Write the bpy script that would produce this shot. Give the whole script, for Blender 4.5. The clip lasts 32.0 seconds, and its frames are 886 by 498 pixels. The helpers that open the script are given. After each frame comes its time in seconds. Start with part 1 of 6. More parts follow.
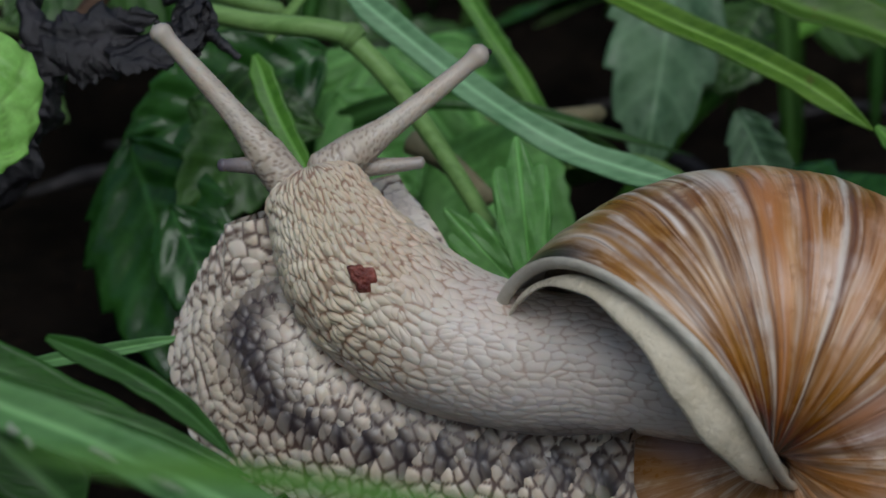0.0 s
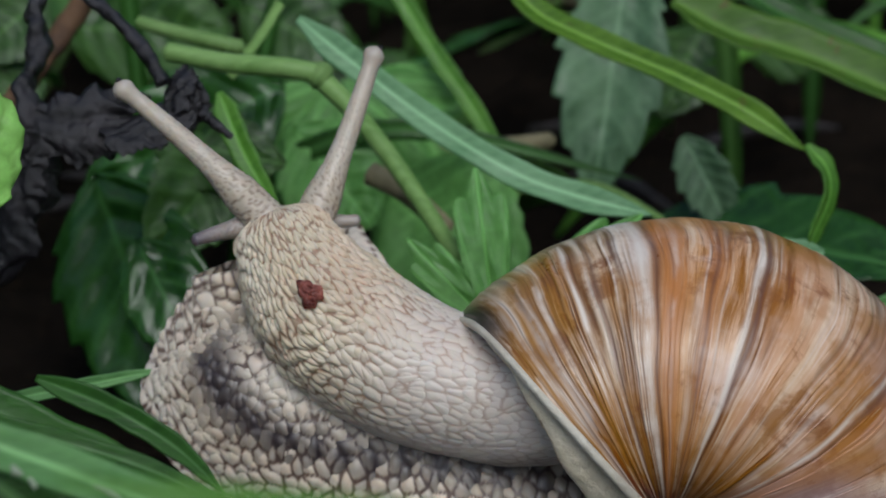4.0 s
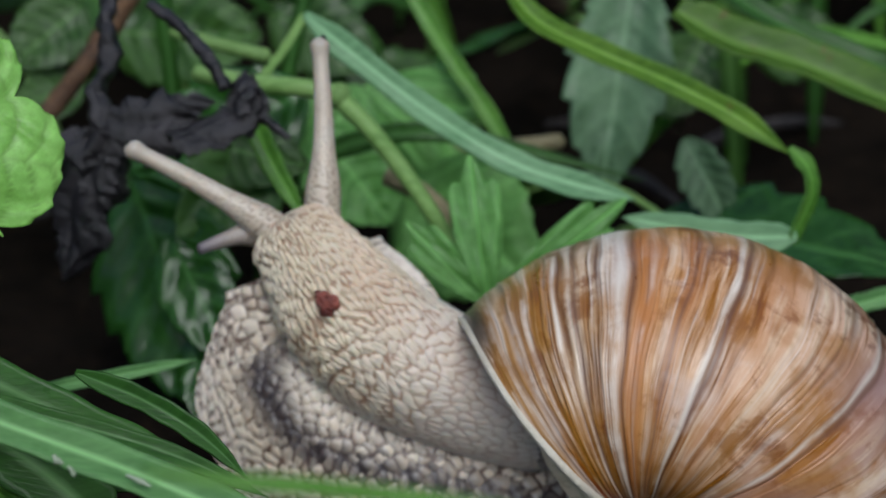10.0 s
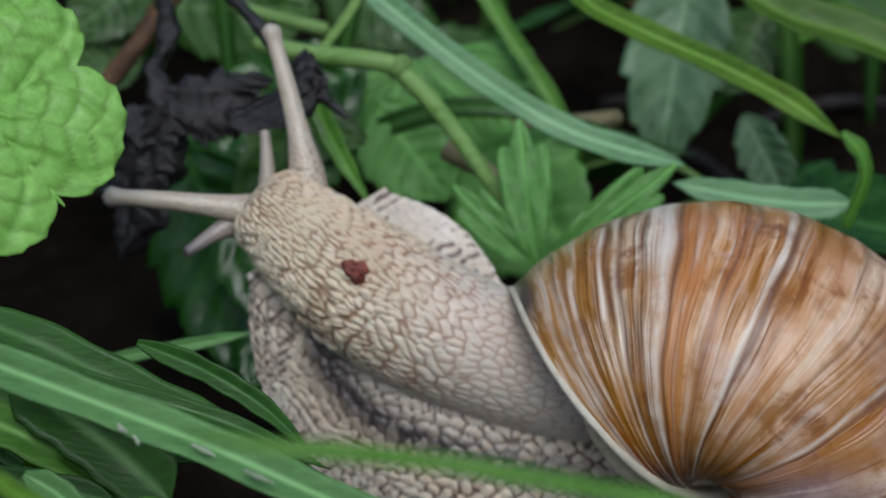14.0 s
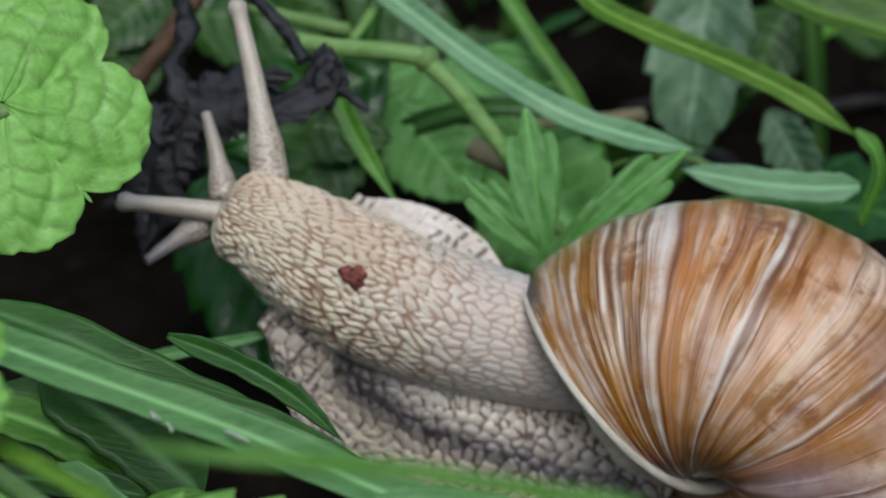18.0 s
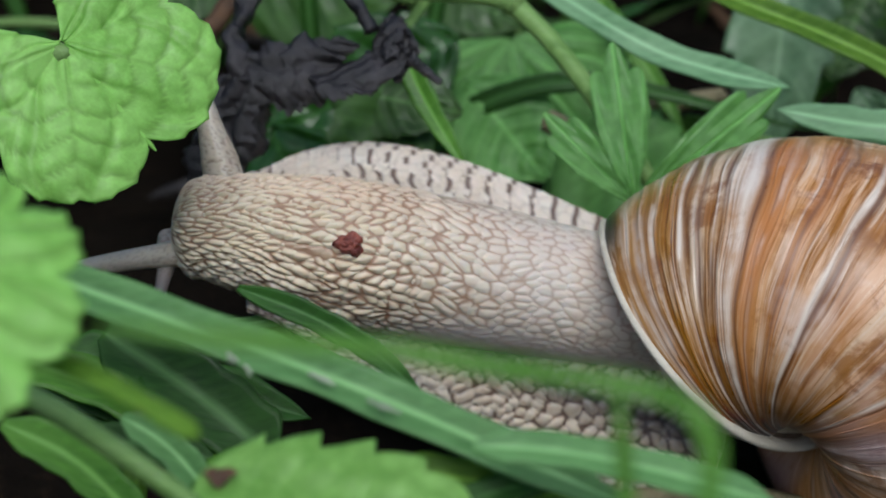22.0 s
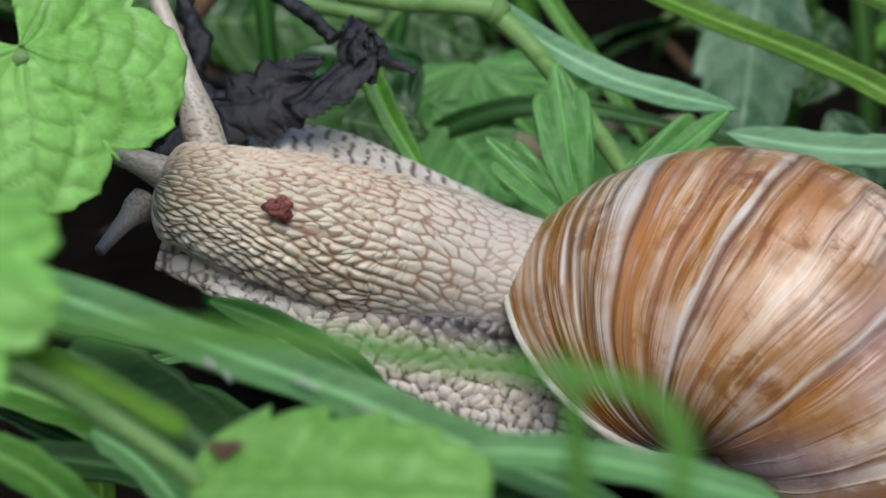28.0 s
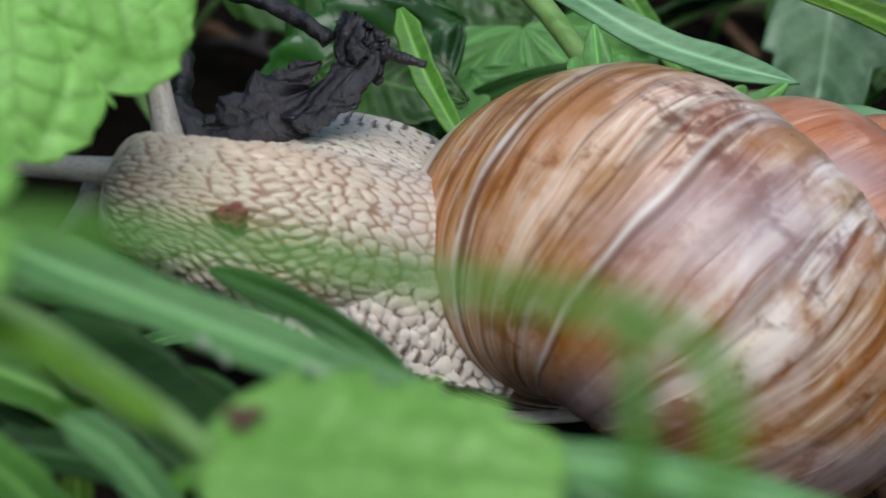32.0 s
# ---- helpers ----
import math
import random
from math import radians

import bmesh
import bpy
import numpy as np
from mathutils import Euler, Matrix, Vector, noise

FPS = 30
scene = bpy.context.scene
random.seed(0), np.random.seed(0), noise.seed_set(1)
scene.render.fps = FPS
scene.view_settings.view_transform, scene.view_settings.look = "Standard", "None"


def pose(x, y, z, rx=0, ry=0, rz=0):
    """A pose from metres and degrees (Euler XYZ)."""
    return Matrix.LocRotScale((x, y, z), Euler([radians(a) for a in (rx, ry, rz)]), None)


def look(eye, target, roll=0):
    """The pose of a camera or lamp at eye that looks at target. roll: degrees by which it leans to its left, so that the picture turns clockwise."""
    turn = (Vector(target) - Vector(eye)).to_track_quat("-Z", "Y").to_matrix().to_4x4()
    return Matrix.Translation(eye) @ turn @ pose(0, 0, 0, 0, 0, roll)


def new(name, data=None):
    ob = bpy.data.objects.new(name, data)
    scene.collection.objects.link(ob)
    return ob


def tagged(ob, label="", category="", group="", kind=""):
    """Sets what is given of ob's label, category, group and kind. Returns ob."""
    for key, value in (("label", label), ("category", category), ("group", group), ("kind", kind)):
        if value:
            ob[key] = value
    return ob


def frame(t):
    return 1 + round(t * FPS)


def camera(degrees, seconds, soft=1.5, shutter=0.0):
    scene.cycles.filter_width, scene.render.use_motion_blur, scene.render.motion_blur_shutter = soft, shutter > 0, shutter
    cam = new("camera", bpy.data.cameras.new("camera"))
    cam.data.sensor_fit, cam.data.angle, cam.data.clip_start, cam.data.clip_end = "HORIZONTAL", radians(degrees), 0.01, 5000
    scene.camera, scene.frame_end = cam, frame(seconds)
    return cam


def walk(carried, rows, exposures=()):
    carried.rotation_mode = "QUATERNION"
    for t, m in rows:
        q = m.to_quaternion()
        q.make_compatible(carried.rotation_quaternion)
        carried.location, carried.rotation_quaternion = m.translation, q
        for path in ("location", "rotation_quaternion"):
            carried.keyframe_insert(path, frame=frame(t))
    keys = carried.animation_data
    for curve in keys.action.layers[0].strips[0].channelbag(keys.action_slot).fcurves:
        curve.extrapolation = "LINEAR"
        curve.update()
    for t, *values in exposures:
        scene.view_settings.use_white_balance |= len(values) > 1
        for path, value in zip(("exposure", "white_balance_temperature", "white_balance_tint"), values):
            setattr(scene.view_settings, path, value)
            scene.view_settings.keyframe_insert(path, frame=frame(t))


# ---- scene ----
# ---------------------------------------------------------------- camera
cam = camera(24.0, 32.0, soft=1.6)
# a close-up lens: the snail is sharp, near leaves and the far undergrowth are soft
cam.data.dof.use_dof = True
cam.data.dof.focus_distance = 0.181
cam.data.dof.aperture_fstop = 34.0
walk(cam, [
    (0, pose(0.00804, -0.16920, 0.11596, 62.686, -0.587, 0.976)),
    (0.5, pose(0.00689, -0.17034, 0.11693, 62.276, -0.493, 0.480)),
    (1, pose(0.00585, -0.17118, 0.11769, 62.535, -0.836, -0.347)),
    (1.5, pose(0.00503, -0.17145, 0.11809, 62.375, -1.094, -0.820)),
    (2, pose(0.00443, -0.17124, 0.11818, 62.598, -1.229, -1.316)),
    (2.5, pose(0.00399, -0.17105, 0.11831, 62.412, -1.256, -1.577)),
    (3, pose(0.00358, -0.17135, 0.11884, 63.000, -0.844, -1.450)),
    (3.5, pose(0.00322, -0.17229, 0.11985, 62.915, -0.648, -1.568)),
    (5.5, pose(0.00411, -0.17977, 0.12667, 61.370, -0.984, -1.578)),
    (6, pose(0.00454, -0.18121, 0.12811, 60.668, -1.002, -1.372)),
    (6.5, pose(0.00494, -0.18232, 0.12926, 60.686, -1.099, -1.150)),
    (7, pose(0.00523, -0.18293, 0.12994, 60.151, -1.229, -1.069)),
    (7.5, pose(0.00540, -0.18328, 0.13022, 60.308, -1.219, -1.128)),
    (8, pose(0.00550, -0.18368, 0.13032, 60.120, -1.073, -1.025)),
    (8.5, pose(0.00561, -0.18418, 0.13039, 59.916, -0.921, -0.957)),
    (9, pose(0.00579, -0.18473, 0.13054, 60.809, -0.529, -0.480)),
    (9.5, pose(0.00598, -0.18512, 0.13090, 60.944, -0.441, -0.381)),
    (10, pose(0.00605, -0.18545, 0.13138, 61.805, -0.313, -0.495)),
    (10.5, pose(0.00601, -0.18580, 0.13161, 61.805, -0.422, -0.457)),
    (11, pose(0.00589, -0.18604, 0.13157, 62.141, -0.229, -0.402)),
    (11.5, pose(0.00580, -0.18610, 0.13128, 62.081, -0.216, -0.414)),
    (12, pose(0.00548, -0.18619, 0.13082, 61.990, -0.177, -0.468)),
    (12.5, pose(0.00476, -0.18640, 0.13051, 62.423, 0.083, -0.284)),
    (13, pose(0.00398, -0.18648, 0.13040, 62.526, 0.142, -0.008)),
    (13.5, pose(0.00361, -0.18599, 0.13025, 62.265, 0.175, 0.438)),
    (14, pose(0.00371, -0.18496, 0.12986, 61.385, -0.201, 0.593)),
    (14.5, pose(0.00396, -0.18388, 0.12929, 60.665, -0.532, 0.497)),
    (15, pose(0.00413, -0.18301, 0.12879, 61.381, -0.351, 0.555)),
    (15.5, pose(0.00417, -0.18272, 0.12833, 61.106, -0.365, 0.942)),
    (17.5, pose(0.00300, -0.18527, 0.12643, 61.933, 0.516, 0.552)),
    (18, pose(0.00234, -0.18591, 0.12535, 62.437, 0.906, 0.467)),
    (18.5, pose(0.00154, -0.18653, 0.12411, 62.907, 1.510, 0.621)),
    (19, pose(0.00064, -0.18693, 0.12274, 64.135, 2.024, 0.510)),
    (19.5, pose(-0.00018, -0.18677, 0.12116, 64.668, 2.406, 0.364)),
    (20, pose(-0.00095, -0.18597, 0.11932, 65.484, 2.603, 0.225)),
    (20.5, pose(-0.00165, -0.18454, 0.11721, 65.945, 2.835, 0.228)),
    (21, pose(-0.00235, -0.18274, 0.11490, 65.161, 2.851, 1.012)),
    (21.5, pose(-0.00323, -0.18104, 0.11248, 64.999, 1.984, 1.364)),
    (22, pose(-0.00407, -0.17941, 0.11035, 64.524, 0.810, 0.988)),
    (22.5, pose(-0.00482, -0.17778, 0.10896, 64.361, 0.212, 0.852)),
    (23, pose(-0.00526, -0.17649, 0.10816, 64.651, -0.084, 0.852)),
    (23.5, pose(-0.00565, -0.17638, 0.10727, 64.661, -0.140, 0.796)),
    (24, pose(-0.00564, -0.17666, 0.10675, 64.812, -0.158, 0.519)),
    (24.5, pose(-0.00543, -0.17706, 0.10651, 64.578, 0.134, 0.260)),
    (25, pose(-0.00518, -0.17765, 0.10616, 65.134, 0.698, -0.129)),
    (25.5, pose(-0.00487, -0.17805, 0.10578, 65.116, 1.505, -0.154)),
    (26, pose(-0.00456, -0.17802, 0.10543, 66.535, 1.787, -0.497)),
    (26.5, pose(-0.00491, -0.17770, 0.10501, 66.377, 1.826, -0.437)),
    (28.5, pose(-0.00911, -0.17322, 0.10077, 66.725, -0.430, -1.349)),
    (29, pose(-0.00910, -0.17102, 0.09892, 66.064, -1.118, -1.404)),
    (29.5, pose(-0.00891, -0.16879, 0.09718, 66.816, -1.599, -0.988)),
    (30, pose(-0.00864, -0.16508, 0.09504, 66.961, -2.052, -0.857)),
    (30.5, pose(-0.00834, -0.16153, 0.09331, 66.143, -2.461, -1.703)),
    (31, pose(-0.00840, -0.15805, 0.09193, 65.708, -2.174, -1.333)),
    (31.5, pose(-0.00880, -0.15632, 0.09189, 66.798, -1.762, -0.546)),
    (32, pose(-0.00932, -0.15476, 0.09167, 66.610, -1.419, 0.445)),
], exposures=[(0, -0.68, 6000, 7), (3, -0.48, 6000, 7), (6, -0.14, 6000, 7), (9, -0.14, 6000, 7), (13, -0.26, 6000, 7), (15.5, -0.24, 6000, 7), (19, -0.08, 6000, 7), (22, -0.04, 6000, 7), (24, 0.19, 6000, 7), (25, 0.19, 6000, 7), (26, 0.08, 6000, 7), (29, 0.08, 6000, 7), (31, -0.02, 6000, 7), (32, 0.06, 6000, 7)])

# ---------------------------------------------------------------- light
world = bpy.data.worlds.new("sky")
world.use_nodes = True
scene.world = world
wn = world.node_tree.nodes
sky = wn.new("ShaderNodeTexSky")
sky.sky_type = "NISHITA"
sky.sun_disc = False
sky.sun_elevation, sky.sun_rotation = radians(58), radians(173)
sky.air_density, sky.dust_density = 1.0, 3.0
wn["Background"].inputs["Strength"].default_value = 0.12
world.node_tree.links.new(sky.outputs[0], wn["Background"].inputs[0])
sun = new("sun", bpy.data.lights.new("sun", "SUN"))
sun.data.energy, sun.data.angle, sun.data.color = 1.75, radians(40), (1.0, 0.99, 0.97)
sun.matrix_world = look((0.06, -0.50, 0.8), (0, 0, 0))


# ---------------------------------------------------------------- materials
def nodes_of(name):
    m = bpy.data.materials.new(name)
    m.use_nodes = True
    t = m.node_tree
    return m, t, t.nodes["Principled BSDF"]


def node(t, kind, **sets):
    n = t.nodes.new(kind)
    for k, v in sets.items():
        if k in n.inputs:
            n.inputs[k].default_value = v
    return n


def mix_color(t, fac, a, b):
    n = t.nodes.new("ShaderNodeMix")
    n.data_type = "RGBA"
    for sock, v in ((n.inputs[0], fac), (n.inputs[6], a), (n.inputs[7], b)):
        if isinstance(v, (int, float, tuple)):
            sock.default_value = v if not isinstance(v, tuple) else (*v, 1)
        else:
            t.links.new(v, sock)
    return n.outputs[2]


def ramp(t, fac, stops):
    n = t.nodes.new("ShaderNodeValToRGB")
    e = n.color_ramp.elements
    while len(e) < len(stops):
        e.new(0.5)
    for i, (p, c) in enumerate(stops):
        e[i].position = p
        e[i].color = (c, c, c, 1) if isinstance(c, float) else (*c, 1)
    t.links.new(fac, n.inputs[0])
    return n.outputs[0]


def noise_fac(t, vec, scale, detail=4.0, rough=0.55, distortion=0.0):
    n = node(t, "ShaderNodeTexNoise", Scale=scale, Detail=detail, Roughness=rough, Distortion=distortion)
    if vec is not None:
        t.links.new(vec, n.inputs["Vector"])
    return n.outputs[0]


def object_vec(t, sx=1.0, sy=1.0, sz=1.0):
    c = t.nodes.new("ShaderNodeTexCoord")
    m = node(t, "ShaderNodeMapping")
    m.inputs["Scale"].default_value = (sx, sy, sz)
    t.links.new(c.outputs["Object"], m.inputs["Vector"])
    return m.outputs[0]


def attr(t, name):
    a = t.nodes.new("ShaderNodeAttribute")
    a.attribute_name = name
    return a.outputs["Fac"]


def bump(t, bsdf, height, strength, dist):
    b = node(t, "ShaderNodeBump", Strength=strength, Distance=dist)
    t.links.new(height, b.inputs["Height"])
    t.links.new(b.outputs[0], bsdf.inputs["Normal"])


def leaf_material(name, dark, light, rough=0.42, through_light=0.35, streak=False, spots=0.0, vein=None):
    """Leaf tissue: two greens mixed at two scales, some light shines through."""
    m, t, b = nodes_of(name)
    v = object_vec(t, 1, 6 if streak else 1, 1)
    big = noise_fac(t, v, 90.0, 3.0)
    fine = noise_fac(t, v, 900.0 if not streak else 500.0, 4.0)
    info = t.nodes.new("ShaderNodeObjectInfo")
    base = mix_color(t, ramp(t, big, [(0.3, 0.0), (0.7, 1.0)]), dark, light)
    base = mix_color(t, ramp(t, fine, [(0.4, 0.0), (0.75, 0.55)]), base, tuple(min(1, c * 1.35) for c in light))
    mul = t.nodes.new("ShaderNodeHueSaturation")
    rnd = node(t, "ShaderNodeMapRange")
    rnd.inputs["To Min"].default_value, rnd.inputs["To Max"].default_value = 0.8, 1.2
    t.links.new(info.outputs["Random"], rnd.inputs[0])
    t.links.new(rnd.outputs[0], mul.inputs["Value"])
    t.links.new(base, mul.inputs["Color"])
    col = mul.outputs[0]
    veins = ramp(t, attr(t, "vein"), [(0.0, 0.0), (1.0, 1.0)])
    col = mix_color(t, veins, col, vein or tuple(min(1, c * 1.7 + 0.02) for c in light))
    if spots:
        sp = noise_fac(t, object_vec(t), 260.0, 5.0, 0.7)
        col = mix_color(t, ramp(t, sp, [(0.70 - spots * 0.1, 0.0), (0.78 - spots * 0.1, 0.8)]), col, (0.13, 0.09, 0.03))
    t.links.new(col, b.inputs["Base Color"])
    rr = ramp(t, noise_fac(t, object_vec(t), 200.0, 3.0), [(0.35, rough * 0.6), (0.65, min(1.0, rough * 1.35))])
    t.links.new(rr, b.inputs["Roughness"])
    bump(t, b, fine, 0.25, 0.0003)
    b.inputs["Specular IOR Level"].default_value = 0.22 if streak else 0.45
    tr = t.nodes.new("ShaderNodeBsdfTranslucent")
    t.links.new(col, tr.inputs[0])
    mx = t.nodes.new("ShaderNodeMixShader")
    mx.inputs[0].default_value = through_light
    t.links.new(b.outputs[0], mx.inputs[1])
    t.links.new(tr.outputs[0], mx.inputs[2])
    t.links.new(mx.outputs[0], t.nodes["Material Output"].inputs[0])
    return m


M_BRIGHT = leaf_material("bright_leaf", (0.21, 0.49, 0.07), (0.37, 0.68, 0.17), 0.5, 0.4, vein=(0.20, 0.42, 0.07))
# undergrowth green, lowered so that its colour carries the shade between leaves
M_SHADED = leaf_material("shaded_leaf", (0.022, 0.070, 0.010), (0.055, 0.135, 0.022), 0.45, 0.3)
# for wet leaves, and for undergrowth leaves whose shade is in the colour
M_DARK = leaf_material("wet_and_shaded_leaf", (0.010, 0.040, 0.007), (0.030, 0.105, 0.016), 0.2, 0.2)
M_LOBED = leaf_material("lobed_leaf", (0.085, 0.25, 0.045), (0.15, 0.36, 0.085), 0.5, 0.35)
# grey-green, also lowered in place of undergrowth shade
M_GREY_LEAF = leaf_material("greyish_leaf", (0.045, 0.10, 0.045), (0.11, 0.20, 0.10), 0.5, 0.25)
M_BLADE = leaf_material("grass_blade", (0.055, 0.17, 0.018), (0.12, 0.29, 0.04), 0.35, 0.3, True)
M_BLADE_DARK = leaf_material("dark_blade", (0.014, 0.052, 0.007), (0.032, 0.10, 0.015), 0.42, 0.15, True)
M_BLADE_PALE = leaf_material("pale_blade", (0.085, 0.23, 0.065), (0.165, 0.35, 0.12), 0.38, 0.3, True)
M_BLADE_BLUE = leaf_material("bluish_blade", (0.11, 0.26, 0.11), (0.21, 0.39, 0.20), 0.4, 0.3, True)
M_BLADE_YELLOW = leaf_material("yellowing_blade", (0.065, 0.17, 0.010), (0.14, 0.28, 0.028), 0.4, 0.35, True, 0.6)
M_BLADE_OLIVE = leaf_material("olive_blade", (0.035, 0.095, 0.010), (0.085, 0.17, 0.022), 0.4, 0.25, True, 0.9)
M_STEM = leaf_material("green_stem", (0.13, 0.26, 0.06), (0.23, 0.38, 0.12), 0.4, 0.15, True)


def soil_material():
    m, t, b = nodes_of("soil")
    v = object_vec(t)
    a = noise_fac(t, v, 60.0, 6.0, 0.65)
    f = noise_fac(t, v, 420.0, 6.0, 0.7)
    # near-black colours stand in for the shade of the plants overhead
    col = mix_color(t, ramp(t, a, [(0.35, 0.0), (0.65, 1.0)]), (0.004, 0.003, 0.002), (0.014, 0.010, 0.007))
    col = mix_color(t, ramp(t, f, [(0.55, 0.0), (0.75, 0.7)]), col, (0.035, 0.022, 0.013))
    t.links.new(col, b.inputs["Base Color"])
    b.inputs["Roughness"].default_value = 0.9
    b.inputs["Specular IOR Level"].default_value = 0.05
    bump(t, b, f, 0.7, 0.002)
    return m


def dead_material(name, dark, light, rough):
    m, t, b = nodes_of(name)
    v = object_vec(t)
    a = noise_fac(t, v, 240.0, 6.0, 0.65, 0.6)
    f = noise_fac(t, v, 1300.0, 5.0, 0.7)
    col = mix_color(t, ramp(t, a, [(0.4, 0.0), (0.7, 1.0)]), dark, light)
    t.links.new(col, b.inputs["Base Color"])
    t.links.new(ramp(t, f, [(0.3, rough * 0.7), (0.7, min(1.0, rough * 1.3))]), b.inputs["Roughness"])
    bump(t, b, f, 0.6, 0.0006)
    return m


M_SOIL = soil_material()
M_BLACK = dead_material("rotten_black_leaf", (0.006, 0.005, 0.006), (0.030, 0.026, 0.029), 0.36)
M_BROWN = dead_material("brown_litter", (0.06, 0.03, 0.015), (0.17, 0.09, 0.04), 0.7)
M_STRAW = dead_material("pale_straw", (0.16, 0.14, 0.07), (0.30, 0.26, 0.14), 0.6)
M_STRAW_YELLOW = dead_material("yellow_straw", (0.38, 0.27, 0.06), (0.52, 0.40, 0.12), 0.5)
M_STRAW_PALE = dead_material("bleached_tissue", (0.22, 0.30, 0.18), (0.45, 0.50, 0.38), 0.4)
M_WOOD = dead_material("dark_wood", (0.02, 0.017, 0.017), (0.07, 0.06, 0.058), 0.7)


def skin_material(name, pale, groove, band_color):
    """Wet snail skin: pale tubercles, brown grooves, a dark side band."""
    m, t, b = nodes_of(name)
    v = object_vec(t)
    f = noise_fac(t, v, 1400.0, 3.0)
    big = noise_fac(t, v, 160.0, 3.0)
    col = mix_color(t, ramp(t, big, [(0.35, 0.0), (0.65, 1.0)]), pale, (pale[0] * 0.86, pale[1] * 0.80, pale[2] * 0.72))
    col = mix_color(t, ramp(t, attr(t, "tone"), [(0.0, 0.0), (1.0, 0.45)]), col, (pale[0] * 0.80, pale[1] * 0.76, pale[2] * 0.70))
    col = mix_color(t, attr(t, "lilac"), col, (0.66, 0.60, 0.56))
    col = mix_color(t, ramp(t, attr(t, "warm"), [(0.0, 0.0), (1.0, 0.8)]), col, (0.52, 0.31, 0.19))
    col = mix_color(t, ramp(t, attr(t, "groove"), [(0.08, 0.0), (0.7, 0.95)]), col, groove)
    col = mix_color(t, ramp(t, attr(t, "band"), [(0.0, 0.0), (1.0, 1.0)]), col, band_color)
    t.links.new(col, b.inputs["Base Color"])
    b.inputs["Roughness"].default_value = 0.42
    b.inputs["Subsurface Weight"].default_value = 0.3
    b.inputs["Subsurface Radius"].default_value = (0.0012, 0.0007, 0.0004)
    b.inputs["Subsurface Scale"].default_value = 0.35
    b.inputs["Coat Weight"].default_value = 0.25
    b.inputs["Coat Roughness"].default_value = 0.3
    bump(t, b, f, 0.2, 0.0002)
    return m


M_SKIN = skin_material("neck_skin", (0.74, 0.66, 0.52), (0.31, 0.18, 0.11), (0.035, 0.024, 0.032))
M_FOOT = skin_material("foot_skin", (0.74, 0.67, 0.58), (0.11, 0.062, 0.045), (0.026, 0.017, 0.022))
M_TENT = skin_material("tentacle_skin", (0.58, 0.52, 0.43), (0.28, 0.21, 0.16), (0.12, 0.10, 0.12))


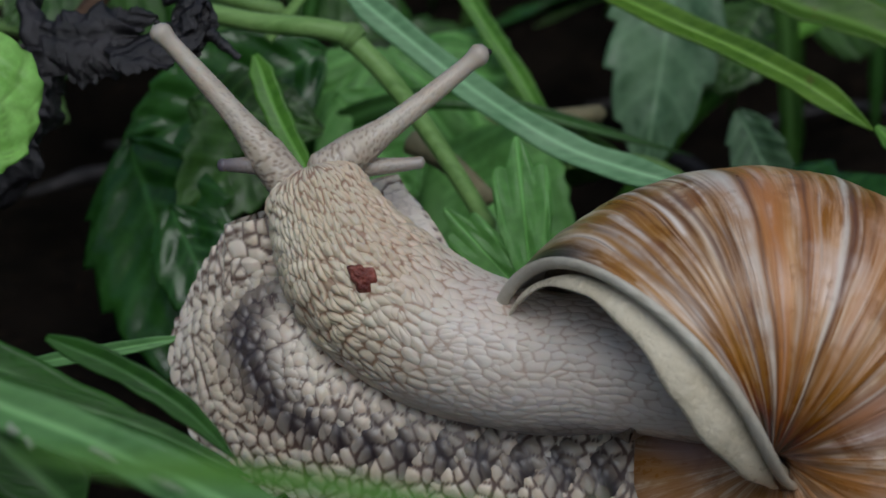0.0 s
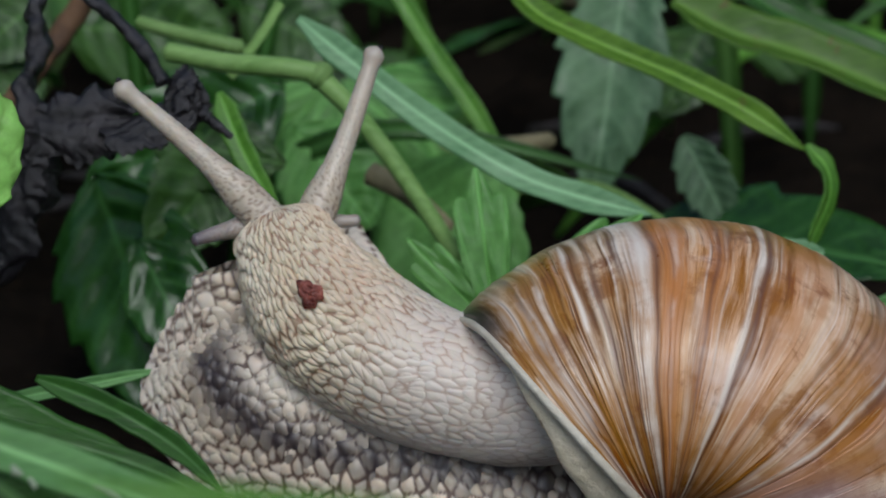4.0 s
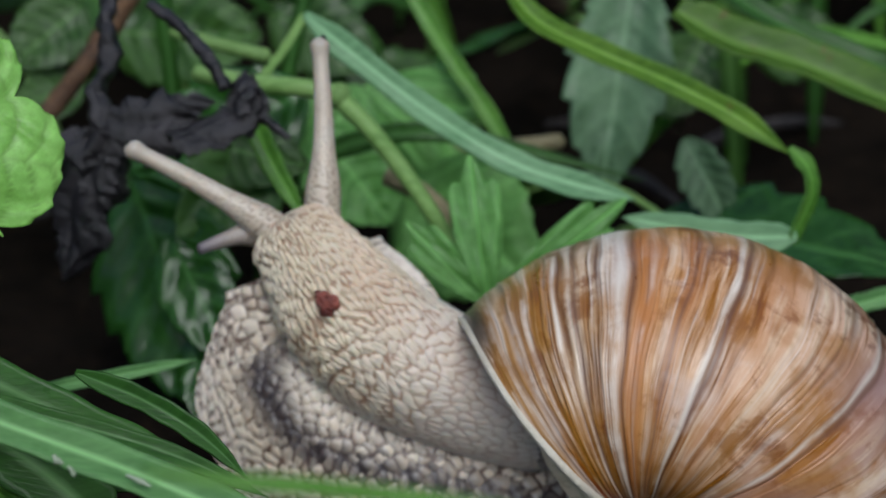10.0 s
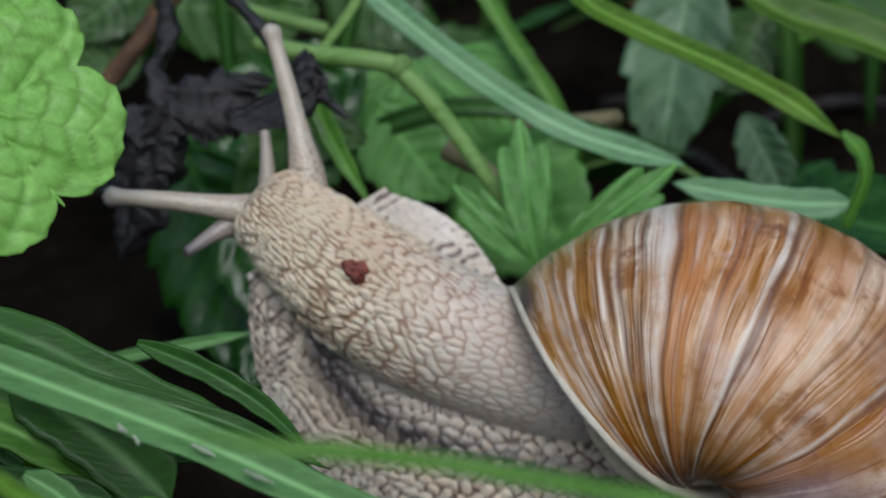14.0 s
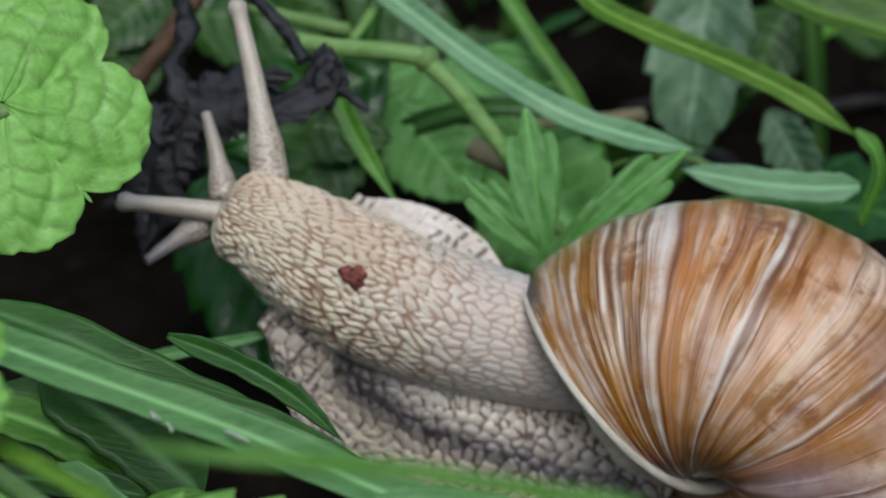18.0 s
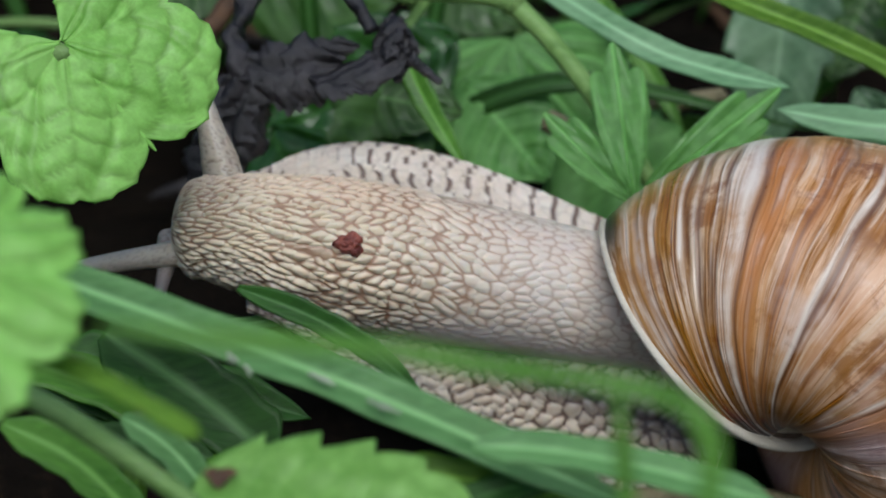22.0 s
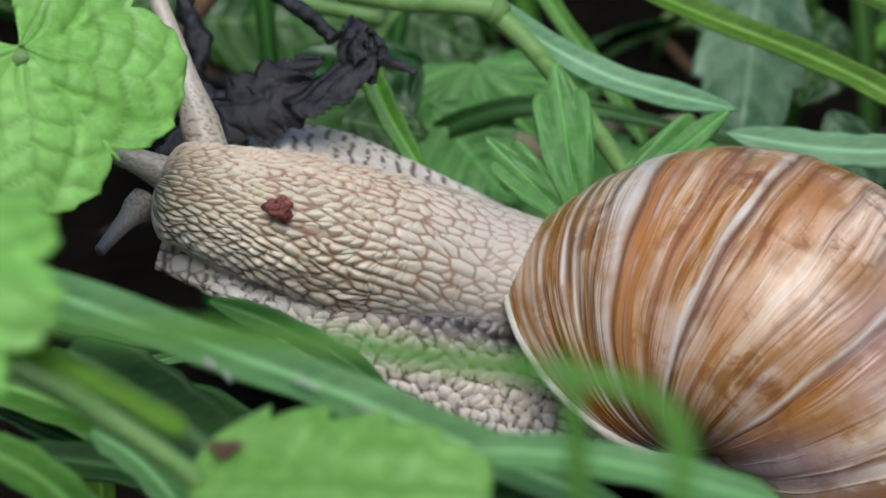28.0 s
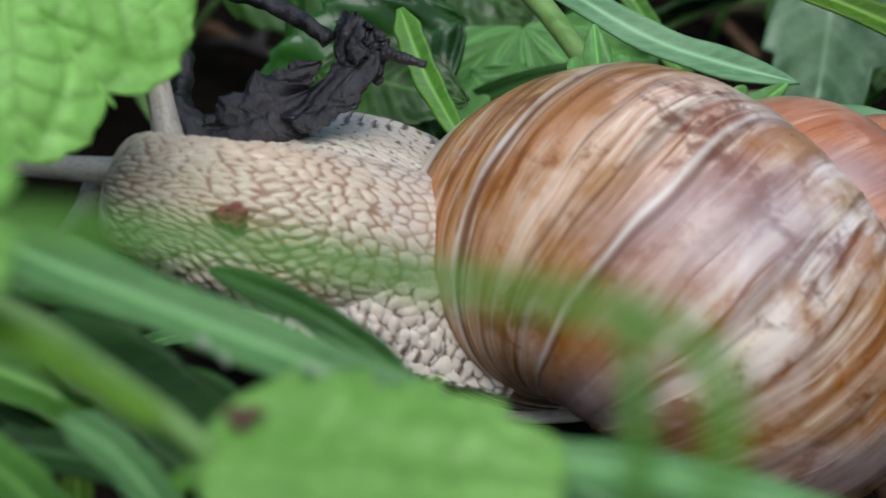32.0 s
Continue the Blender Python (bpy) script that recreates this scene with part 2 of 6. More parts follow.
def shell_material():
    """Growth streaks run across the whorl; worn cream, tan, rust and purple-brown."""
    m, t, b = nodes_of("shell_surface")
    age, lat = attr(t, "age"), attr(t, "lat")

    def streak(sa, sl, scale, detail, seed):
        c = t.nodes.new("ShaderNodeCombineXYZ")
        for k, (src, f) in enumerate(((age, sa), (lat, sl))):
            mu = node(t, "ShaderNodeMath")
            mu.operation = "MULTIPLY"
            mu.inputs[1].default_value = f
            t.links.new(src, mu.inputs[0])
            t.links.new(mu.outputs[0], c.inputs[k])
        c.inputs[2].default_value = seed
        return noise_fac(t, c.outputs[0], scale, detail, 0.6, 0.15)

    def times(p, q):
        mu = node(t, "ShaderNodeMath")
        mu.operation = "MULTIPLY"
        t.links.new(p, mu.inputs[0])
        t.links.new(q, mu.inputs[1])
        return mu.outputs[0]

    wander = streak(1.2, 5.0, 1.0, 4.0, 21.0)
    mid = streak(11.0, 5.0, 1.0, 6.0, 5.0)
    thin = streak(34.0, 8.0, 1.0, 5.0, 9.0)
    patch = streak(3.2, 8.0, 1.0, 6.0, 14.0)
    break_up = streak(9.0, 16.0, 1.0, 4.0, 3.0)
    # colour by age: from the dark lip over the pale scar to the older, worn whorls
    sh = node(t, "ShaderNodeMath")
    sh.operation = "MULTIPLY_ADD"
    sh.inputs[1].default_value, sh.inputs[2].default_value = 0.07, -0.035
    t.links.new(wander, sh.inputs[0])
    ad = node(t, "ShaderNodeMath")
    ad.operation = "ADD"
    t.links.new(age, ad.inputs[0])
    t.links.new(sh.outputs[0], ad.inputs[1])
    mr = node(t, "ShaderNodeMapRange")
    mr.inputs["From Min"].default_value, mr.inputs["From Max"].default_value = 0.0, -4.0
    t.links.new(ad.outputs[0], mr.inputs[0])
    stops = [(0, (0.13, 0.08, 0.045)), (0.0647, (0.40, 0.21, 0.07)), (0.181, (0.27, 0.13, 0.04)), (0.323, (0.48, 0.28, 0.11)), (0.466, (0.33, 0.19, 0.09)), (0.543, (0.64, 0.53, 0.39)), (0.608, (0.36, 0.22, 0.12)), (0.686, (0.60, 0.50, 0.38)), (0.75, (0.66, 0.62, 0.58)), (0.815, (0.60, 0.56, 0.54)),
             (0.835, (0.22, 0.085, 0.03)), (0.867, (0.44, 0.15, 0.035)), (0.93, (0.54, 0.22, 0.06)), (1.01, (0.58, 0.34, 0.17)), (1.09, (0.34, 0.13, 0.055)), (1.13, (0.54, 0.30, 0.15)), (1.25, (0.60, 0.38, 0.24)), (1.27, (0.74, 0.67, 0.58)), (1.29, (0.70, 0.62, 0.54)), (1.31, (0.16, 0.08, 0.06)), (1.4, (0.54, 0.31, 0.18)), (1.63, (0.62, 0.42, 0.29)),
             (1.93, (0.50, 0.32, 0.24)), (1.95, (0.72, 0.64, 0.58)), (1.98, (0.34, 0.21, 0.18)), (2.3, (0.58, 0.46, 0.42)), (2.55, (0.68, 0.60, 0.54)), (2.8, (0.36, 0.24, 0.17)), (3.2, (0.48, 0.33, 0.22)), (4, (0.46, 0.25, 0.14))]
    col = ramp(t, mr.outputs[0], [(p / 4.0, c) for p, c in stops])
    col = mix_color(t, ramp(t, mid, [(0.53, 0.0), (0.62, 0.75)]), col, (0.74, 0.62, 0.46))
    col = mix_color(t, ramp(t, mid, [(0.36, 0.85), (0.46, 0.0)]), col, (0.20, 0.085, 0.035))
    col = mix_color(t, ramp(t, thin, [(0.56, 0.0), (0.66, 0.6)]), col, (0.74, 0.62, 0.47))
    col = mix_color(t, ramp(t, thin, [(0.33, 0.7), (0.43, 0.0)]), col, (0.15, 0.062, 0.028))
    col = mix_color(t, ramp(t, patch, [(0.57, 0.0), (0.70, 0.45)]), col, (0.40, 0.29, 0.27))
    col = mix_color(t, ramp(t, patch, [(0.36, 0.7), (0.46, 0.0)]), col, (0.37, 0.17, 0.085))
    col = mix_color(t, times(attr(t, "pale_line"), ramp(t, break_up, [(0.36, 0.55), (0.52, 1.0)])), col, (0.80, 0.74, 0.66))

    # broad worn and stained areas that cross the streaks
    ov = object_vec(t)
    worn, stain = noise_fac(t, ov, 95.0, 4.0, 0.6), noise_fac(t, ov, 170.0, 5.0, 0.65, 0.25)
    col = mix_color(t, ramp(t, worn, [(0.56, 0.0), (0.66, 0.5)]), col, (0.68, 0.60, 0.56))
    col = mix_color(t, ramp(t, worn, [(0.38, 0.7), (0.48, 0.0)]), col, (0.34, 0.17, 0.07))
    col = mix_color(t, ramp(t, stain, [(0.54, 0.0), (0.62, 0.75)]), col, (0.19, 0.10, 0.085))

    col = mix_color(t, times(attr(t, "dark_line"), ramp(t, break_up, [(0.36, 0.5), (0.50, 1.0)])), col, (0.10, 0.042, 0.026))
    col = mix_color(t, times(times(attr(t, "lipward"), ramp(t, break_up, [(0.40, 0.95), (0.47, 0.0)])), ramp(t, thin, [(0.42, 1.0), (0.56, 0.25)])), col, (0.085, 0.042, 0.022))
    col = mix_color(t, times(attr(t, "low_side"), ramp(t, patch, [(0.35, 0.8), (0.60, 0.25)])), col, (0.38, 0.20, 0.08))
    # occlusion shade on the umbilical underside, put into the shell colour
    col = mix_color(t, attr(t, "base_shade"), col, (0.085, 0.038, 0.020))
    col = mix_color(t, attr(t, "spire"), col, (0.42, 0.17, 0.10))
    hs = node(t, "ShaderNodeHueSaturation", Saturation=0.82, Value=1.12)
    t.links.new(col, hs.inputs["Color"])
    bc = node(t, "ShaderNodeBrightContrast", Bright=0.01, Contrast=0.34)
    t.links.new(hs.outputs[0], bc.inputs["Color"])
    fin = mix_color(t, attr(t, "violet"), bc.outputs[0], (0.33, 0.23, 0.24))
    fin = mix_color(t, attr(t, "rust"), fin, (0.47, 0.18, 0.045))
    fin = mix_color(t, attr(t, "ochre"), fin, (0.44, 0.23, 0.06))
    fin = mix_color(t, times(attr(t, "pale_line"), ramp(t, break_up, [(0.42, 0.0), (0.58, 0.6)])), fin, (0.82, 0.77, 0.70))
    fin = mix_color(t, times(attr(t, "dark_line"), ramp(t, break_up, [(0.40, 0.1), (0.56, 0.75)])), fin, (0.12, 0.050, 0.022))
    fin = mix_color(t, times(attr(t, "rest_line"), ramp(t, break_up, [(0.36, 0.15), (0.54, 0.75)])), fin, (0.72, 0.65, 0.56))
    fin = mix_color(t, times(attr(t, "rest_edge"), ramp(t, break_up, [(0.30, 0.5), (0.46, 0.9)])), fin, (0.13, 0.055, 0.03))
    fin = mix_color(t, attr(t, "chip"), fin, (0.018, 0.013, 0.012))
    t.links.new(fin, b.inputs["Base Color"])
    b.inputs["Coat Weight"].default_value, b.inputs["Coat Roughness"].default_value = 0.2, 0.3
    t.links.new(ramp(t, patch, [(0.3, 0.24), (0.7, 0.45)]), b.inputs["Roughness"])
    bump(t, b, thin, 0.25, 0.0003)
    return m


M_SHELL = shell_material()
M_LIP = dead_material("shell_lip", (0.55, 0.50, 0.40), (0.70, 0.66, 0.56), 0.4)
M_MANTLE = dead_material("mantle_flesh", (0.13, 0.09, 0.06), (0.26, 0.19, 0.13), 0.35)
M_MANTLE_PALE = dead_material("mantle_edge", (0.66, 0.58, 0.42), (0.78, 0.70, 0.54), 0.3)
M_SCAB = dead_material("scab", (0.10, 0.016, 0.012), (0.50, 0.15, 0.10), 0.3)
M_EYE = dead_material("eye_spot", (0.015, 0.012, 0.012), (0.03, 0.025, 0.02), 0.25)


# ---------------------------------------------------------------- mesh tools
def grid_mesh(name, p, closed_v=False, attrs=None, smooth=True):
    """A mesh from a grid of points p[i, j] (numpy, n x m x 3)."""
    n, m = p.shape[:2]
    i, j = np.meshgrid(np.arange(n - 1), np.arange(m if closed_v else m - 1), indexing="ij")
    j2 = (j + 1) % m
    f = np.stack([i * m + j, (i + 1) * m + j, (i + 1) * m + j2, i * m + j2], -1).reshape(-1, 4)
    return raw_mesh(name, p.reshape(-1, 3), f, attrs, smooth)


def raw_mesh(name, verts, quads, attrs=None, smooth=True):
    me = bpy.data.meshes.new(name)
    me.vertices.add(len(verts))
    me.vertices.foreach_set("co", np.asarray(verts, dtype=np.float32).ravel())
    me.loops.add(len(quads) * 4)
    me.loops.foreach_set("vertex_index", np.asarray(quads, dtype=np.int32).ravel())
    me.polygons.add(len(quads))
    me.polygons.foreach_set("loop_start", np.arange(0, len(quads) * 4, 4, dtype=np.int32))
    me.polygons.foreach_set("use_smooth", np.full(len(quads), smooth))
    me.update(calc_edges=True)
    for k, v in (attrs or {}).items():
        a = me.attributes.new(k, "FLOAT", "POINT")
        a.data.foreach_set("value", np.asarray(v, dtype=np.float32).ravel())
    me.validate()
    return me


def sheet_mesh(name, p, thick, attrs=None):
    """A sheet with real thickness: top grid, bottom grid and a rim."""
    n, m = p.shape[:2]
    du = np.gradient(p, axis=0)
    dv = np.gradient(p, axis=1)
    nrm = np.cross(du, dv)
    nrm /= np.linalg.norm(nrm, axis=-1, keepdims=True) + 1e-12
    q = p - nrm * thick
    i, j = np.meshgrid(np.arange(n - 1), np.arange(m - 1), indexing="ij")
    top = np.stack([i * m + j, (i + 1) * m + j, (i + 1) * m + j + 1, i * m + j + 1], -1).reshape(-1, 4)
    low = top[:, ::-1] + n * m
    loop = [k for k in range(m)] + [k * m + m - 1 for k in range(1, n)] + [(n - 1) * m + k for k in range(m - 2, -1, -1)] + [k * m for k in range(n - 2, 0, -1)]
    rim = [(a, b, b + n * m, a + n * m) for a, b in zip(loop, loop[1:] + loop[:1])]
    at = {k: np.concatenate([np.ravel(v), np.ravel(v)]) for k, v in (attrs or {}).items()}
    return raw_mesh(name, np.concatenate([p.reshape(-1, 3), q.reshape(-1, 3)]), np.concatenate([top, low, np.array(rim)]), at)


def part(name, me, material, parent=None, label=""):
    """One mesh object under a thing or a part."""
    ob = new(name, me)
    if material and not me.materials:
        me.materials.append(material)
    if parent is not None:
        ob.parent = parent
    return tagged(ob, label)


def spline(pts, n):
    """Catmull-Rom through the points, n samples, even in the parameter."""
    p = np.asarray(pts, float)
    k = len(p)
    e = np.concatenate([[2 * p[0] - p[1]], p, [2 * p[-1] - p[-2]]])
    s = np.linspace(0, k - 1, n)
    i = np.minimum(s.astype(int), k - 2)
    u = (s - i)[:, None]
    a, b, c, d = e[i], e[i + 1], e[i + 2], e[i + 3]
    return 0.5 * (2 * b + (c - a) * u + (2 * a - 5 * b + 4 * c - d) * u ** 2 + (3 * b - a - 3 * c + d) * u ** 3)


def unit(v):
    v = np.asarray(v, float)
    return v / (np.linalg.norm(v, axis=-1, keepdims=True) + 1e-12)


def hash01(a, b, seed):
    h = np.sin(a * 127.1 + b * 311.7 + seed * 74.7) * 43758.5453
    return h - np.floor(h)


def cells(u, v, seed, jitter=0.75):
    """Distances to the nearest and second nearest cell centre of a staggered, jittered grid, and a number for the cell."""
    f1, f2, tone = np.full(u.shape, 9.0), np.full(u.shape, 9.0), np.zeros(u.shape)
    iv = np.floor(v)
    for dv in (-1, 0, 1):
        row = iv + dv
        uu = u - 0.5 * np.mod(row, 2)
        iu = np.floor(uu)
        for du in (-1, 0, 1):
            col = iu + du
            cx = col + 0.5 + jitter * (hash01(col, row, seed) - 0.5)
            cy = row + 0.5 + jitter * (hash01(col, row, seed + 3.3) - 0.5)
            d = np.hypot(uu - cx, v - cy)
            near = d < f1
            f2 = np.where(near, f1, np.minimum(f2, d))
            f1 = np.where(near, d, f1)
            tone = np.where(near, hash01(col, row, seed + 7.1), tone)
    return f1, f2, tone


def place(ob, base, tip, normal):
    """Lay a thing built along +x (z its face) from base to tip."""
    x = unit(np.subtract(tip, base))
    y = unit(np.cross(normal, x))
    z = np.cross(x, y)
    ob.matrix_world = Matrix([[x[i], y[i], z[i], base[i]] for i in range(3)] + [[0, 0, 0, 1]])
    return ob


# ---------------------------------------------------------------- plants
def tube_mesh(name, pts, radii, n=40, around=12, lump=0.0, seed=0.0):
    c = spline(pts, n)
    r = np.interp(np.linspace(0, 1, n), np.linspace(0, 1, len(radii)), radii)
    t = unit(np.gradient(c, axis=0))
    ref = np.array([0.13, 0.2, 0.97])
    s = unit(np.cross(t, ref))
    w = np.cross(s, t)
    a = np.linspace(0, 2 * np.pi, around, endpoint=False)
    ii, aa = np.arange(n)[:, None] * (40.0 / n), a[None]
    rr = r[:, None] * (1 + lump * (0.5 * np.sin(2 * aa + ii * 0.35 + seed) + 0.35 * np.sin(3 * aa - ii * 0.5 + 2 * seed) * np.sin(ii * 0.4 + seed) + 0.3 * np.sin(ii * 1.1 + seed * 3 + aa)))
    rr[0] *= 0.3
    rr[-1] *= 0.3
    p = c[:, None] + rr[..., None] * (np.cos(a)[None, :, None] * s[:, None] + np.sin(a)[None, :, None] * w[:, None])
    return grid_mesh(name, p, True, {"vein": np.zeros(p.shape[:2])})


def blade_mesh(name, pts, width, face, fold=0.25, twist=0.0, tip=0.15, base=0.3, n=60, m=9, thick=0.00022, wave=0.0):
    """A grass blade along a curve: folded at its midrib, narrowing to its tip. face: the side it shows."""
    pts = np.asarray(pts, float)
    o = pts[0].copy()
    c = spline(pts - o, n)
    t = unit(np.gradient(c, axis=0))
    s = unit(np.cross(t, np.asarray(face, float)))
    nr = np.cross(s, t)
    u = np.linspace(0, 1, n)
    ang = twist * u
    s, nr = s * np.cos(ang)[:, None] + nr * np.sin(ang)[:, None], nr * np.cos(ang)[:, None] - s * np.sin(ang)[:, None]
    w = width * np.minimum(1, base + (1 - base) * u * 7) * np.clip(1 - ((u - (1 - tip * 3)) / (tip * 3)).clip(0, 1) ** 2, 0.03, 1)
    v = np.linspace(-1, 1, m)
    ed = 1 + 0.05 * np.sin(u * 31 + width * 9000)
    p = c[:, None] + s[:, None] * (v[None, :] * (w * ed)[:, None] / 2)[..., None] + nr[:, None] * (np.abs(v)[None, :] ** 1.3 * fold * w[:, None] / 2 + wave * width * np.sin(u * 19)[:, None] * v[None, :])[..., None]
    vein = np.maximum(np.exp(-(v / 0.10) ** 2), 0.10 * (np.cos(v * 16) > 0.6))[None, :] * np.ones((n, 1))
    return sheet_mesh(name, p, thick, {"vein": vein}), o


def grass(pts, width, face, material, label, name="grass", group="", rib=True, **kw):
    """One leaf of grass: its blade and the raised midrib on its back."""
    me, o = blade_mesh("blade", pts, width, face, **kw)
    ob = tagged(new(name), label, "grass", group)
    ob.location = o
    part("blade", me, material, ob)
    if rib:
        c = spline(np.asarray(pts, float) - o, 30)
        back = unit(np.asarray(face, float)) * 0.0002
        part("midrib", tube_mesh("midrib", c[:-1:4] - back, [width * 0.05, width * 0.02], 40, 6), material, ob)
    return ob


def crumple_mesh(name, length, width, seed, n=70, m=36):
    """A dead leaf piece: torn outline that narrows to its tip, shrivelled tissue with sharp creases, one edge rolled in."""
    u = np.linspace(0, 1, n)[:, None]
    v = np.linspace(-1, 1, m)[None, :]
    side = np.where(v > 0, 1.0, 2.3)
    torn = 1 + 0.13 * np.sin(u * 19 + seed * side) + 0.10 * np.abs(np.sin(u * 33 + seed * 2 * side)) + 0.05 * np.sin(u * 71 + seed * side)
    w = (0.45 + 0.55 * np.sin(np.pi * (0.15 + 0.6 * u))) * np.clip((1.02 - u) / 0.35, 0.06, 1) ** 0.7 * torn
    y = v * w * width / 2
    a, b = u * 4 + 0.8 * np.sin(v * 2.1 + seed), v * 2.4 + 0.9 * np.sin(u * 5.3 + seed * 1.7)
    crease = np.abs(np.sin(a + 0.7 * b + seed)) * 0.085 + np.abs(np.sin(1.9 * a - 1.6 * b + seed * 2)) * 0.028 + 0.010 * np.sin(3.7 * a + 2.1 * b) + 0.004 * np.sin(11 * a - 7 * b)
    z = width * (crease - 0.10 * v ** 2 - 0.22 * np.clip(v - 0.55, 0, 1) ** 1.5 + 0.10 * np.sin(u * 4 + seed))
    x = u * length + 0.05 * width * np.sin(v * 5 + seed) + 0.03 * width * np.sin(u * 30 + v * 6)
    return sheet_mesh(name, np.stack([x, y + 0.05 * width * np.sin(u * 9 + seed), z], -1), 0.0003, {"vein": np.zeros((n, m))})


def leaf_mesh(name, length, width, full=0.75, teeth=9, tooth=0.08, fold=0.15, droop=0.15, quilt=0.012, veins=7, blunt=0.7, n=70, m=27, thick=0.00025, curl=0.0, holes=0.0):
    """A leaf from its base along +x: outline with teeth, midrib, side veins, puckered tissue between them."""
    u = np.linspace(0, 1, n)[:, None]
    v = np.linspace(-1, 1, m)[None, :]
    saw = 1 - tooth * (1 - np.mod(u * teeth, 1))
    w = (np.sin(np.pi * np.clip(u, 0, 1) ** blunt) ** full * 0.98 + 0.02) * saw
    y = v * w * width / 2
    x = u * length + np.abs(v) ** 2 * w * width * 0.10
    side = np.mod(u * veins - np.abs(v) * 1.1, 1.0)
    ridge = np.exp(-((side - 0.5) / 0.10) ** 2) * (np.abs(v) < 0.93)
    mid = np.exp(-(v / 0.05) ** 2) * np.ones_like(u)
    z = -droop * length * u ** 2 + fold * np.abs(y) + quilt * width * np.sin(side * np.pi) ** 0.7 * (1 - np.abs(v) ** 4) - curl * width * np.abs(v) ** 3
    z = z + 0.012 * width * np.sin(u * 17 + v * 3) + 0.01 * width * np.sin(v * 9 + u * 5)
    p = np.stack([x + 0 * v, y + 0 * u, z], -1)
    return sheet_mesh(name, p, thick, {"vein": np.maximum(mid, ridge * 0.45)})


def leaf(base, tip, normal, width, material, label, stalk=None, name="leaf", group="", **kw):
    """One leaf: blade, midrib and, where seen, its stalk."""
    length = float(np.linalg.norm(np.subtract(tip, base)))
    ob = tagged(new(name), label, "leaf", group)
    place(ob, base, tip, normal)
    part("leaf_blade", leaf_mesh("leaf_blade", length, width, **kw), material, ob)
    d = kw.get("droop", 0.15)
    rib = [(u * length, 0, -d * length * u * u - 0.0004) for u in (0, 0.33, 0.66, 0.97)]
    part("midrib", tube_mesh("midrib", rib, [width * 0.022, width * 0.008], 24, 8), material, ob)
    if stalk is not None:
        inv = ob.matrix_world.inverted()
        q = [tuple(inv @ Vector(s)) for s in stalk]
        part("stalk", tube_mesh("stalk", q + [(0.001, 0, 0)], [0.0009, 0.0007], 30, 10), M_STEM, ob)
    return ob


def fan_leaf(base, tip, normal, radius, spread, lobes, material, label, pleat=0.05, teeth=4, tooth=0.05, name="leaf", stalk=None, cut=0.14, droop=0.25, n=40, squash=1.0, laterals=0):
    """A rounded, shallow-lobed leaf: lobes fan out from the stalk, pleated along the main veins."""
    ob = tagged(new(name), label, "leaf")
    place(ob, base, tip, normal)
    m = 26 * lobes + 1
    f = np.linspace(-1, 1, m)[None, :]
    u = np.linspace(0.02, 1, n)[:, None]
    ph = (f + 1) / 2 * lobes
    loc = np.abs(np.mod(ph, 1) - 0.5) * 2
    edge = 1 - cut * loc ** 3 - tooth * (1 - np.mod(ph * teeth, 1)) - 0.12 * np.abs(f) ** 2
    a = f * spread / 2
    r = radius * u * edge
    furrow = np.exp(-((np.mod(ph * 2 + 1.3 * u * np.sign(np.mod(ph, 1) - 0.5) + 0.15 * np.sin(u * 9), 1) - 0.5) / 0.10) ** 2)
    z = -droop * radius * (u * edge) ** 2 + pleat * radius * u * (loc ** 1.5) * -1 + 0.010 * radius * np.sin(u * 11 + np.sin(ph * 9.0) * 2) * u - 0.04 * radius * u * furrow
    if laterals:
        # side veins leave each main vein at a slant; the blade bulges between them
        row = np.abs(np.mod(laterals * u * (1 - 0.38 * loc) + 0.06 * np.sin(ph * 5), 1) - 0.5) * 2
        furrow = np.maximum(0.35 * furrow, np.exp(-(row / 0.22) ** 2) * np.clip(u * 4 - 0.6, 0, 1))
        z = z - 0.020 * radius * furrow + 0.012 * radius * np.sin(ph * 3.1 + u * 5)
    p = np.stack([r * np.cos(a), r * np.sin(a) * squash, z + 0 * f], -1)
    vein = np.maximum(np.exp(-(loc / 0.05) ** 2), 0.3 * np.exp(-((np.mod(ph * 3 + 2.2 * u * np.sign(np.mod(ph, 1) - 0.5), 1) - 0.5) / 0.09) ** 2) * (u > 0.25))
    part("leaf_blade", sheet_mesh("leaf_blade", p, 0.00025, {"vein": np.maximum(0.45 * vein, 0.8 * furrow) * np.ones_like(p[..., 0])}), material, ob)
    rib = [(radius * q * (1 - 0.06), 0, -droop * radius * q * q * 0.88 - (0.0006 if lobes % 2 else pleat * radius * q + 0.0006)) for q in (0.02, 0.3, 0.6, 0.9)]
    part("midrib", tube_mesh("midrib", rib, [0.0006, 0.0002], 24, 8), material, ob)
    if stalk is not None:
        inv = ob.matrix_world.inverted()
        q = [tuple(inv @ Vector(s)) for s in stalk]
        part("stalk", tube_mesh("stalk", q + [(0.001, 0, 0)], [0.0013, 0.0009], 30, 10), M_STEM, ob)
    return ob


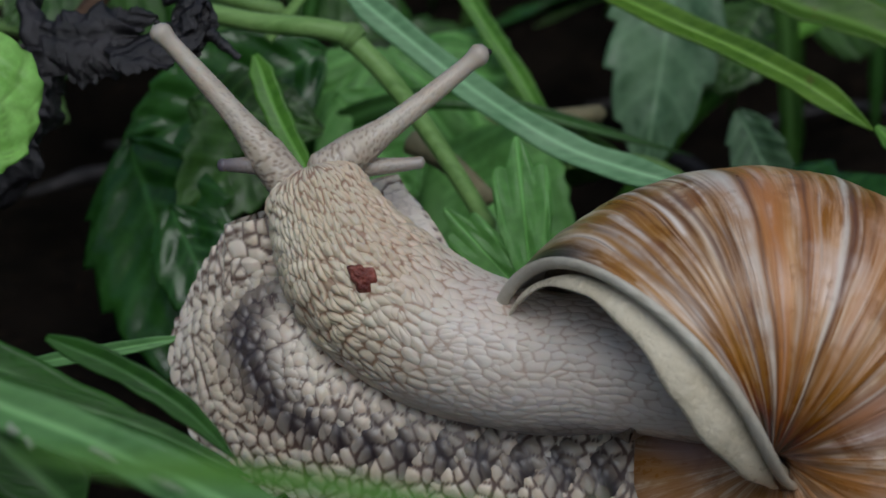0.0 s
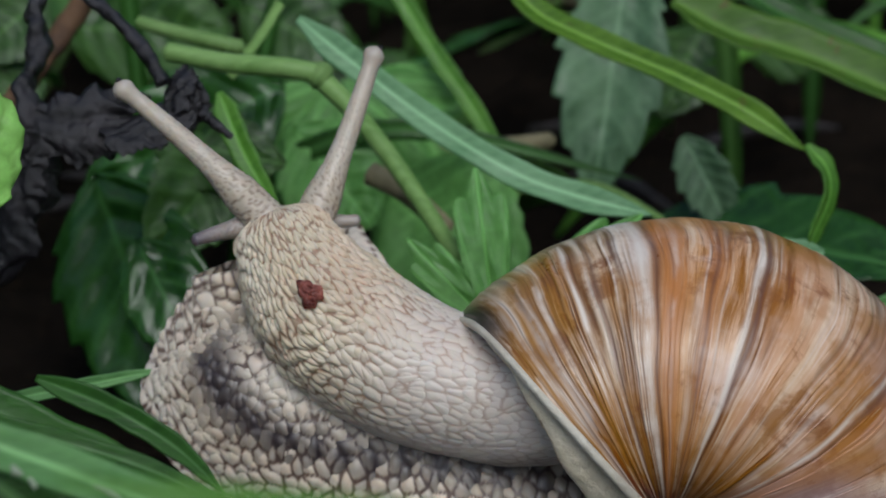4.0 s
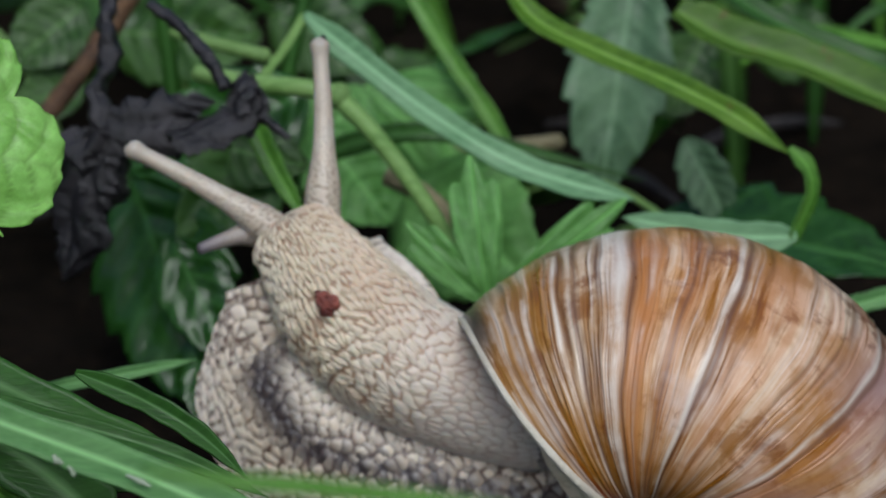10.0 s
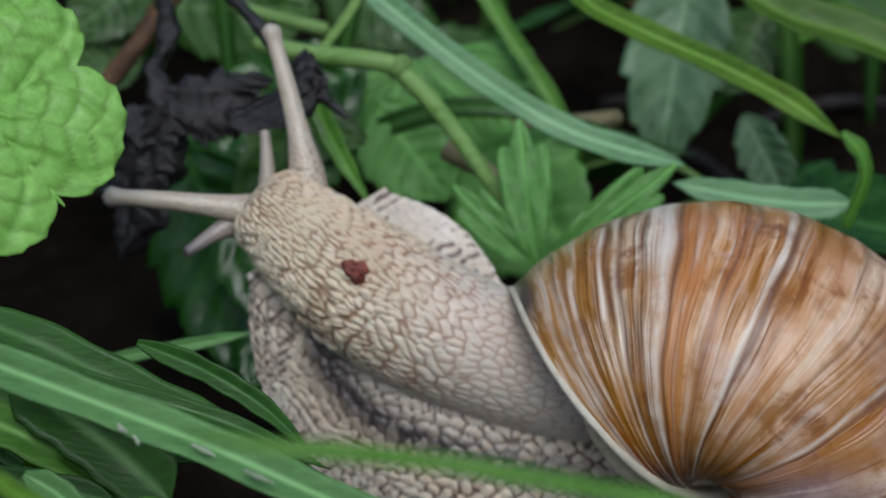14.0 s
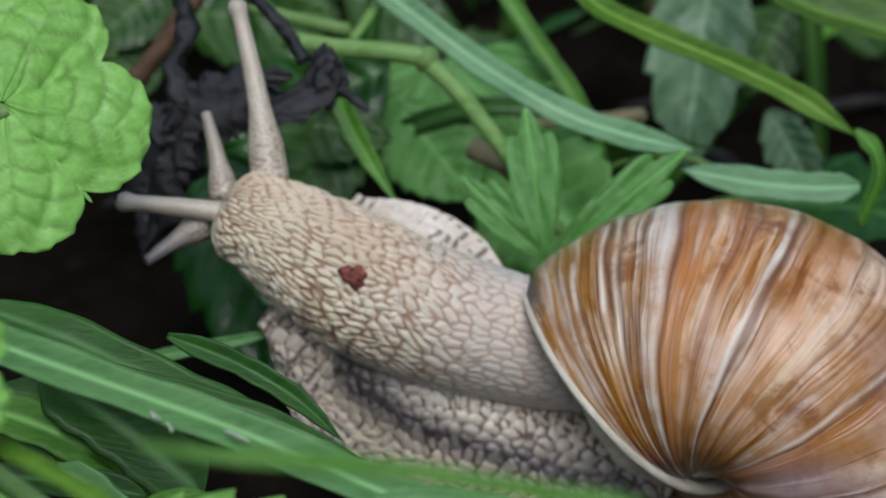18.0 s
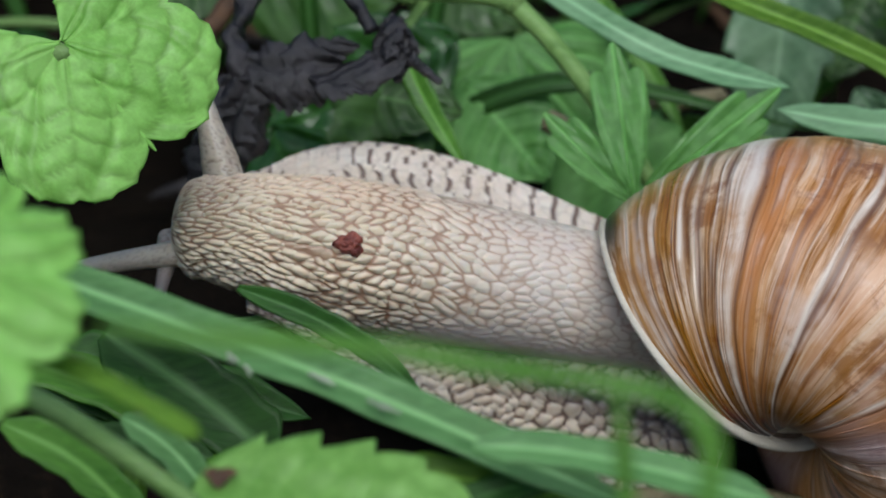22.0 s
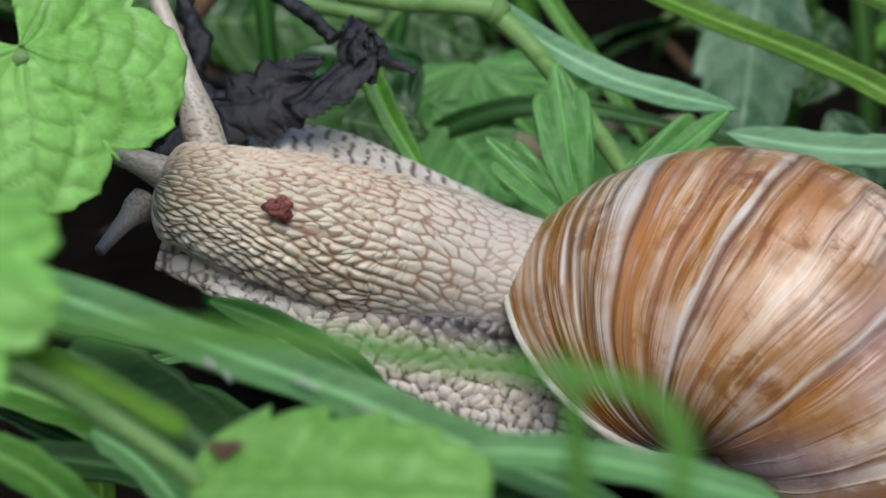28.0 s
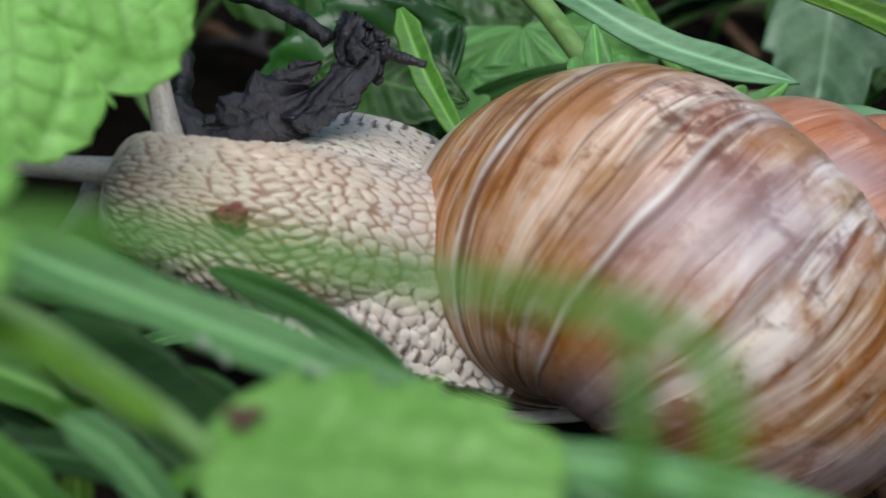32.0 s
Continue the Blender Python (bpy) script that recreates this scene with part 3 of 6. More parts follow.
def lobe_mesh(name, turn, length, spread, cuts, n=46, m=81):
    """One lobe of a hand-shaped leaf, fanned out from the hub in the leaf's plane: pointed side cuts, sunken veins."""
    u = np.linspace(0.03, 1, n)[:, None]
    f = np.linspace(-1, 1, m)[None, :]
    tip = np.abs(np.mod((f + 1) / 2 * cuts, 1) - 0.5) * 2
    reach = (1 - 0.36 * np.abs(f) ** 1.6) * (1 - 0.13 * tip ** 1.5)
    a = np.radians(turn) - np.radians(spread) / 2 * f * (1 - 0.25 * u ** 2)
    r = length * u * reach
    vein = np.maximum(np.exp(-(f / 0.035) ** 2), 0.5 * np.exp(-(tip / 0.16) ** 2) * np.clip(u * 2 - 0.5, 0, 1))
    z = length * (0.07 * u * np.abs(f) ** 1.2 - 0.10 * u ** 2.5 - 0.012 * vein + 0.008 * np.sin(u * 14 + f * 5))
    return sheet_mesh(name, np.stack([r * np.cos(a), r * np.sin(a), z + 0 * r], -1)[:, ::-1], 0.00022, {"vein": vein[:, ::-1] * np.ones_like(r)})


# ---------------------------------------------------------------- ground
def build_ground():
    rings = np.concatenate([np.linspace(0.001, 0.42, 150), 0.42 * np.geomspace(1.04, 400, 70)])
    a = np.linspace(0, 2 * np.pi, 260, endpoint=False)
    x, y = rings[:, None] * np.cos(a), rings[:, None] * np.sin(a)
    z = np.zeros_like(x)
    for k, (sc, am) in enumerate(((9, 0.006), (23, 0.003), (61, 0.0016), (140, 0.0008))):
        z += am * np.sin(x * sc * 1.9 + k + 2 * np.sin(y * sc * 1.3)) * np.cos(y * sc * 2.1 + 1.7 * k + np.sin(x * sc))
    z *= np.clip(0.6 + rings[:, None] * 3, 0, 6)
    z += 0.004 * np.clip((y - 0.05) / 0.1, 0, 8)
    p = np.stack([x, y + 0.1, z - 0.003], -1)
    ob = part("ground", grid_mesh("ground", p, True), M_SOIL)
    tagged(ob, "damp soil with crumbs and rotting litter, plant shade in its dark colour", "ground", kind="structure")


build_ground()
PUSHED = {}
CAM_SIDE = (0.0, -0.9, 0.45)


def build_background_plants():
    """The known plants behind the snail."""
    # the long pale blade, the folded one that curls back, and their neighbours
    grass([(-0.0125, 0.0305, 0.0366), (-0.0093, 0.0315, 0.0407), (-0.0070, 0.0323, 0.0444)], 0.0011, CAM_SIDE, M_STEM, "thin green grass stalk behind the snail", rib=False, tip=0.01, base=1.0)
    long_blade = grass([(-0.0070, 0.0323, 0.0444), (-0.0025, 0.0296, 0.0415), (0.0069, 0.0254, 0.0355), (0.0156, 0.0221, 0.0312), (0.0224, 0.0201, 0.0294), (0.0295, 0.0184, 0.0282)], 0.0030, CAM_SIDE, M_BLADE_BLUE, "long pale green grass blade bent behind the snail", fold=0.2, twist=0.3, tip=0.06)
    curled_blade = grass([(0.0147, 0.0404, 0.0471), (0.0185, 0.0359, 0.0427), (0.0248, 0.0324, 0.0404), (0.0335, 0.0289, 0.0378), (0.0408, 0.0253, 0.0352), (0.0466, 0.0216, 0.0323)], 0.0029, (0.2, -0.6, 0.8), M_BLADE_YELLOW, "yellow-green grass blade with a withered kink", fold=0.35, twist=-0.5, tip=0.07)
    curled_end = grass([(0.0465, 0.0219, 0.0329), (0.0484, 0.0205, 0.0310), (0.0486, 0.0186, 0.0288), (0.0470, 0.0162, 0.0262), (0.0461, 0.0146, 0.0253)], 0.0023, (0.5, -0.8, 0.3), M_BLADE, "bent end of a folded grass blade", fold=0.2, twist=0.3, tip=0.02)
    low_blade = grass([(0.0469, 0.0148, 0.0256), (0.0420, 0.0152, 0.0253), (0.0353, 0.0160, 0.0257), (0.0279, 0.0171, 0.0268)], 0.0034, (0, -0.8, 0.5), M_BLADE_BLUE, "bluish green grass blade lying behind the shell", fold=0.1, tip=0.1)
    grass([(0.0358, 0.0436, 0.0403), (0.0420, 0.0411, 0.0375), (0.0505, 0.0389, 0.0355), (0.0646, 0.0343, 0.0308)], 0.0058, (0.1, -0.5, 0.85), M_BLADE_OLIVE, "broad folded yellow-green blade with a blunt end", fold=0.55, tip=0.03, base=0.5)
    grass([(0.0391, 0.0473, 0.0432), (0.0497, 0.0435, 0.0379), (0.0653, 0.0388, 0.0331)], 0.0034, (0.1, -0.5, 0.85), M_BLADE_DARK, "green grass blade beside a broad folded one", fold=0.4, tip=0.05)
    grass([(0.0028, 0.0573, 0.0408), (0.0090, 0.0508, 0.0323), (0.0145, 0.0452, 0.0257), (0.0186, 0.0396, 0.0193)], 0.0022, CAM_SIDE, M_BLADE, "narrow green grass blade deep in the undergrowth", tip=0.1)
    grass([(0.0520, 0.0172, 0.0149), (0.0558, 0.0176, 0.0158), (0.0628, 0.0185, 0.0175)], 0.0022, CAM_SIDE, M_BLADE_PALE, "short pale grass blade beside the shell", tip=0.1)
    grass([(-0.0132, 0.0242, 0.0375), (-0.0105, 0.0204, 0.0321), (-0.0056, 0.0157, 0.0252)], 0.0026, CAM_SIDE, M_BLADE, "narrow green blade behind the snail's neck", tip=0.2)
    # green stems
    st = tagged(new("plant_stem"), "juicy pale green stem with a swollen joint", "stem")
    part("lower_stem", tube_mesh("lower_stem", [(-0.0032, 0.0244, 0.0378), (0.0007, 0.0226, 0.0343), (0.0056, 0.0197, 0.0285), (0.0113, 0.0157, 0.0208)], [0.0011, 0.0009], 50, 14), M_STEM, st)
    part("upper_stem", tube_mesh("upper_stem", [(-0.0194, 0.0275, 0.0394), (-0.0124, 0.0260, 0.0387), (-0.0068, 0.0248, 0.0387), (-0.0028, 0.0245, 0.0380)], [0.0010, 0.0011], 50, 14), M_STEM, st)
    part("joint", tube_mesh("joint", [(-0.0040, 0.0246, 0.0383), (-0.0031, 0.0245, 0.0379), (-0.0023, 0.0242, 0.0374)], [0.0012, 0.0016, 0.0012], 14, 14), M_STEM, st)
    s2 = tagged(new("plant_stem"), "short thin pale green stem", "stem")
    part("stem", tube_mesh("stem", [(-0.0231, 0.0388, 0.0397), (-0.0184, 0.0373, 0.0389), (-0.0112, 0.0356, 0.0378)], [0.0007, 0.0009], 30, 12), M_STEM, s2)
    s3 = tagged(new("straw"), "dry yellowish straw lying on the soil", "straw")
    part("straw", tube_mesh("straw", [(0.0070, 0.0475, 0.0216), (0.0153, 0.0463, 0.0213), (0.0236, 0.0457, 0.0225)], [0.0011, 0.0010], 30, 10), M_STRAW, s3)
    s4 = tagged(new("straw"), "dry straw on the soil under the stems", "straw")
    part("straw", tube_mesh("straw", [(0.0019, 0.0260, 0.0277), (0.0062, 0.0240, 0.0261), (0.0107, 0.0213, 0.0229)], [0.0013, 0.0010], 30, 10), M_STRAW, s4)
    s5 = tagged(new("straw"), "bright yellow straw across the undergrowth", "straw")
    part("straw", tube_mesh("straw", [(-0.0648, 0.0511, 0.0399), (-0.0574, 0.0509, 0.0392), (-0.0498, 0.0509, 0.0388)], [0.0009, 0.0009], 20, 10), M_STRAW_YELLOW, s5)
    grass([(-0.0496, 0.0620, 0.0341), (-0.0500, 0.0659, 0.0380), (-0.0496, 0.0703, 0.0426)], 0.0016, CAM_SIDE, M_BLADE, "upright green grass blade behind the bright leaf", tip=0.1)
    grass([(-0.0633, 0.0658, 0.0431), (-0.0566, 0.0624, 0.0402), (-0.0501, 0.0588, 0.0367)], 0.0022, CAM_SIDE, M_BLADE, "slanting green grass blade behind the bright leaf", tip=0.1)
    grass([(-0.0501, 0.0586, 0.0364), (-0.0454, 0.0619, 0.0384), (-0.0394, 0.0678, 0.0414)], 0.0026, CAM_SIDE, M_BLADE_PALE, "pale green grass blade in the undergrowth", tip=0.1)
    # lobed leaf behind the shell
    ob = tagged(new("lobed_leaf"), "deeply cut light green leaf behind the shell", "leaf")
    place(ob, (0.0131, 0.0085, 0.0203), (0.0252, 0.0084, 0.0203), CAM_SIDE)
    for turn, length, spread, cuts in ((97, 0.0165, 46, 3), (38, 0.0190, 36, 3), (134, 0.0128, 44, 3)):
        part("lobe", lobe_mesh("lobe", turn, length, spread, cuts), M_LOBED, ob)
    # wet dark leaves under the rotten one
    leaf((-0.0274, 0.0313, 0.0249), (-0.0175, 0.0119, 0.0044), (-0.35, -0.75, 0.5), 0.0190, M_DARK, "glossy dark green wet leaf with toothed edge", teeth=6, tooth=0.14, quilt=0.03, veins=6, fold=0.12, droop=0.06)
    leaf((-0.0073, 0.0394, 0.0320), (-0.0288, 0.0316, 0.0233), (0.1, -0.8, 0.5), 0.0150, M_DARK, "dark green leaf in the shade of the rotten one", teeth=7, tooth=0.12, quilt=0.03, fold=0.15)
    leaf((-0.0114, 0.0331, 0.0284), (-0.0203, 0.0204, 0.0211), (0.2, -0.8, 0.5), 0.0120, M_SHADED, "dull green leaf behind the snail's head", teeth=6, tooth=0.12, quilt=0.02)
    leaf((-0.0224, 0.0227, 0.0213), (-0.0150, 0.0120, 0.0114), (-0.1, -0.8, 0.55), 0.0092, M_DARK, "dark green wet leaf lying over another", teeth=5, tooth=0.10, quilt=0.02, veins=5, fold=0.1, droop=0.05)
    leaf((-0.0177, 0.0043, 0.0161), (-0.0177, -0.0008, 0.0126), (-0.2, -0.8, 0.5), 0.004, M_DARK, "small dark wet leaflet", teeth=3, tooth=0.2)
    fan_leaf((-0.0013, 0.0489, 0.0286), (0.0016, 0.0357, 0.0160), (0.0, -0.75, 0.6), 0.016, 3.6, 5, M_LOBED, "round crinkled light green leaf in the undergrowth", pleat=0.07)
    leaf((0.0326, 0.0592, 0.0401), (0.0276, 0.0414, 0.0184), (-0.2, -0.9, 0.3), 0.0140, M_GREY_LEAF, "grey-green toothed leaf hanging in the undergrowth", teeth=5, tooth=0.2, blunt=0.8, fold=0.25)
    leaf((0.0380, 0.0423, 0.0245), (0.0432, 0.0353, 0.0151), (-0.3, -0.8, 0.5), 0.0068, M_GREY_LEAF, "small grey-green toothed leaf", teeth=5, tooth=0.2, fold=0.3)
    leaf((0.0286, 0.0581, 0.0246), (0.0374, 0.0638, 0.0315), (0, -0.8, 0.6), 0.012, M_SHADED, "shaded green leaf deep in the undergrowth", teeth=6)
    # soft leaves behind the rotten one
    leaf((-0.0363, 0.0603, 0.0343), (-0.0448, 0.0533, 0.0296), (0.0, -0.8, 0.6), 0.01, M_SHADED, "green leaf deep in the undergrowth", teeth=7, tooth=0.1, quilt=0.025, fold=0.12, droop=0.08)
    leaf((-0.0344, 0.0642, 0.0289), (-0.0147, 0.0584, 0.0313), (0.0, -0.8, 0.6), 0.015, M_SHADED, "broad dull green leaf behind the dead stalks", teeth=7, tooth=0.1, quilt=0.025, fold=0.12, droop=0.08)
    leaf((-0.0363, 0.0556, 0.0256), (-0.0448, 0.0507, 0.0247), (0.0, -0.8, 0.6), 0.007, M_SHADED, "small green green leaf behind the dead stalks", teeth=7, tooth=0.1, quilt=0.025, fold=0.12, droop=0.08)
    leaf((-0.0136, 0.0691, 0.0301), (-0.0002, 0.0622, 0.0259), (0.0, -0.8, 0.6), 0.012, M_SHADED, "dull green leaf deep behind the stem", teeth=7, tooth=0.1, quilt=0.025, fold=0.12, droop=0.08)
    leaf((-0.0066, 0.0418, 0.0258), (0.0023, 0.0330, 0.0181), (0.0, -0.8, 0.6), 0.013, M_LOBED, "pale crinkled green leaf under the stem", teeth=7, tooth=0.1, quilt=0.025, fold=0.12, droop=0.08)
    leaf((-0.0211, 0.0322, 0.0288), (-0.0072, 0.0272, 0.0283), (0.0, -0.8, 0.6), 0.01, M_SHADED, "dull green leaf below the rotten one", teeth=7, tooth=0.1, quilt=0.025, fold=0.12, droop=0.08)
    leaf((0.0436, 0.0700, 0.0267), (0.0378, 0.0606, 0.0195), (0.0, -0.8, 0.6), 0.011, M_SHADED, "green leaf deep behind the grey-green one", teeth=7, tooth=0.1, quilt=0.025, fold=0.12, droop=0.08)
    leaf((0.0511, 0.0782, 0.0209), (0.0617, 0.0745, 0.0249), (0.0, -0.8, 0.6), 0.012, M_SHADED, "green leaf far back", teeth=7, tooth=0.1, quilt=0.025, fold=0.12, droop=0.08)
    # rotten black leaf and its stalks
    rot = tagged(new("rotten_leaf"), "crumpled black rotten leaf hanging on its stalks", "dead leaf")
    pieces = [
        ("stalk", [(-0.0238, 0.0247, 0.0487), (-0.0204, 0.0226, 0.0470), (-0.0171, 0.0192, 0.0448), (-0.0149, 0.0166, 0.0421)], [0.0006, 0.0008], 0.25),
        ("stalk", [(-0.0281, 0.0271, 0.0488), (-0.0285, 0.0247, 0.0464), (-0.0278, 0.0223, 0.0441), (-0.0285, 0.0200, 0.0419), (-0.0290, 0.0182, 0.0407), (-0.0276, 0.0155, 0.0376)], [0.0009, 0.0012, 0.0009, 0.0013], 0.45),
        ("stalk", [(-0.0113, 0.0143, 0.0402), (-0.0098, 0.0138, 0.0391), (-0.0082, 0.0131, 0.0380)], [0.0007, 0.0003], 0.2)]
    for k, (name, pts, rad, lump) in enumerate(pieces):
        part(name, tube_mesh(name, pts, rad, 60, 22, lump, k + 1.0), M_BLACK, rot)
    for k, (a, b, w, up) in enumerate((
            ((-0.0282, 0.0152, 0.0371), (-0.0179, 0.0153, 0.0397), 0.0068, (-0.25, -0.85, 0.45)),
            ((-0.0205, 0.0130, 0.0375), (-0.0113, 0.0146, 0.0407), 0.0044, (0.1, -0.5, 0.85)),
            ((-0.0149, 0.0157, 0.0405), (-0.0107, 0.0157, 0.0405), 0.0056, (0.3, -0.8, 0.5)),
            ((-0.0139, 0.0144, 0.0401), (-0.0129, 0.0183, 0.0433), 0.0034, (-0.5, -0.8, 0.2)),
            ((-0.0282, 0.0155, 0.0376), (-0.0327, 0.0099, 0.0229), 0.0068, (-0.45, -0.85, 0.2)),
            ((-0.0265, 0.0144, 0.0378), (-0.0292, 0.0117, 0.0285), 0.005, (0.35, -0.9, 0.2)),
            ((-0.0260, 0.0140, 0.0370), (-0.0341, 0.0157, 0.0358), 0.0046, (0.0, -0.6, 0.8)),
            ((-0.0225, 0.0165, 0.0398), (-0.0165, 0.0169, 0.0406), 0.0026, (0.1, -0.9, 0.3)))):
        fl = part("crumpled_lobe", crumple_mesh("crumpled_lobe", float(np.linalg.norm(np.subtract(b, a))), w, 1.7 * k + 0.4), M_BLACK)
        place(fl, a, b, up)
        fl.parent = rot
    PUSHED.update(long_blade=long_blade, curled_blade=curled_blade, curled_end=curled_end, low_blade=low_blade, lobed_leaf=ob, rotten_leaf=rot, plant_stem=st)
    tw = tagged(new("twig"), "reddish-brown dead stalk leaning in the undergrowth", "twig")
    part("twig", tube_mesh("twig", [(-0.0395, 0.0373, 0.0278), (-0.0342, 0.0403, 0.0337), (-0.0275, 0.0448, 0.0426)], [0.0011, 0.0013], 30, 12, 0.15), M_BROWN, tw)


def build_front_plants():
    """Leaves and blades between the camera and the snail."""
    fan_leaf((-0.0396, -0.0152, 0.0514), (-0.0315, -0.0185, 0.0434), (0.05, -0.62, 0.78), 0.0139, 5.1, 4, M_BRIGHT, "bright green crinkled leaf with toothed lobes", pleat=0.06, tooth=0.03, teeth=6, droop=0.06, cut=0.22, laterals=6, stalk=[(-0.0644, -0.0145, 0.0455), (-0.0557, -0.0128, 0.0460), (-0.0456, -0.0133, 0.0488)])
    front = leaf((-0.0210, -0.0621, 0.0398), (-0.0026, -0.0630, 0.0403), (0.0, -0.30, 0.95), 0.0128, M_BRIGHT, "bright green leaf held up on a stalk before the snail", stalk=[(-0.0403, -0.0537, 0.0475), (-0.0313, -0.0571, 0.0453), (-0.0244, -0.0607, 0.0426)], teeth=5, tooth=0.20, blunt=0.62, full=0.40, droop=0.05, quilt=0.012, n=90)
    PUSHED["front_leaf"] = front
    n = np.linspace(0, 2 * np.pi, 20, endpoint=False)[None, :]
    r = np.linspace(0.05, 1, 6)[:, None] * (1 + 0.25 * np.sin(n * 3) + 0.12 * np.sin(n * 7))
    spot = np.stack([0.0021 + 0.0010 * r * np.cos(n), 0.0022 + 0.0008 * r * np.sin(n), 0.0011 - 0.0002 * r], -1)
    part("brown_spot", grid_mesh("brown_spot", spot, True), M_BROWN, front, "withered brown hole in the leaf")
    fan_leaf((-0.0390, -0.0721, 0.0576), (-0.0287, -0.0744, 0.0576), (0.1, -0.5, 0.85), 0.0116, 3.2, 5, M_BRIGHT, "light green leaf close to the lens", pleat=0.08)
    side = (-0.1, -0.6, 0.8)
    PUSHED["wet_blade"] = grass([(-0.0413, -0.0274, 0.0376), (-0.0322, -0.0298, 0.0351), (-0.0241, -0.0324, 0.0321), (-0.0171, -0.0348, 0.0296), (-0.0092, -0.0376, 0.0264)], 0.0042, side, M_BLADE_DARK, "broad dark green wet grass blade", fold=0.25, tip=0.08)
    grass([(-0.0374, -0.0329, 0.0356), (-0.0316, -0.0333, 0.0348), (-0.0222, -0.0352, 0.0332), (-0.0149, -0.0362, 0.0311), (-0.0071, -0.0378, 0.0280)], 0.0019, side, M_BLADE_DARK, "narrow green blade over a broad one", fold=0.3, tip=0.1)
    long_one = grass([(-0.0408, -0.0444, 0.0461), (-0.0335, -0.0465, 0.0441), (-0.0235, -0.0490, 0.0414), (-0.0152, -0.0512, 0.0392), (-0.0059, -0.0539, 0.0362), (0.0074, -0.0574, 0.0315)], 0.0034, side, M_BLADE_PALE, "long green grass blade with white scratches", fold=0.3, tip=0.06)
    inv = Matrix.Translation(long_one.location).inverted()
    for q, rad in (([(-0.0167, -0.0523, 0.0403), (-0.0157, -0.0526, 0.0400), (-0.0147, -0.0529, 0.0396)], 0.00022), ([(-0.0126, -0.0538, 0.0390), (-0.0115, -0.0542, 0.0387), (-0.0101, -0.0546, 0.0383)], 0.00025), ([(-0.0224, -0.0509, 0.0412), (-0.0221, -0.0511, 0.0408), (-0.0216, -0.0512, 0.0406)], 0.00030), ([(-0.0212, -0.0514, 0.0405), (-0.0208, -0.0517, 0.0400), (-0.0209, -0.0518, 0.0398)], 0.00022)):
        part("scratch", tube_mesh("scratch", [tuple(inv @ Vector(v)) for v in q], [rad * 0.5, rad, rad * 0.5], 14, 7, 0.4, rad * 1e4), M_STRAW_PALE, long_one, "whitish scratch on the blade")
    grass([(-0.0242, -0.0295, 0.0355), (-0.0182, -0.0315, 0.0339), (-0.0131, -0.0337, 0.0317), (-0.0089, -0.0363, 0.0289)], 0.0021, (0.2, -0.8, 0.5), M_BLADE_DARK, "thin green blade along the snail's foot", fold=0.4, tip=0.15)
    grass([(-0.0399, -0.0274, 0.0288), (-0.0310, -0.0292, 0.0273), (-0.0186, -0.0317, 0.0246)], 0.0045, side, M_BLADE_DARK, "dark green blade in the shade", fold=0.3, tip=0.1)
    PUSHED["near_blade"] = grass([(-0.0235, -0.0978, 0.0680), (-0.0197, -0.0980, 0.0675), (-0.0154, -0.0981, 0.0672), (-0.0106, -0.0991, 0.0673), (-0.0059, -0.0994, 0.0666), (-0.0021, -0.1005, 0.0666), (0.0007, -0.1007, 0.0661), (0.0025, -0.1019, 0.0658), (0.0033, -0.1026, 0.0644), (0.0032, -0.1035, 0.0625), (0.0027, -0.1045, 0.0604)], 0.0010, (0, -0.8, 0.6), M_BLADE, "green grass blade arching close to the lens", fold=0.2, tip=0.04)
    grass([(-0.0430, -0.0282, 0.0271), (-0.0371, -0.0296, 0.0243), (-0.0299, -0.0319, 0.0198)], 0.0024, side, M_BLADE_PALE, "pale grass tip with a brown edge", fold=0.4, tip=0.2)
    grass([(-0.0340, -0.0695, 0.0518), (-0.0279, -0.0712, 0.0506), (-0.0210, -0.0738, 0.0478)], 0.0014, side, M_BLADE_YELLOW, "yellow-green stalk in front", fold=0.5, tip=0.02)
    PUSHED["near_shoot"] = grass([(-0.0017, -0.0969, 0.0543), (-0.0022, -0.0958, 0.0569), (-0.0024, -0.0945, 0.0597), (-0.0026, -0.0935, 0.0620), (-0.0027, -0.0928, 0.0635)], 0.0010, CAM_SIDE, M_BLADE, "small upright grass shoot before the shell", fold=0.3, tip=0.2)
    grass([(-0.0052, -0.0594, 0.0385), (0.0004, -0.0596, 0.0382), (0.0069, -0.0602, 0.0371), (0.0151, -0.0612, 0.0350)], 0.0026, side, M_BLADE_PALE, "pale blade lying before the shell", fold=0.3, tip=0.05)
    grass([(-0.0393, -0.0032, 0.0146), (-0.0318, -0.0029, 0.0173), (-0.0244, -0.0022, 0.0186), (-0.0172, -0.0007, 0.0194)], 0.0014, CAM_SIDE, M_BLADE_PALE, "thin pale grass blade beside the foot", fold=0.3, tip=0.1)

    grass([(-0.0436, -0.0307, 0.0300), (-0.0364, -0.0316, 0.0280), (-0.0302, -0.0329, 0.0252), (-0.0248, -0.0347, 0.0211)], 0.0040, side, M_BLADE, "soft green grass blade low before the foot", fold=0.3, tip=0.1)
    grass([(-0.0401, -0.0461, 0.0326), (-0.0352, -0.0471, 0.0304), (-0.0316, -0.0484, 0.0274), (-0.0291, -0.0501, 0.0238)], 0.0034, side, M_BLADE, "green grass blade close before the wet ones", fold=0.3, tip=0.1)
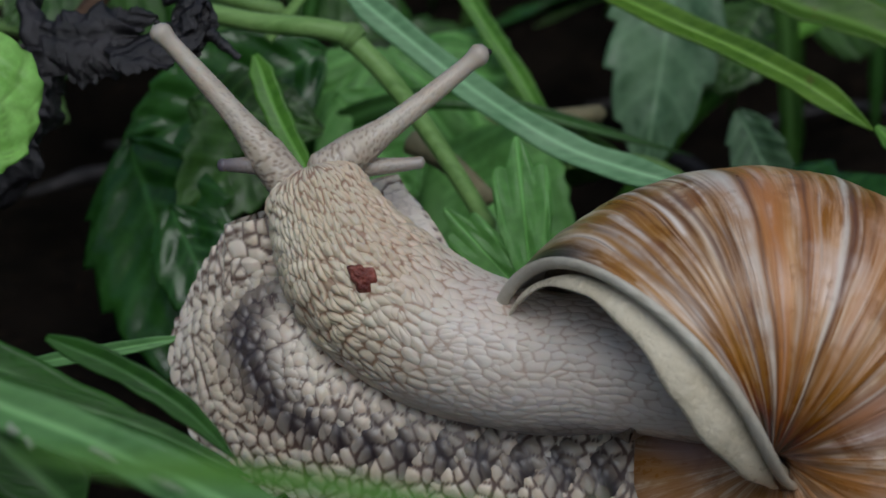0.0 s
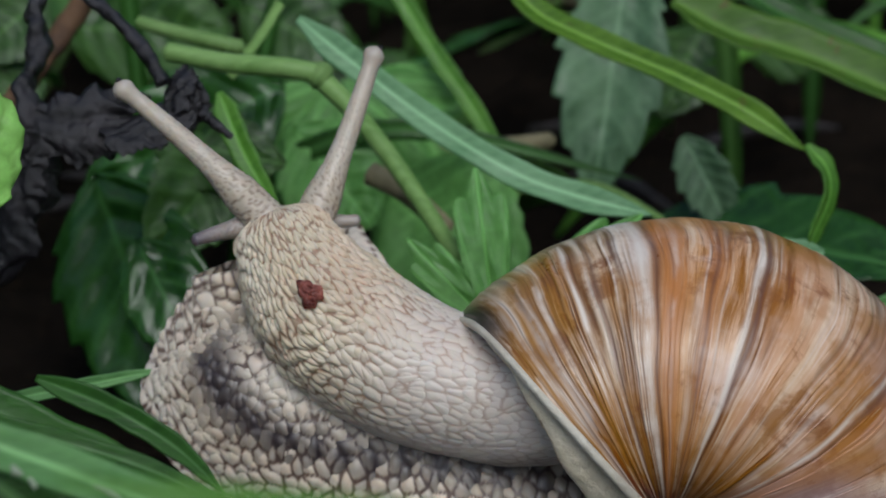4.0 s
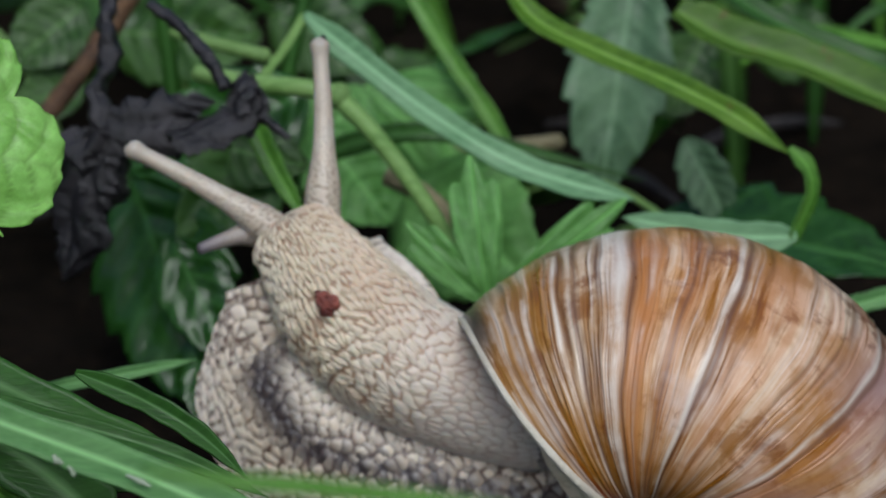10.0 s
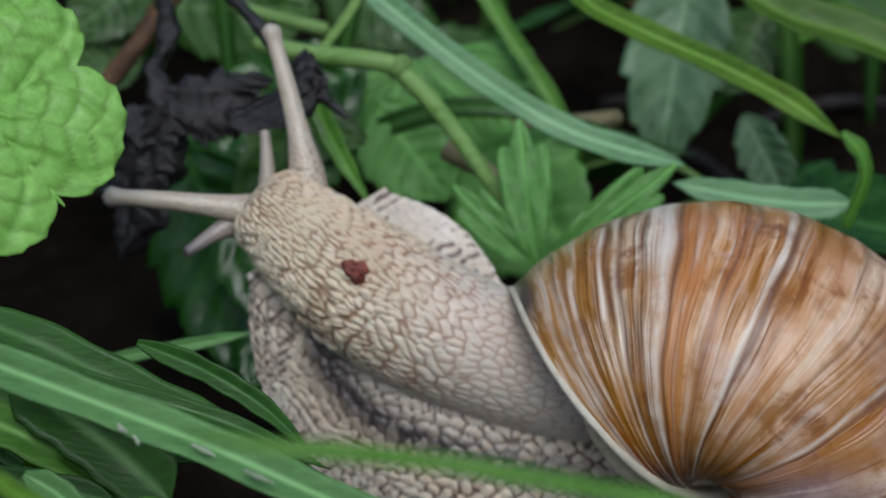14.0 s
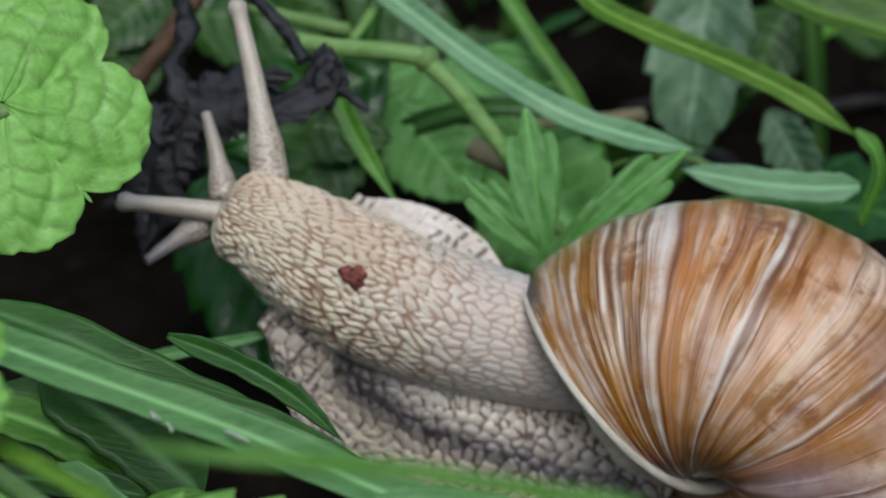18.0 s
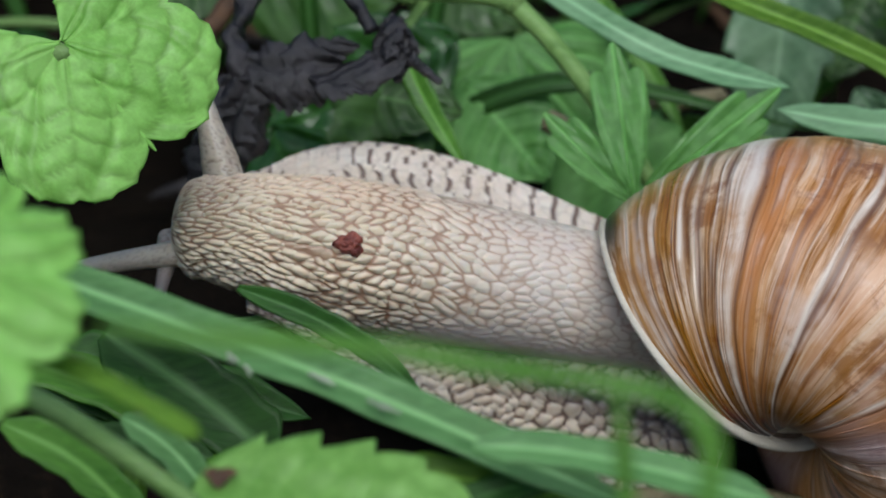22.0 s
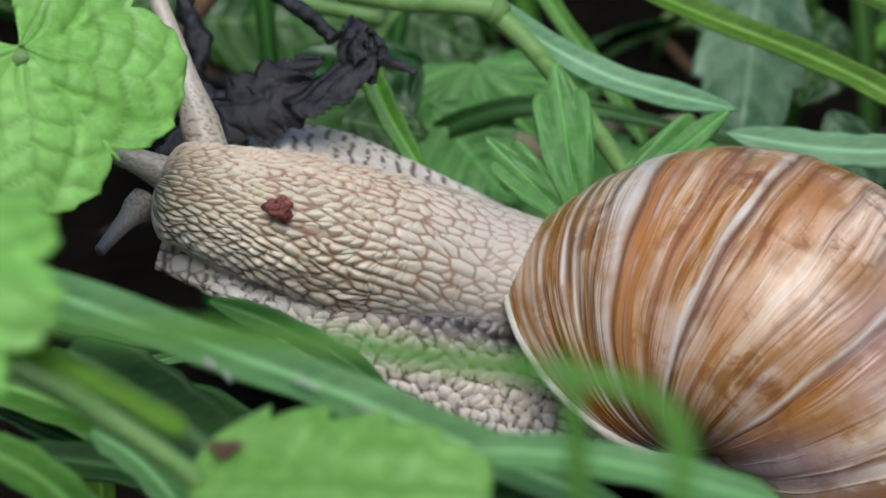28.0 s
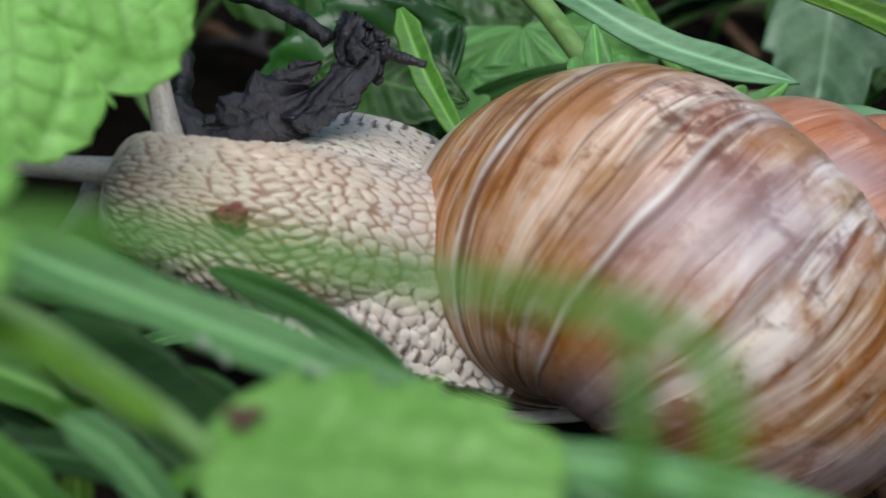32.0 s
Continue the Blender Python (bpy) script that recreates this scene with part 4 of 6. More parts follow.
    grass([(-0.0341, -0.0349, 0.0159), (-0.0330, -0.0333, 0.0197), (-0.0335, -0.0317, 0.0234), (-0.0348, -0.0306, 0.0260)], 0.0022, side, M_BLADE_YELLOW, "yellowish green grass blade low in front", fold=0.3, tip=0.1)
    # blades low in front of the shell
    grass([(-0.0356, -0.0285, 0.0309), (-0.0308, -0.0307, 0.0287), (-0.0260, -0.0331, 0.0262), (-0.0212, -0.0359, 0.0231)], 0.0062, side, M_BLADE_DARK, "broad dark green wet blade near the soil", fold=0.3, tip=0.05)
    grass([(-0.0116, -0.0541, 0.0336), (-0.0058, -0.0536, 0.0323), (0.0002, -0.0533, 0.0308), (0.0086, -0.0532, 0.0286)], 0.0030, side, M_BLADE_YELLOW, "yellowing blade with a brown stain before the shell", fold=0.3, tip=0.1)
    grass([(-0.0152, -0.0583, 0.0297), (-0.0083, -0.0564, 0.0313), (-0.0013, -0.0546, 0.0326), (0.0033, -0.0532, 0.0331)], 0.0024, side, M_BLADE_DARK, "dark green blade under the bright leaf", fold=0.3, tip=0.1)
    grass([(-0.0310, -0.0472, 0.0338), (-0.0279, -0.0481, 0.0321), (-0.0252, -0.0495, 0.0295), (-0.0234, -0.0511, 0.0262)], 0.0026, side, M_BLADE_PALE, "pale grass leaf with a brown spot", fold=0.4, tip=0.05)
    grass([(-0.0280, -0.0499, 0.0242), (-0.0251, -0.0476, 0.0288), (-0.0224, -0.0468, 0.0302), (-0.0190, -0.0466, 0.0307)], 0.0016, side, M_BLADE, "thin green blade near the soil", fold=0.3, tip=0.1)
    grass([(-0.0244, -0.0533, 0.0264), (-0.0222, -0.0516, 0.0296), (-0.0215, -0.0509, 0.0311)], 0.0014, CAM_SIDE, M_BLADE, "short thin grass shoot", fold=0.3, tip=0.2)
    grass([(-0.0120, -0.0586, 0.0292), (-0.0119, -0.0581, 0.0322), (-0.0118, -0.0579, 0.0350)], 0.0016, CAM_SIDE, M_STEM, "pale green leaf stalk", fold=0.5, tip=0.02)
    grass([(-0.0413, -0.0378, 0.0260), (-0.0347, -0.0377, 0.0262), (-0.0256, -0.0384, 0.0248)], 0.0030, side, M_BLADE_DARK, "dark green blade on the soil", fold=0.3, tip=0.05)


build_background_plants()
build_front_plants()



# ---------------------------------------------------------------- the snail
SHELL_SCALE = 1.170
CHIP = -0.52
NECKS, FOOTS = 22, 26
NECK_PITCH, FOOT_PITCH = 0.00235, 0.0024


def shell_point(th, ph, grow=1.0):
    """The shell's surface: th turns back from the lip (0) to the apex, ph runs round the whorl; growth lines slant across it."""
    slant = 0.3206 * (np.cos(ph) - 1) + 0.5803 * np.sin(ph) - 0.1653 * (np.cos(2 * ph) - 1)
    th = th + slant * np.exp(np.asarray(th) / 2)
    g = np.exp(np.log(1.748) / (2 * np.pi) * th)
    rho = (10.342 + 13.234 * grow * np.cos(ph)) * g
    z = (-34.588 + 13.234 * 1.2080 * grow * np.sin(ph)) * g + 16
    return np.stack([rho * np.cos(-th), rho * np.sin(-th), z], -1) * SHELL_SCALE / 1000


def growth_lines(th, way, F, seed, count, widest, span=4.3):
    """Growth lines across the whorl: uneven in width and strength, broken along their way, closest behind the lip."""
    rng = random.Random(seed)
    out = np.zeros((len(th), F.shape[1]))
    for _ in range(count):
        at = -span * rng.random() ** 1.2
        w = widest * (0.12 + 0.88 * rng.random() ** 2.5)
        n1, n2, a1, a2 = rng.choice((1, 2, 3)), rng.choice((4, 6, 9)), rng.uniform(0, 6.28), rng.uniform(0, 6.28)
        amp = rng.uniform(0.5, 1.0) * np.clip(0.5 + 0.6 * np.sin(n1 * F + a1) + 0.45 * np.sin(n2 * F + a2), 0, 1)
        i0, i1 = np.searchsorted(-th, [-at - 4 * w - 0.04, -at + 4 * w + 0.04])
        if i1 > i0:
            out[i0:i1] = np.maximum(out[i0:i1], amp * np.exp(-((way[i0:i1] - at) / w) ** 2))
    return out


def build_shell(snail):
    th = -np.concatenate([np.linspace(0, 4.2, 1050), np.linspace(4.2, 27.0, 330)[1:]])
    ph = np.linspace(-np.pi, np.pi, 140, endpoint=False)
    T, F = th[:, None], ph[None, :]
    way = T + 0.014 * np.sin(2 * F + 0.5) + 0.008 * np.sin(5 * F + 9 * T) + 0.004 * np.sin(11 * F - 23 * T)
    dark, pale, lines = growth_lines(th, way, F, 17, 95, 0.030), growth_lines(th, way, F, 29, 80, 0.026), growth_lines(th, way, F, 5, 60, 0.012)
    # older growth is worn: its lines are fainter
    fresh = 0.52 + 0.48 * np.exp(-(T / 0.75) ** 4)
    dark, pale = dark * fresh, pale * fresh
    dark = np.maximum(dark, growth_lines(th, way, F, 43, 26, 0.026, 0.75))
    pale = np.maximum(pale, growth_lines(th, way, F, 61, 24, 0.020, 0.80))
    ridge = 0.004 * np.sin(T * 23 + np.sin(F)) - 0.007 * np.clip(dark, 0, 1) + 0.006 * np.clip(lines, 0, 1)
    p = shell_point(T, F, 1 + ridge)
    lat = F / (2 * np.pi) + 0 * T
    # mask of the painted shade under the whorl, round the umbilicus
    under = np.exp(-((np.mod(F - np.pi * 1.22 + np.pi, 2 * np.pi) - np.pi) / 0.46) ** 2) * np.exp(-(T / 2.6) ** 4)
    wave = 0.65 + 0.35 * np.sin(2 * F + 7 * T) * np.sin(3 * F + 1.0)
    rust = wave * (1.0 * np.exp(-((way + 0.92) / 0.075) ** 2) + 0.6 * np.exp(-((way + 1.12) / 0.045) ** 2) + 0.45 * np.exp(-((way + 1.48) / 0.10) ** 2) + 0.5 * np.exp(-((way + 2.10) / 0.10) ** 2) + 0.5 * np.exp(-((way + 2.9) / 0.14) ** 2))
    ochre = 0.5 * (0.5 + 0.5 * np.sin(3 * F + 11 * T)) * np.exp(-((way + 0.20) / 0.17) ** 2)
    violet = 0.75 * np.clip(np.sin(2.3 * F + 1.4) * np.sin(5.1 * T + 2 * F), 0, 1) * np.clip((-T - 1.2) / 0.5, 0, 1)
    # growth rests: a pale line with a dark edge behind it
    rest_line = sum(k * np.exp(-((way + a) / w) ** 2) for a, w, k in ((0.79, 0.030, 0.8), (1.278, 0.014, 0.95), (1.952, 0.012, 0.9), (0.56, 0.010, 0.6), (1.60, 0.008, 0.4)))
    rest_edge = sum(k * np.exp(-((way + a) / w) ** 2) for a, w, k in ((0.845, 0.016, 0.8), (1.312, 0.014, 0.9), (1.985, 0.013, 0.7), (1.10, 0.012, 0.7), (0.585, 0.010, 0.6)))
    at = {"rest_line": rest_line, "rest_edge": rest_edge, "rust": rust, "ochre": ochre, "violet": violet, "age": way, "lat": lat, "dark_line": np.clip(dark, 0, 1), "pale_line": np.clip(pale, 0, 1),
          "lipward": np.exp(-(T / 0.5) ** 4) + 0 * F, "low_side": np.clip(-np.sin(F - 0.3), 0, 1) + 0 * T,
          "base_shade": np.clip(1.15 * under * (0.8 + 0.4 * hash01(np.floor(T * 9), 0 * F, 5.0)), 0, 0.95), "chip": np.exp(-(T / 0.12) ** 4) * np.exp(-(np.abs(np.mod(F + np.pi - CHIP, 2 * np.pi) - np.pi) / 0.36) ** 4), "spire": 0.65 * np.clip((-T - 6.0) / 1.2, 0, 1) + 0 * F}
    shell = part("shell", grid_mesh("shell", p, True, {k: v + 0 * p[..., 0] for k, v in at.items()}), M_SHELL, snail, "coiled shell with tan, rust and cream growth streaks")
    # the inside of the last half turn, its rim and the flesh that closes it
    t2 = np.linspace(0.0, -2.2, 50)[:, None]
    part("aperture_lining", grid_mesh("aperture_lining", shell_point(t2, F, 0.955 + 0 * F), True), M_LIP, shell, "pale inner wall of the shell mouth")
    a = np.linspace(0, 2 * np.pi, 10, endpoint=False)
    ring = shell_point(np.zeros(1)[:, None], F, 0.975 + 0 * F)[0]
    cen = ring.mean(0)
    out = unit(ring - cen)
    fwd = unit(np.cross(out, np.roll(out, 6, 0)))
    flap = np.exp(-((np.mod(ph + 2.1 + np.pi, 2 * np.pi) - np.pi) / 0.85) ** 2)[:, None, None]
    rim = ring[:, None] + (0.00032 + 0.00012 * flap) * SHELL_SCALE * (1.6 * np.cos(a)[None, :, None] * out[:, None] + np.sin(a)[None, :, None] * fwd[:, None])
    rim = np.concatenate([rim, rim[:1]])
    part("lip", grid_mesh("lip", rim, True), M_LIP, shell, "cream rim of the shell mouth")
    s = np.linspace(1, 0.02, 16)[:, None]
    wob = 1 + 0.03 * np.sin(F * 9)
    plug = shell_point(-0.30 + 0.10 * (1 - s ** 2), F, 0.95 * s * wob)
    part("mouth_flesh", grid_mesh("mouth_flesh", plug, True), M_MANTLE, shell, "brown flesh deep in the shell mouth")
    # the mantle's fold, thickest on the flank, swells out over the rim or draws back
    a = np.linspace(0, 2 * np.pi, 16, endpoint=False)
    swell = np.exp(-((np.mod(ph + 2.0 + np.pi, 2 * np.pi) - np.pi) / 0.75) ** 2)
    rr = 0.0004 + 0.0021 * swell + 0.00008 * np.sin(ph * 14)
    inner = cen + (ring - cen) * (0.93 - 0.10 * swell)[:, None]
    fold = inner[:, None] + rr[:, None, None] * (0.55 * np.cos(a)[None, :, None] * out[:, None] + 1.35 * np.sin(a)[None, :, None] * fwd[:, None])
    fold = np.concatenate([fold, fold[:1]])
    mantle = part("mantle", grid_mesh("mantle", fold, True), M_MANTLE_PALE, shell, "thick cream mantle fold at the shell mouth")
    return shell, mantle


def skin_tube(name, k, count, pitch, length, radii, seed, foot=False, nx=46, na=400):
    """One fold of skin, k-th of count: a short barrel set with tubercles; neighbours overlap it and go on with its pattern."""
    x = np.linspace(-0.5, 0.5, nx)[:, None] * length
    front = k == 0
    if front:
        x = np.where(x > 0, x * (0.3 if foot else 0.62), x)
    f = np.clip((k - x / pitch) / (count - 1), 0, 1)
    ry, up, down = radii(f)
    a = np.linspace(-1.5 * np.pi, 0.5 * np.pi, na, endpoint=False)[None, :] + np.pi
    c, s = np.cos(a), np.sin(a)
    e = np.clip(np.abs(x) / np.abs(np.where(x > 0, x[-1], x[0])), 0, 1)
    shrink = 1 - (0.07 if foot else 0.14) * e ** 3
    if front:
        shrink = np.where(x > 0, np.clip(1 - 0.985 * e ** 2.4, 0, 1) ** 0.45, shrink)
    if not foot:
        y, z = ry * c, np.where(s > 0, up * s, down * s)
        arc = np.unwrap(a[0])[None, :] * 0.0064
        size = 0.74 + 0.15 * np.clip(f / 0.18, 0, 1)
        su, sv = 0.00190 * size, 0.00098 * size
    else:
        # a wide, flat sole whose thin margins turn up a little
        y = ry * np.sign(c) * np.abs(c) ** 0.8
        z = np.where(s > 0, up * np.where(c > 0, 1.0, 1.0 - 0.62 * np.abs(c) ** 0.5) * np.abs(s) ** 2.3, -down * np.abs(s) ** 0.7)
        y0, z0 = y[nx // 2], z[nx // 2]
        arc = np.cumsum(np.hypot(np.diff(y0, append=y0[0]), np.diff(z0, append=z0[0])))[None, :]
        su, sv = 0.0016, 0.00135
    u, v = (x - k * pitch) / su, arc / sv + 0 * x
    f1, f2, tone = cells(u + 0.25 * np.sin(v * 1.3), v + 0.3 * np.sin(u * 0.9), seed, 0.85)
    gap = f2 - f1
    dome = np.clip(gap / 0.75, 0, 1) ** 0.6 * np.clip(1.12 - 0.75 * f1 ** 2, 0, 1.2)
    groove = np.exp(-(gap / (0.17 if foot else 0.19)) ** 2)
    one = np.ones_like(f1)
    if not foot:
        # the flank low down towards the shell is smooth and lilac
        low = np.clip((0.45 - s) / 0.7, 0, 1)
        bare = np.clip((f - 0.26) / 0.18, 0, 1) * low + 0.74 * np.clip((f - 0.24) / 0.26, 0, 1)
        bare = np.clip(bare, 0, 0.92)
        h = (0.00054 - 0.00020 * np.clip((f - 0.15) / 0.2, 0, 1)) * size * (1 - 0.85 * bare) * (0.75 + 0.5 * tone) * (dome - 0.4)
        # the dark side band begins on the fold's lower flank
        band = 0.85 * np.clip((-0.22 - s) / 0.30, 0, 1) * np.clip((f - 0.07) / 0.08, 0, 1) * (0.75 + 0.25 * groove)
        mid = np.exp(-((a - np.pi / 2 - 0.35) / 0.55) ** 2) + np.exp(-((a + 1.5 * np.pi - 0.35) / 0.55) ** 2)
        warm = 0.95 * np.clip(mid, 0, 1) * (0.35 + 0.65 * np.exp(-((f - 0.19) / 0.15) ** 2) + 0.2 * np.exp(-(f / 0.05) ** 2)) * (0.45 + 0.55 * groove)
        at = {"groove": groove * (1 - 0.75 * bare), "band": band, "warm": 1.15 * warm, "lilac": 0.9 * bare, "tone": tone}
    else:
        out = np.abs(y) / ry
        rim = np.clip((out - np.where(c > 0, 0.72, 0.40)) / 0.2, 0, 1)
        h = 0.00032 * (dome - 0.4) * (1 - np.where(c > 0, 0.35, 0.7) * rim)
        # dark band: the skin's pigment plus the neck's shadow, put into the colour
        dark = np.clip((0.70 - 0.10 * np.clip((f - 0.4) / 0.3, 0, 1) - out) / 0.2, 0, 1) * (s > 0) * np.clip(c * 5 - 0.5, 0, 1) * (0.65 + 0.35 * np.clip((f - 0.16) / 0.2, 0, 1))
        line = np.exp(-((np.mod((x - k * pitch) / 0.0026 + 0.07 * np.sin(arc * 900) + 0.05 * np.sin(arc * 2300), 1) - 0.5) / 0.11) ** 2) * rim
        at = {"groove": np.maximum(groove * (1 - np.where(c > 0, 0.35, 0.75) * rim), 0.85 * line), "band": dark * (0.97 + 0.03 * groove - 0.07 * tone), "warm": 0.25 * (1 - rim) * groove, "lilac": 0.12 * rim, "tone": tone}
    ny, nz = c / ry, s / (up if not foot else up * 1.5)
    nl = np.hypot(ny, nz)
    sink = shrink if not foot else shrink * (1 - 0.28 * e ** 2.5)
    py, pz = y * shrink + h * ny / nl, z * sink + h * nz / nl
    return grid_mesh(name, np.stack([x + 0 * py, py, pz], -1), True, {n: w * one for n, w in at.items()})


def tentacle_mesh(name, length, r_base, r_tip, r_bulb, seed, dark=0.25):
    """A stalk with its tip at the origin, running back along -x."""
    n, na = 90, 40
    u = np.linspace(0, 1, n)[:, None]
    bulb = np.exp(-((u - 0.045) / 0.04) ** 2)
    r = r_tip + 0.0007 * u + (r_base - r_tip - 0.0005) * np.where(u < 0.74, np.exp(-((u - 0.78) / 0.15) ** 2), 1.0)
    r = r * np.sqrt(np.clip((1.0 - u) / 0.08, 0.0004, 1)) + (r_bulb - r_tip) * bulb
    r = r * np.sqrt(np.clip(1 - (1 - u / 0.045).clip(0, 1) ** 2, 0.0004, 1))
    a = np.linspace(0, 2 * np.pi, na, endpoint=False)[None, :]
    f1, f2, _ = cells(u * length / 0.0007, a * 0.0011 / 0.0005 + 0 * u, seed)
    g = np.exp(-((f2 - f1) / 0.13) ** 2) * np.clip(u * 3, 0, 1)
    r = r * (1 - 0.09 * g)
    bend = 0.02 * length * np.sin(u * np.pi)
    p = np.stack([-u * length + 0 * a, r * np.cos(a), r * np.sin(a) + bend], -1)
    one = np.ones_like(p[..., 0])
    return grid_mesh(name, p, True, {"groove": g * (0.4 + 0.6 * np.clip((u - 0.5) / 0.3, 0, 1)), "band": one * dark * np.exp(-u / (0.12 if dark < 0.5 else 0.8)), "warm": 0 * one, "lilac": 0.1 * one, "tone": one * 0.5})


def scab_mesh():
    n, m = 14, 24
    u = np.linspace(0.02, 1, n)[:, None]
    a = np.linspace(0, 2 * np.pi, m, endpoint=False)[None, :]
    r = 0.00110 * u * (1 + 0.16 * np.sin(a * 3 + 1) + 0.10 * np.sin(a * 7))
    z = 0.0006 * np.sqrt(1 - u ** 2 * 0.999) * (0.55 + 0.9 * hash01(np.floor(u * 5), np.floor(a * 2.6), 4.0)) - 0.0001
    return grid_mesh("scab", np.stack([r * np.cos(a) * 1.25, r * np.sin(a), z + 0 * a], -1), True)


snail = tagged(new("snail"), "large edible snail with wet wrinkled skin crawling among grass", "snail")
shell, mantle = build_shell(snail)
neck = []


def neck_radii(f):
    r = 0.0044 + 0.0026 * np.sin(np.minimum(1.0, f * 3.2 + 0.05) * 1.57) - 0.0014 * np.clip((f - 0.4) / 0.5, 0, 1)
    return r, r * 0.98, r * 1.08


def foot_radii(f):
    wid = 0.0098 + 0.0036 * np.sin(np.minimum(1.0, f * 2.6) * 1.57)
    return wid, 0.0044 + 0.0022 * np.clip((f - 0.12) / 0.3, 0, 1), 0.0022 + 0 * f


for k in range(NECKS):
    kind = "head" if k == 0 else "neck_fold"
    neck.append(part(kind, skin_tube(kind, k, NECKS, NECK_PITCH, 0.0105 if k == 0 else 0.0078, neck_radii, 11.0), M_SKIN, snail))
scab = part("scab", scab_mesh(), M_SCAB, snail, "crusted reddish-brown scab on the neck")
foot = []
for k in range(FOOTS):
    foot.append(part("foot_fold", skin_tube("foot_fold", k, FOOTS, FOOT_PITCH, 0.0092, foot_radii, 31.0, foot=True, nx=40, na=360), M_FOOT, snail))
EYE_ME = tentacle_mesh("eye_tentacle", 0.0205, 0.0018, 0.00072, 0.00100, 3.0)
FEEL_ME = tentacle_mesh("feeler", 0.0076, 0.0014, 0.0005, 0.00055, 5.0, 1.0)
FAR_FEEL_ME = tentacle_mesh("feeler", 0.0096, 0.0014, 0.0005, 0.00055, 5.0, 0.5)
tentacles = [part(n, me, M_TENT, snail) for n, me in (("eye_tentacle", EYE_ME), ("eye_tentacle", EYE_ME), ("feeler", FEEL_ME), ("feeler", FAR_FEEL_ME))]
for tn in tentacles[:2]:
    ua = np.linspace(0.05, np.pi - 0.05, 8)[:, None]
    va = np.linspace(0, 2 * np.pi, 14, endpoint=False)[None, :]
    ball = np.stack([np.cos(ua) * 0.00032 - 0.00014 + 0 * va, np.sin(ua) * np.cos(va) * 0.00032 + 0.00018, np.sin(ua) * np.sin(va) * 0.00032 + 0.00036], -1)
    part("eye", grid_mesh("eye", ball, True), M_EYE, tn, "tiny dark eye at the tip")



# ---------------------------------------------------------------- undergrowth further back and around
def build_undergrowth():
    rng = random.Random(5)
    leaves = [leaf_mesh("leaf_blade", 0.022, 0.014, teeth=6, tooth=0.12, fold=0.2, n=30, m=13),
              leaf_mesh("leaf_blade", 0.030, 0.012, teeth=5, tooth=0.2, fold=0.3, n=30, m=13),
              leaf_mesh("leaf_blade", 0.018, 0.017, teeth=8, tooth=0.1, fold=0.1, n=30, m=13)]
    # mostly darkened greens: the shade further back is put into the leaf colours
    mats = [M_SHADED, M_DARK, M_SHADED, M_SHADED, M_DARK, M_LOBED]
    made = {}
    stalk_me = tube_mesh("stalk", [(-0.02, 0, -0.012), (-0.008, 0, -0.003), (0.001, 0, 0), (0.012, 0, -0.0015)], [0.0007, 0.0004], 16, 7)
    stalk_me.materials.append(M_STEM)
    for k in range(230):
        y = rng.uniform(0.035, 0.34)
        x = rng.uniform(-0.10 - y * 0.25, 0.13 + y * 0.25)
        if x < 0.0 and y < 0.075:
            y += 0.03
        if x > 0.04 and y < 0.12:
            y += 0.09
        z = 0.004 + 0.02 * max(0, (y - 0.05)) / 0.1 + rng.uniform(0.0, 0.018)
        i, mt = rng.randrange(3), rng.choice(mats)
        if (i, mt.name) not in made:
            c = leaves[i].copy()
            c.materials.append(mt)
            made[i, mt.name] = c
        ob = tagged(new("undergrowth_leaf"), "shaded green leaf of the undergrowth", "leaf", "undergrowth leaves")
        part("leaf_blade", made[i, mt.name], None, ob)
        part("stalk", stalk_me, None, ob)
        s = rng.uniform(0.6, 1.25)
        ob.matrix_world = Matrix.Translation((x, y, z)) @ Euler((rng.uniform(0.2, 1.1), rng.uniform(-0.7, 0.5), rng.uniform(0, 6.28))).to_matrix().to_4x4() @ Matrix.Scale(s, 4)
    for k in range(100):
        y = rng.uniform(0.04, 0.30)
        x = rng.uniform(-0.09 - y * 0.3, 0.12 + y * 0.3)
        h = rng.uniform(0.02, 0.07)
        dx, dy = rng.uniform(-0.05, 0.05), rng.uniform(-0.02, 0.02)
        pts = [(x, y, 0), (x + dx * 0.3, y + dy * 0.3, h * 0.6), (x + dx * 0.7, y + dy * 0.7, h), (x + dx * 1.3, y + dy, h * 0.8)]
        grass(pts, rng.uniform(0.0014, 0.003), CAM_SIDE, rng.choice([M_BLADE, M_SHADED, M_BLADE_DARK, M_BLADE_DARK]), "grass blade in the undergrowth", group="undergrowth grass", n=24, m=5, rib=False)
    # litter on the soil
    for k in range(60):
        y = rng.uniform(-0.04, 0.25)
        x = rng.uniform(-0.10, 0.13)
        a, ln = rng.uniform(0, 3.14), rng.uniform(0.008, 0.03)
        p = [(x, y, 0.001), (x + ln / 2 * math.cos(a), y + ln / 2 * math.sin(a), 0.003), (x + ln * math.cos(a), y + ln * math.sin(a), 0.001)]
        lit = part("litter_stick", tube_mesh("litter_stick", p, [0.0007, 0.0010, 0.0005], 12, 7, 0.3, k), rng.choice([M_BROWN, M_WOOD, M_STRAW, M_WOOD]))
        tagged(lit, "piece of dead stalk on the damp soil", "litter", "litter on the soil")
    # unseen grass added out to all sides, blocks skylight near the horizon
    rs = np.random.RandomState(3)
    n = 15000
    ang, rad = rs.uniform(0, 2 * np.pi, n), 0.27 * np.exp(rs.uniform(0, 1, n) ** 1.8 * 3.0)
    bx, by = rad * np.cos(ang), 0.1 + rad * np.sin(ang)
    hgt = rs.uniform(0.05, 0.16, n)
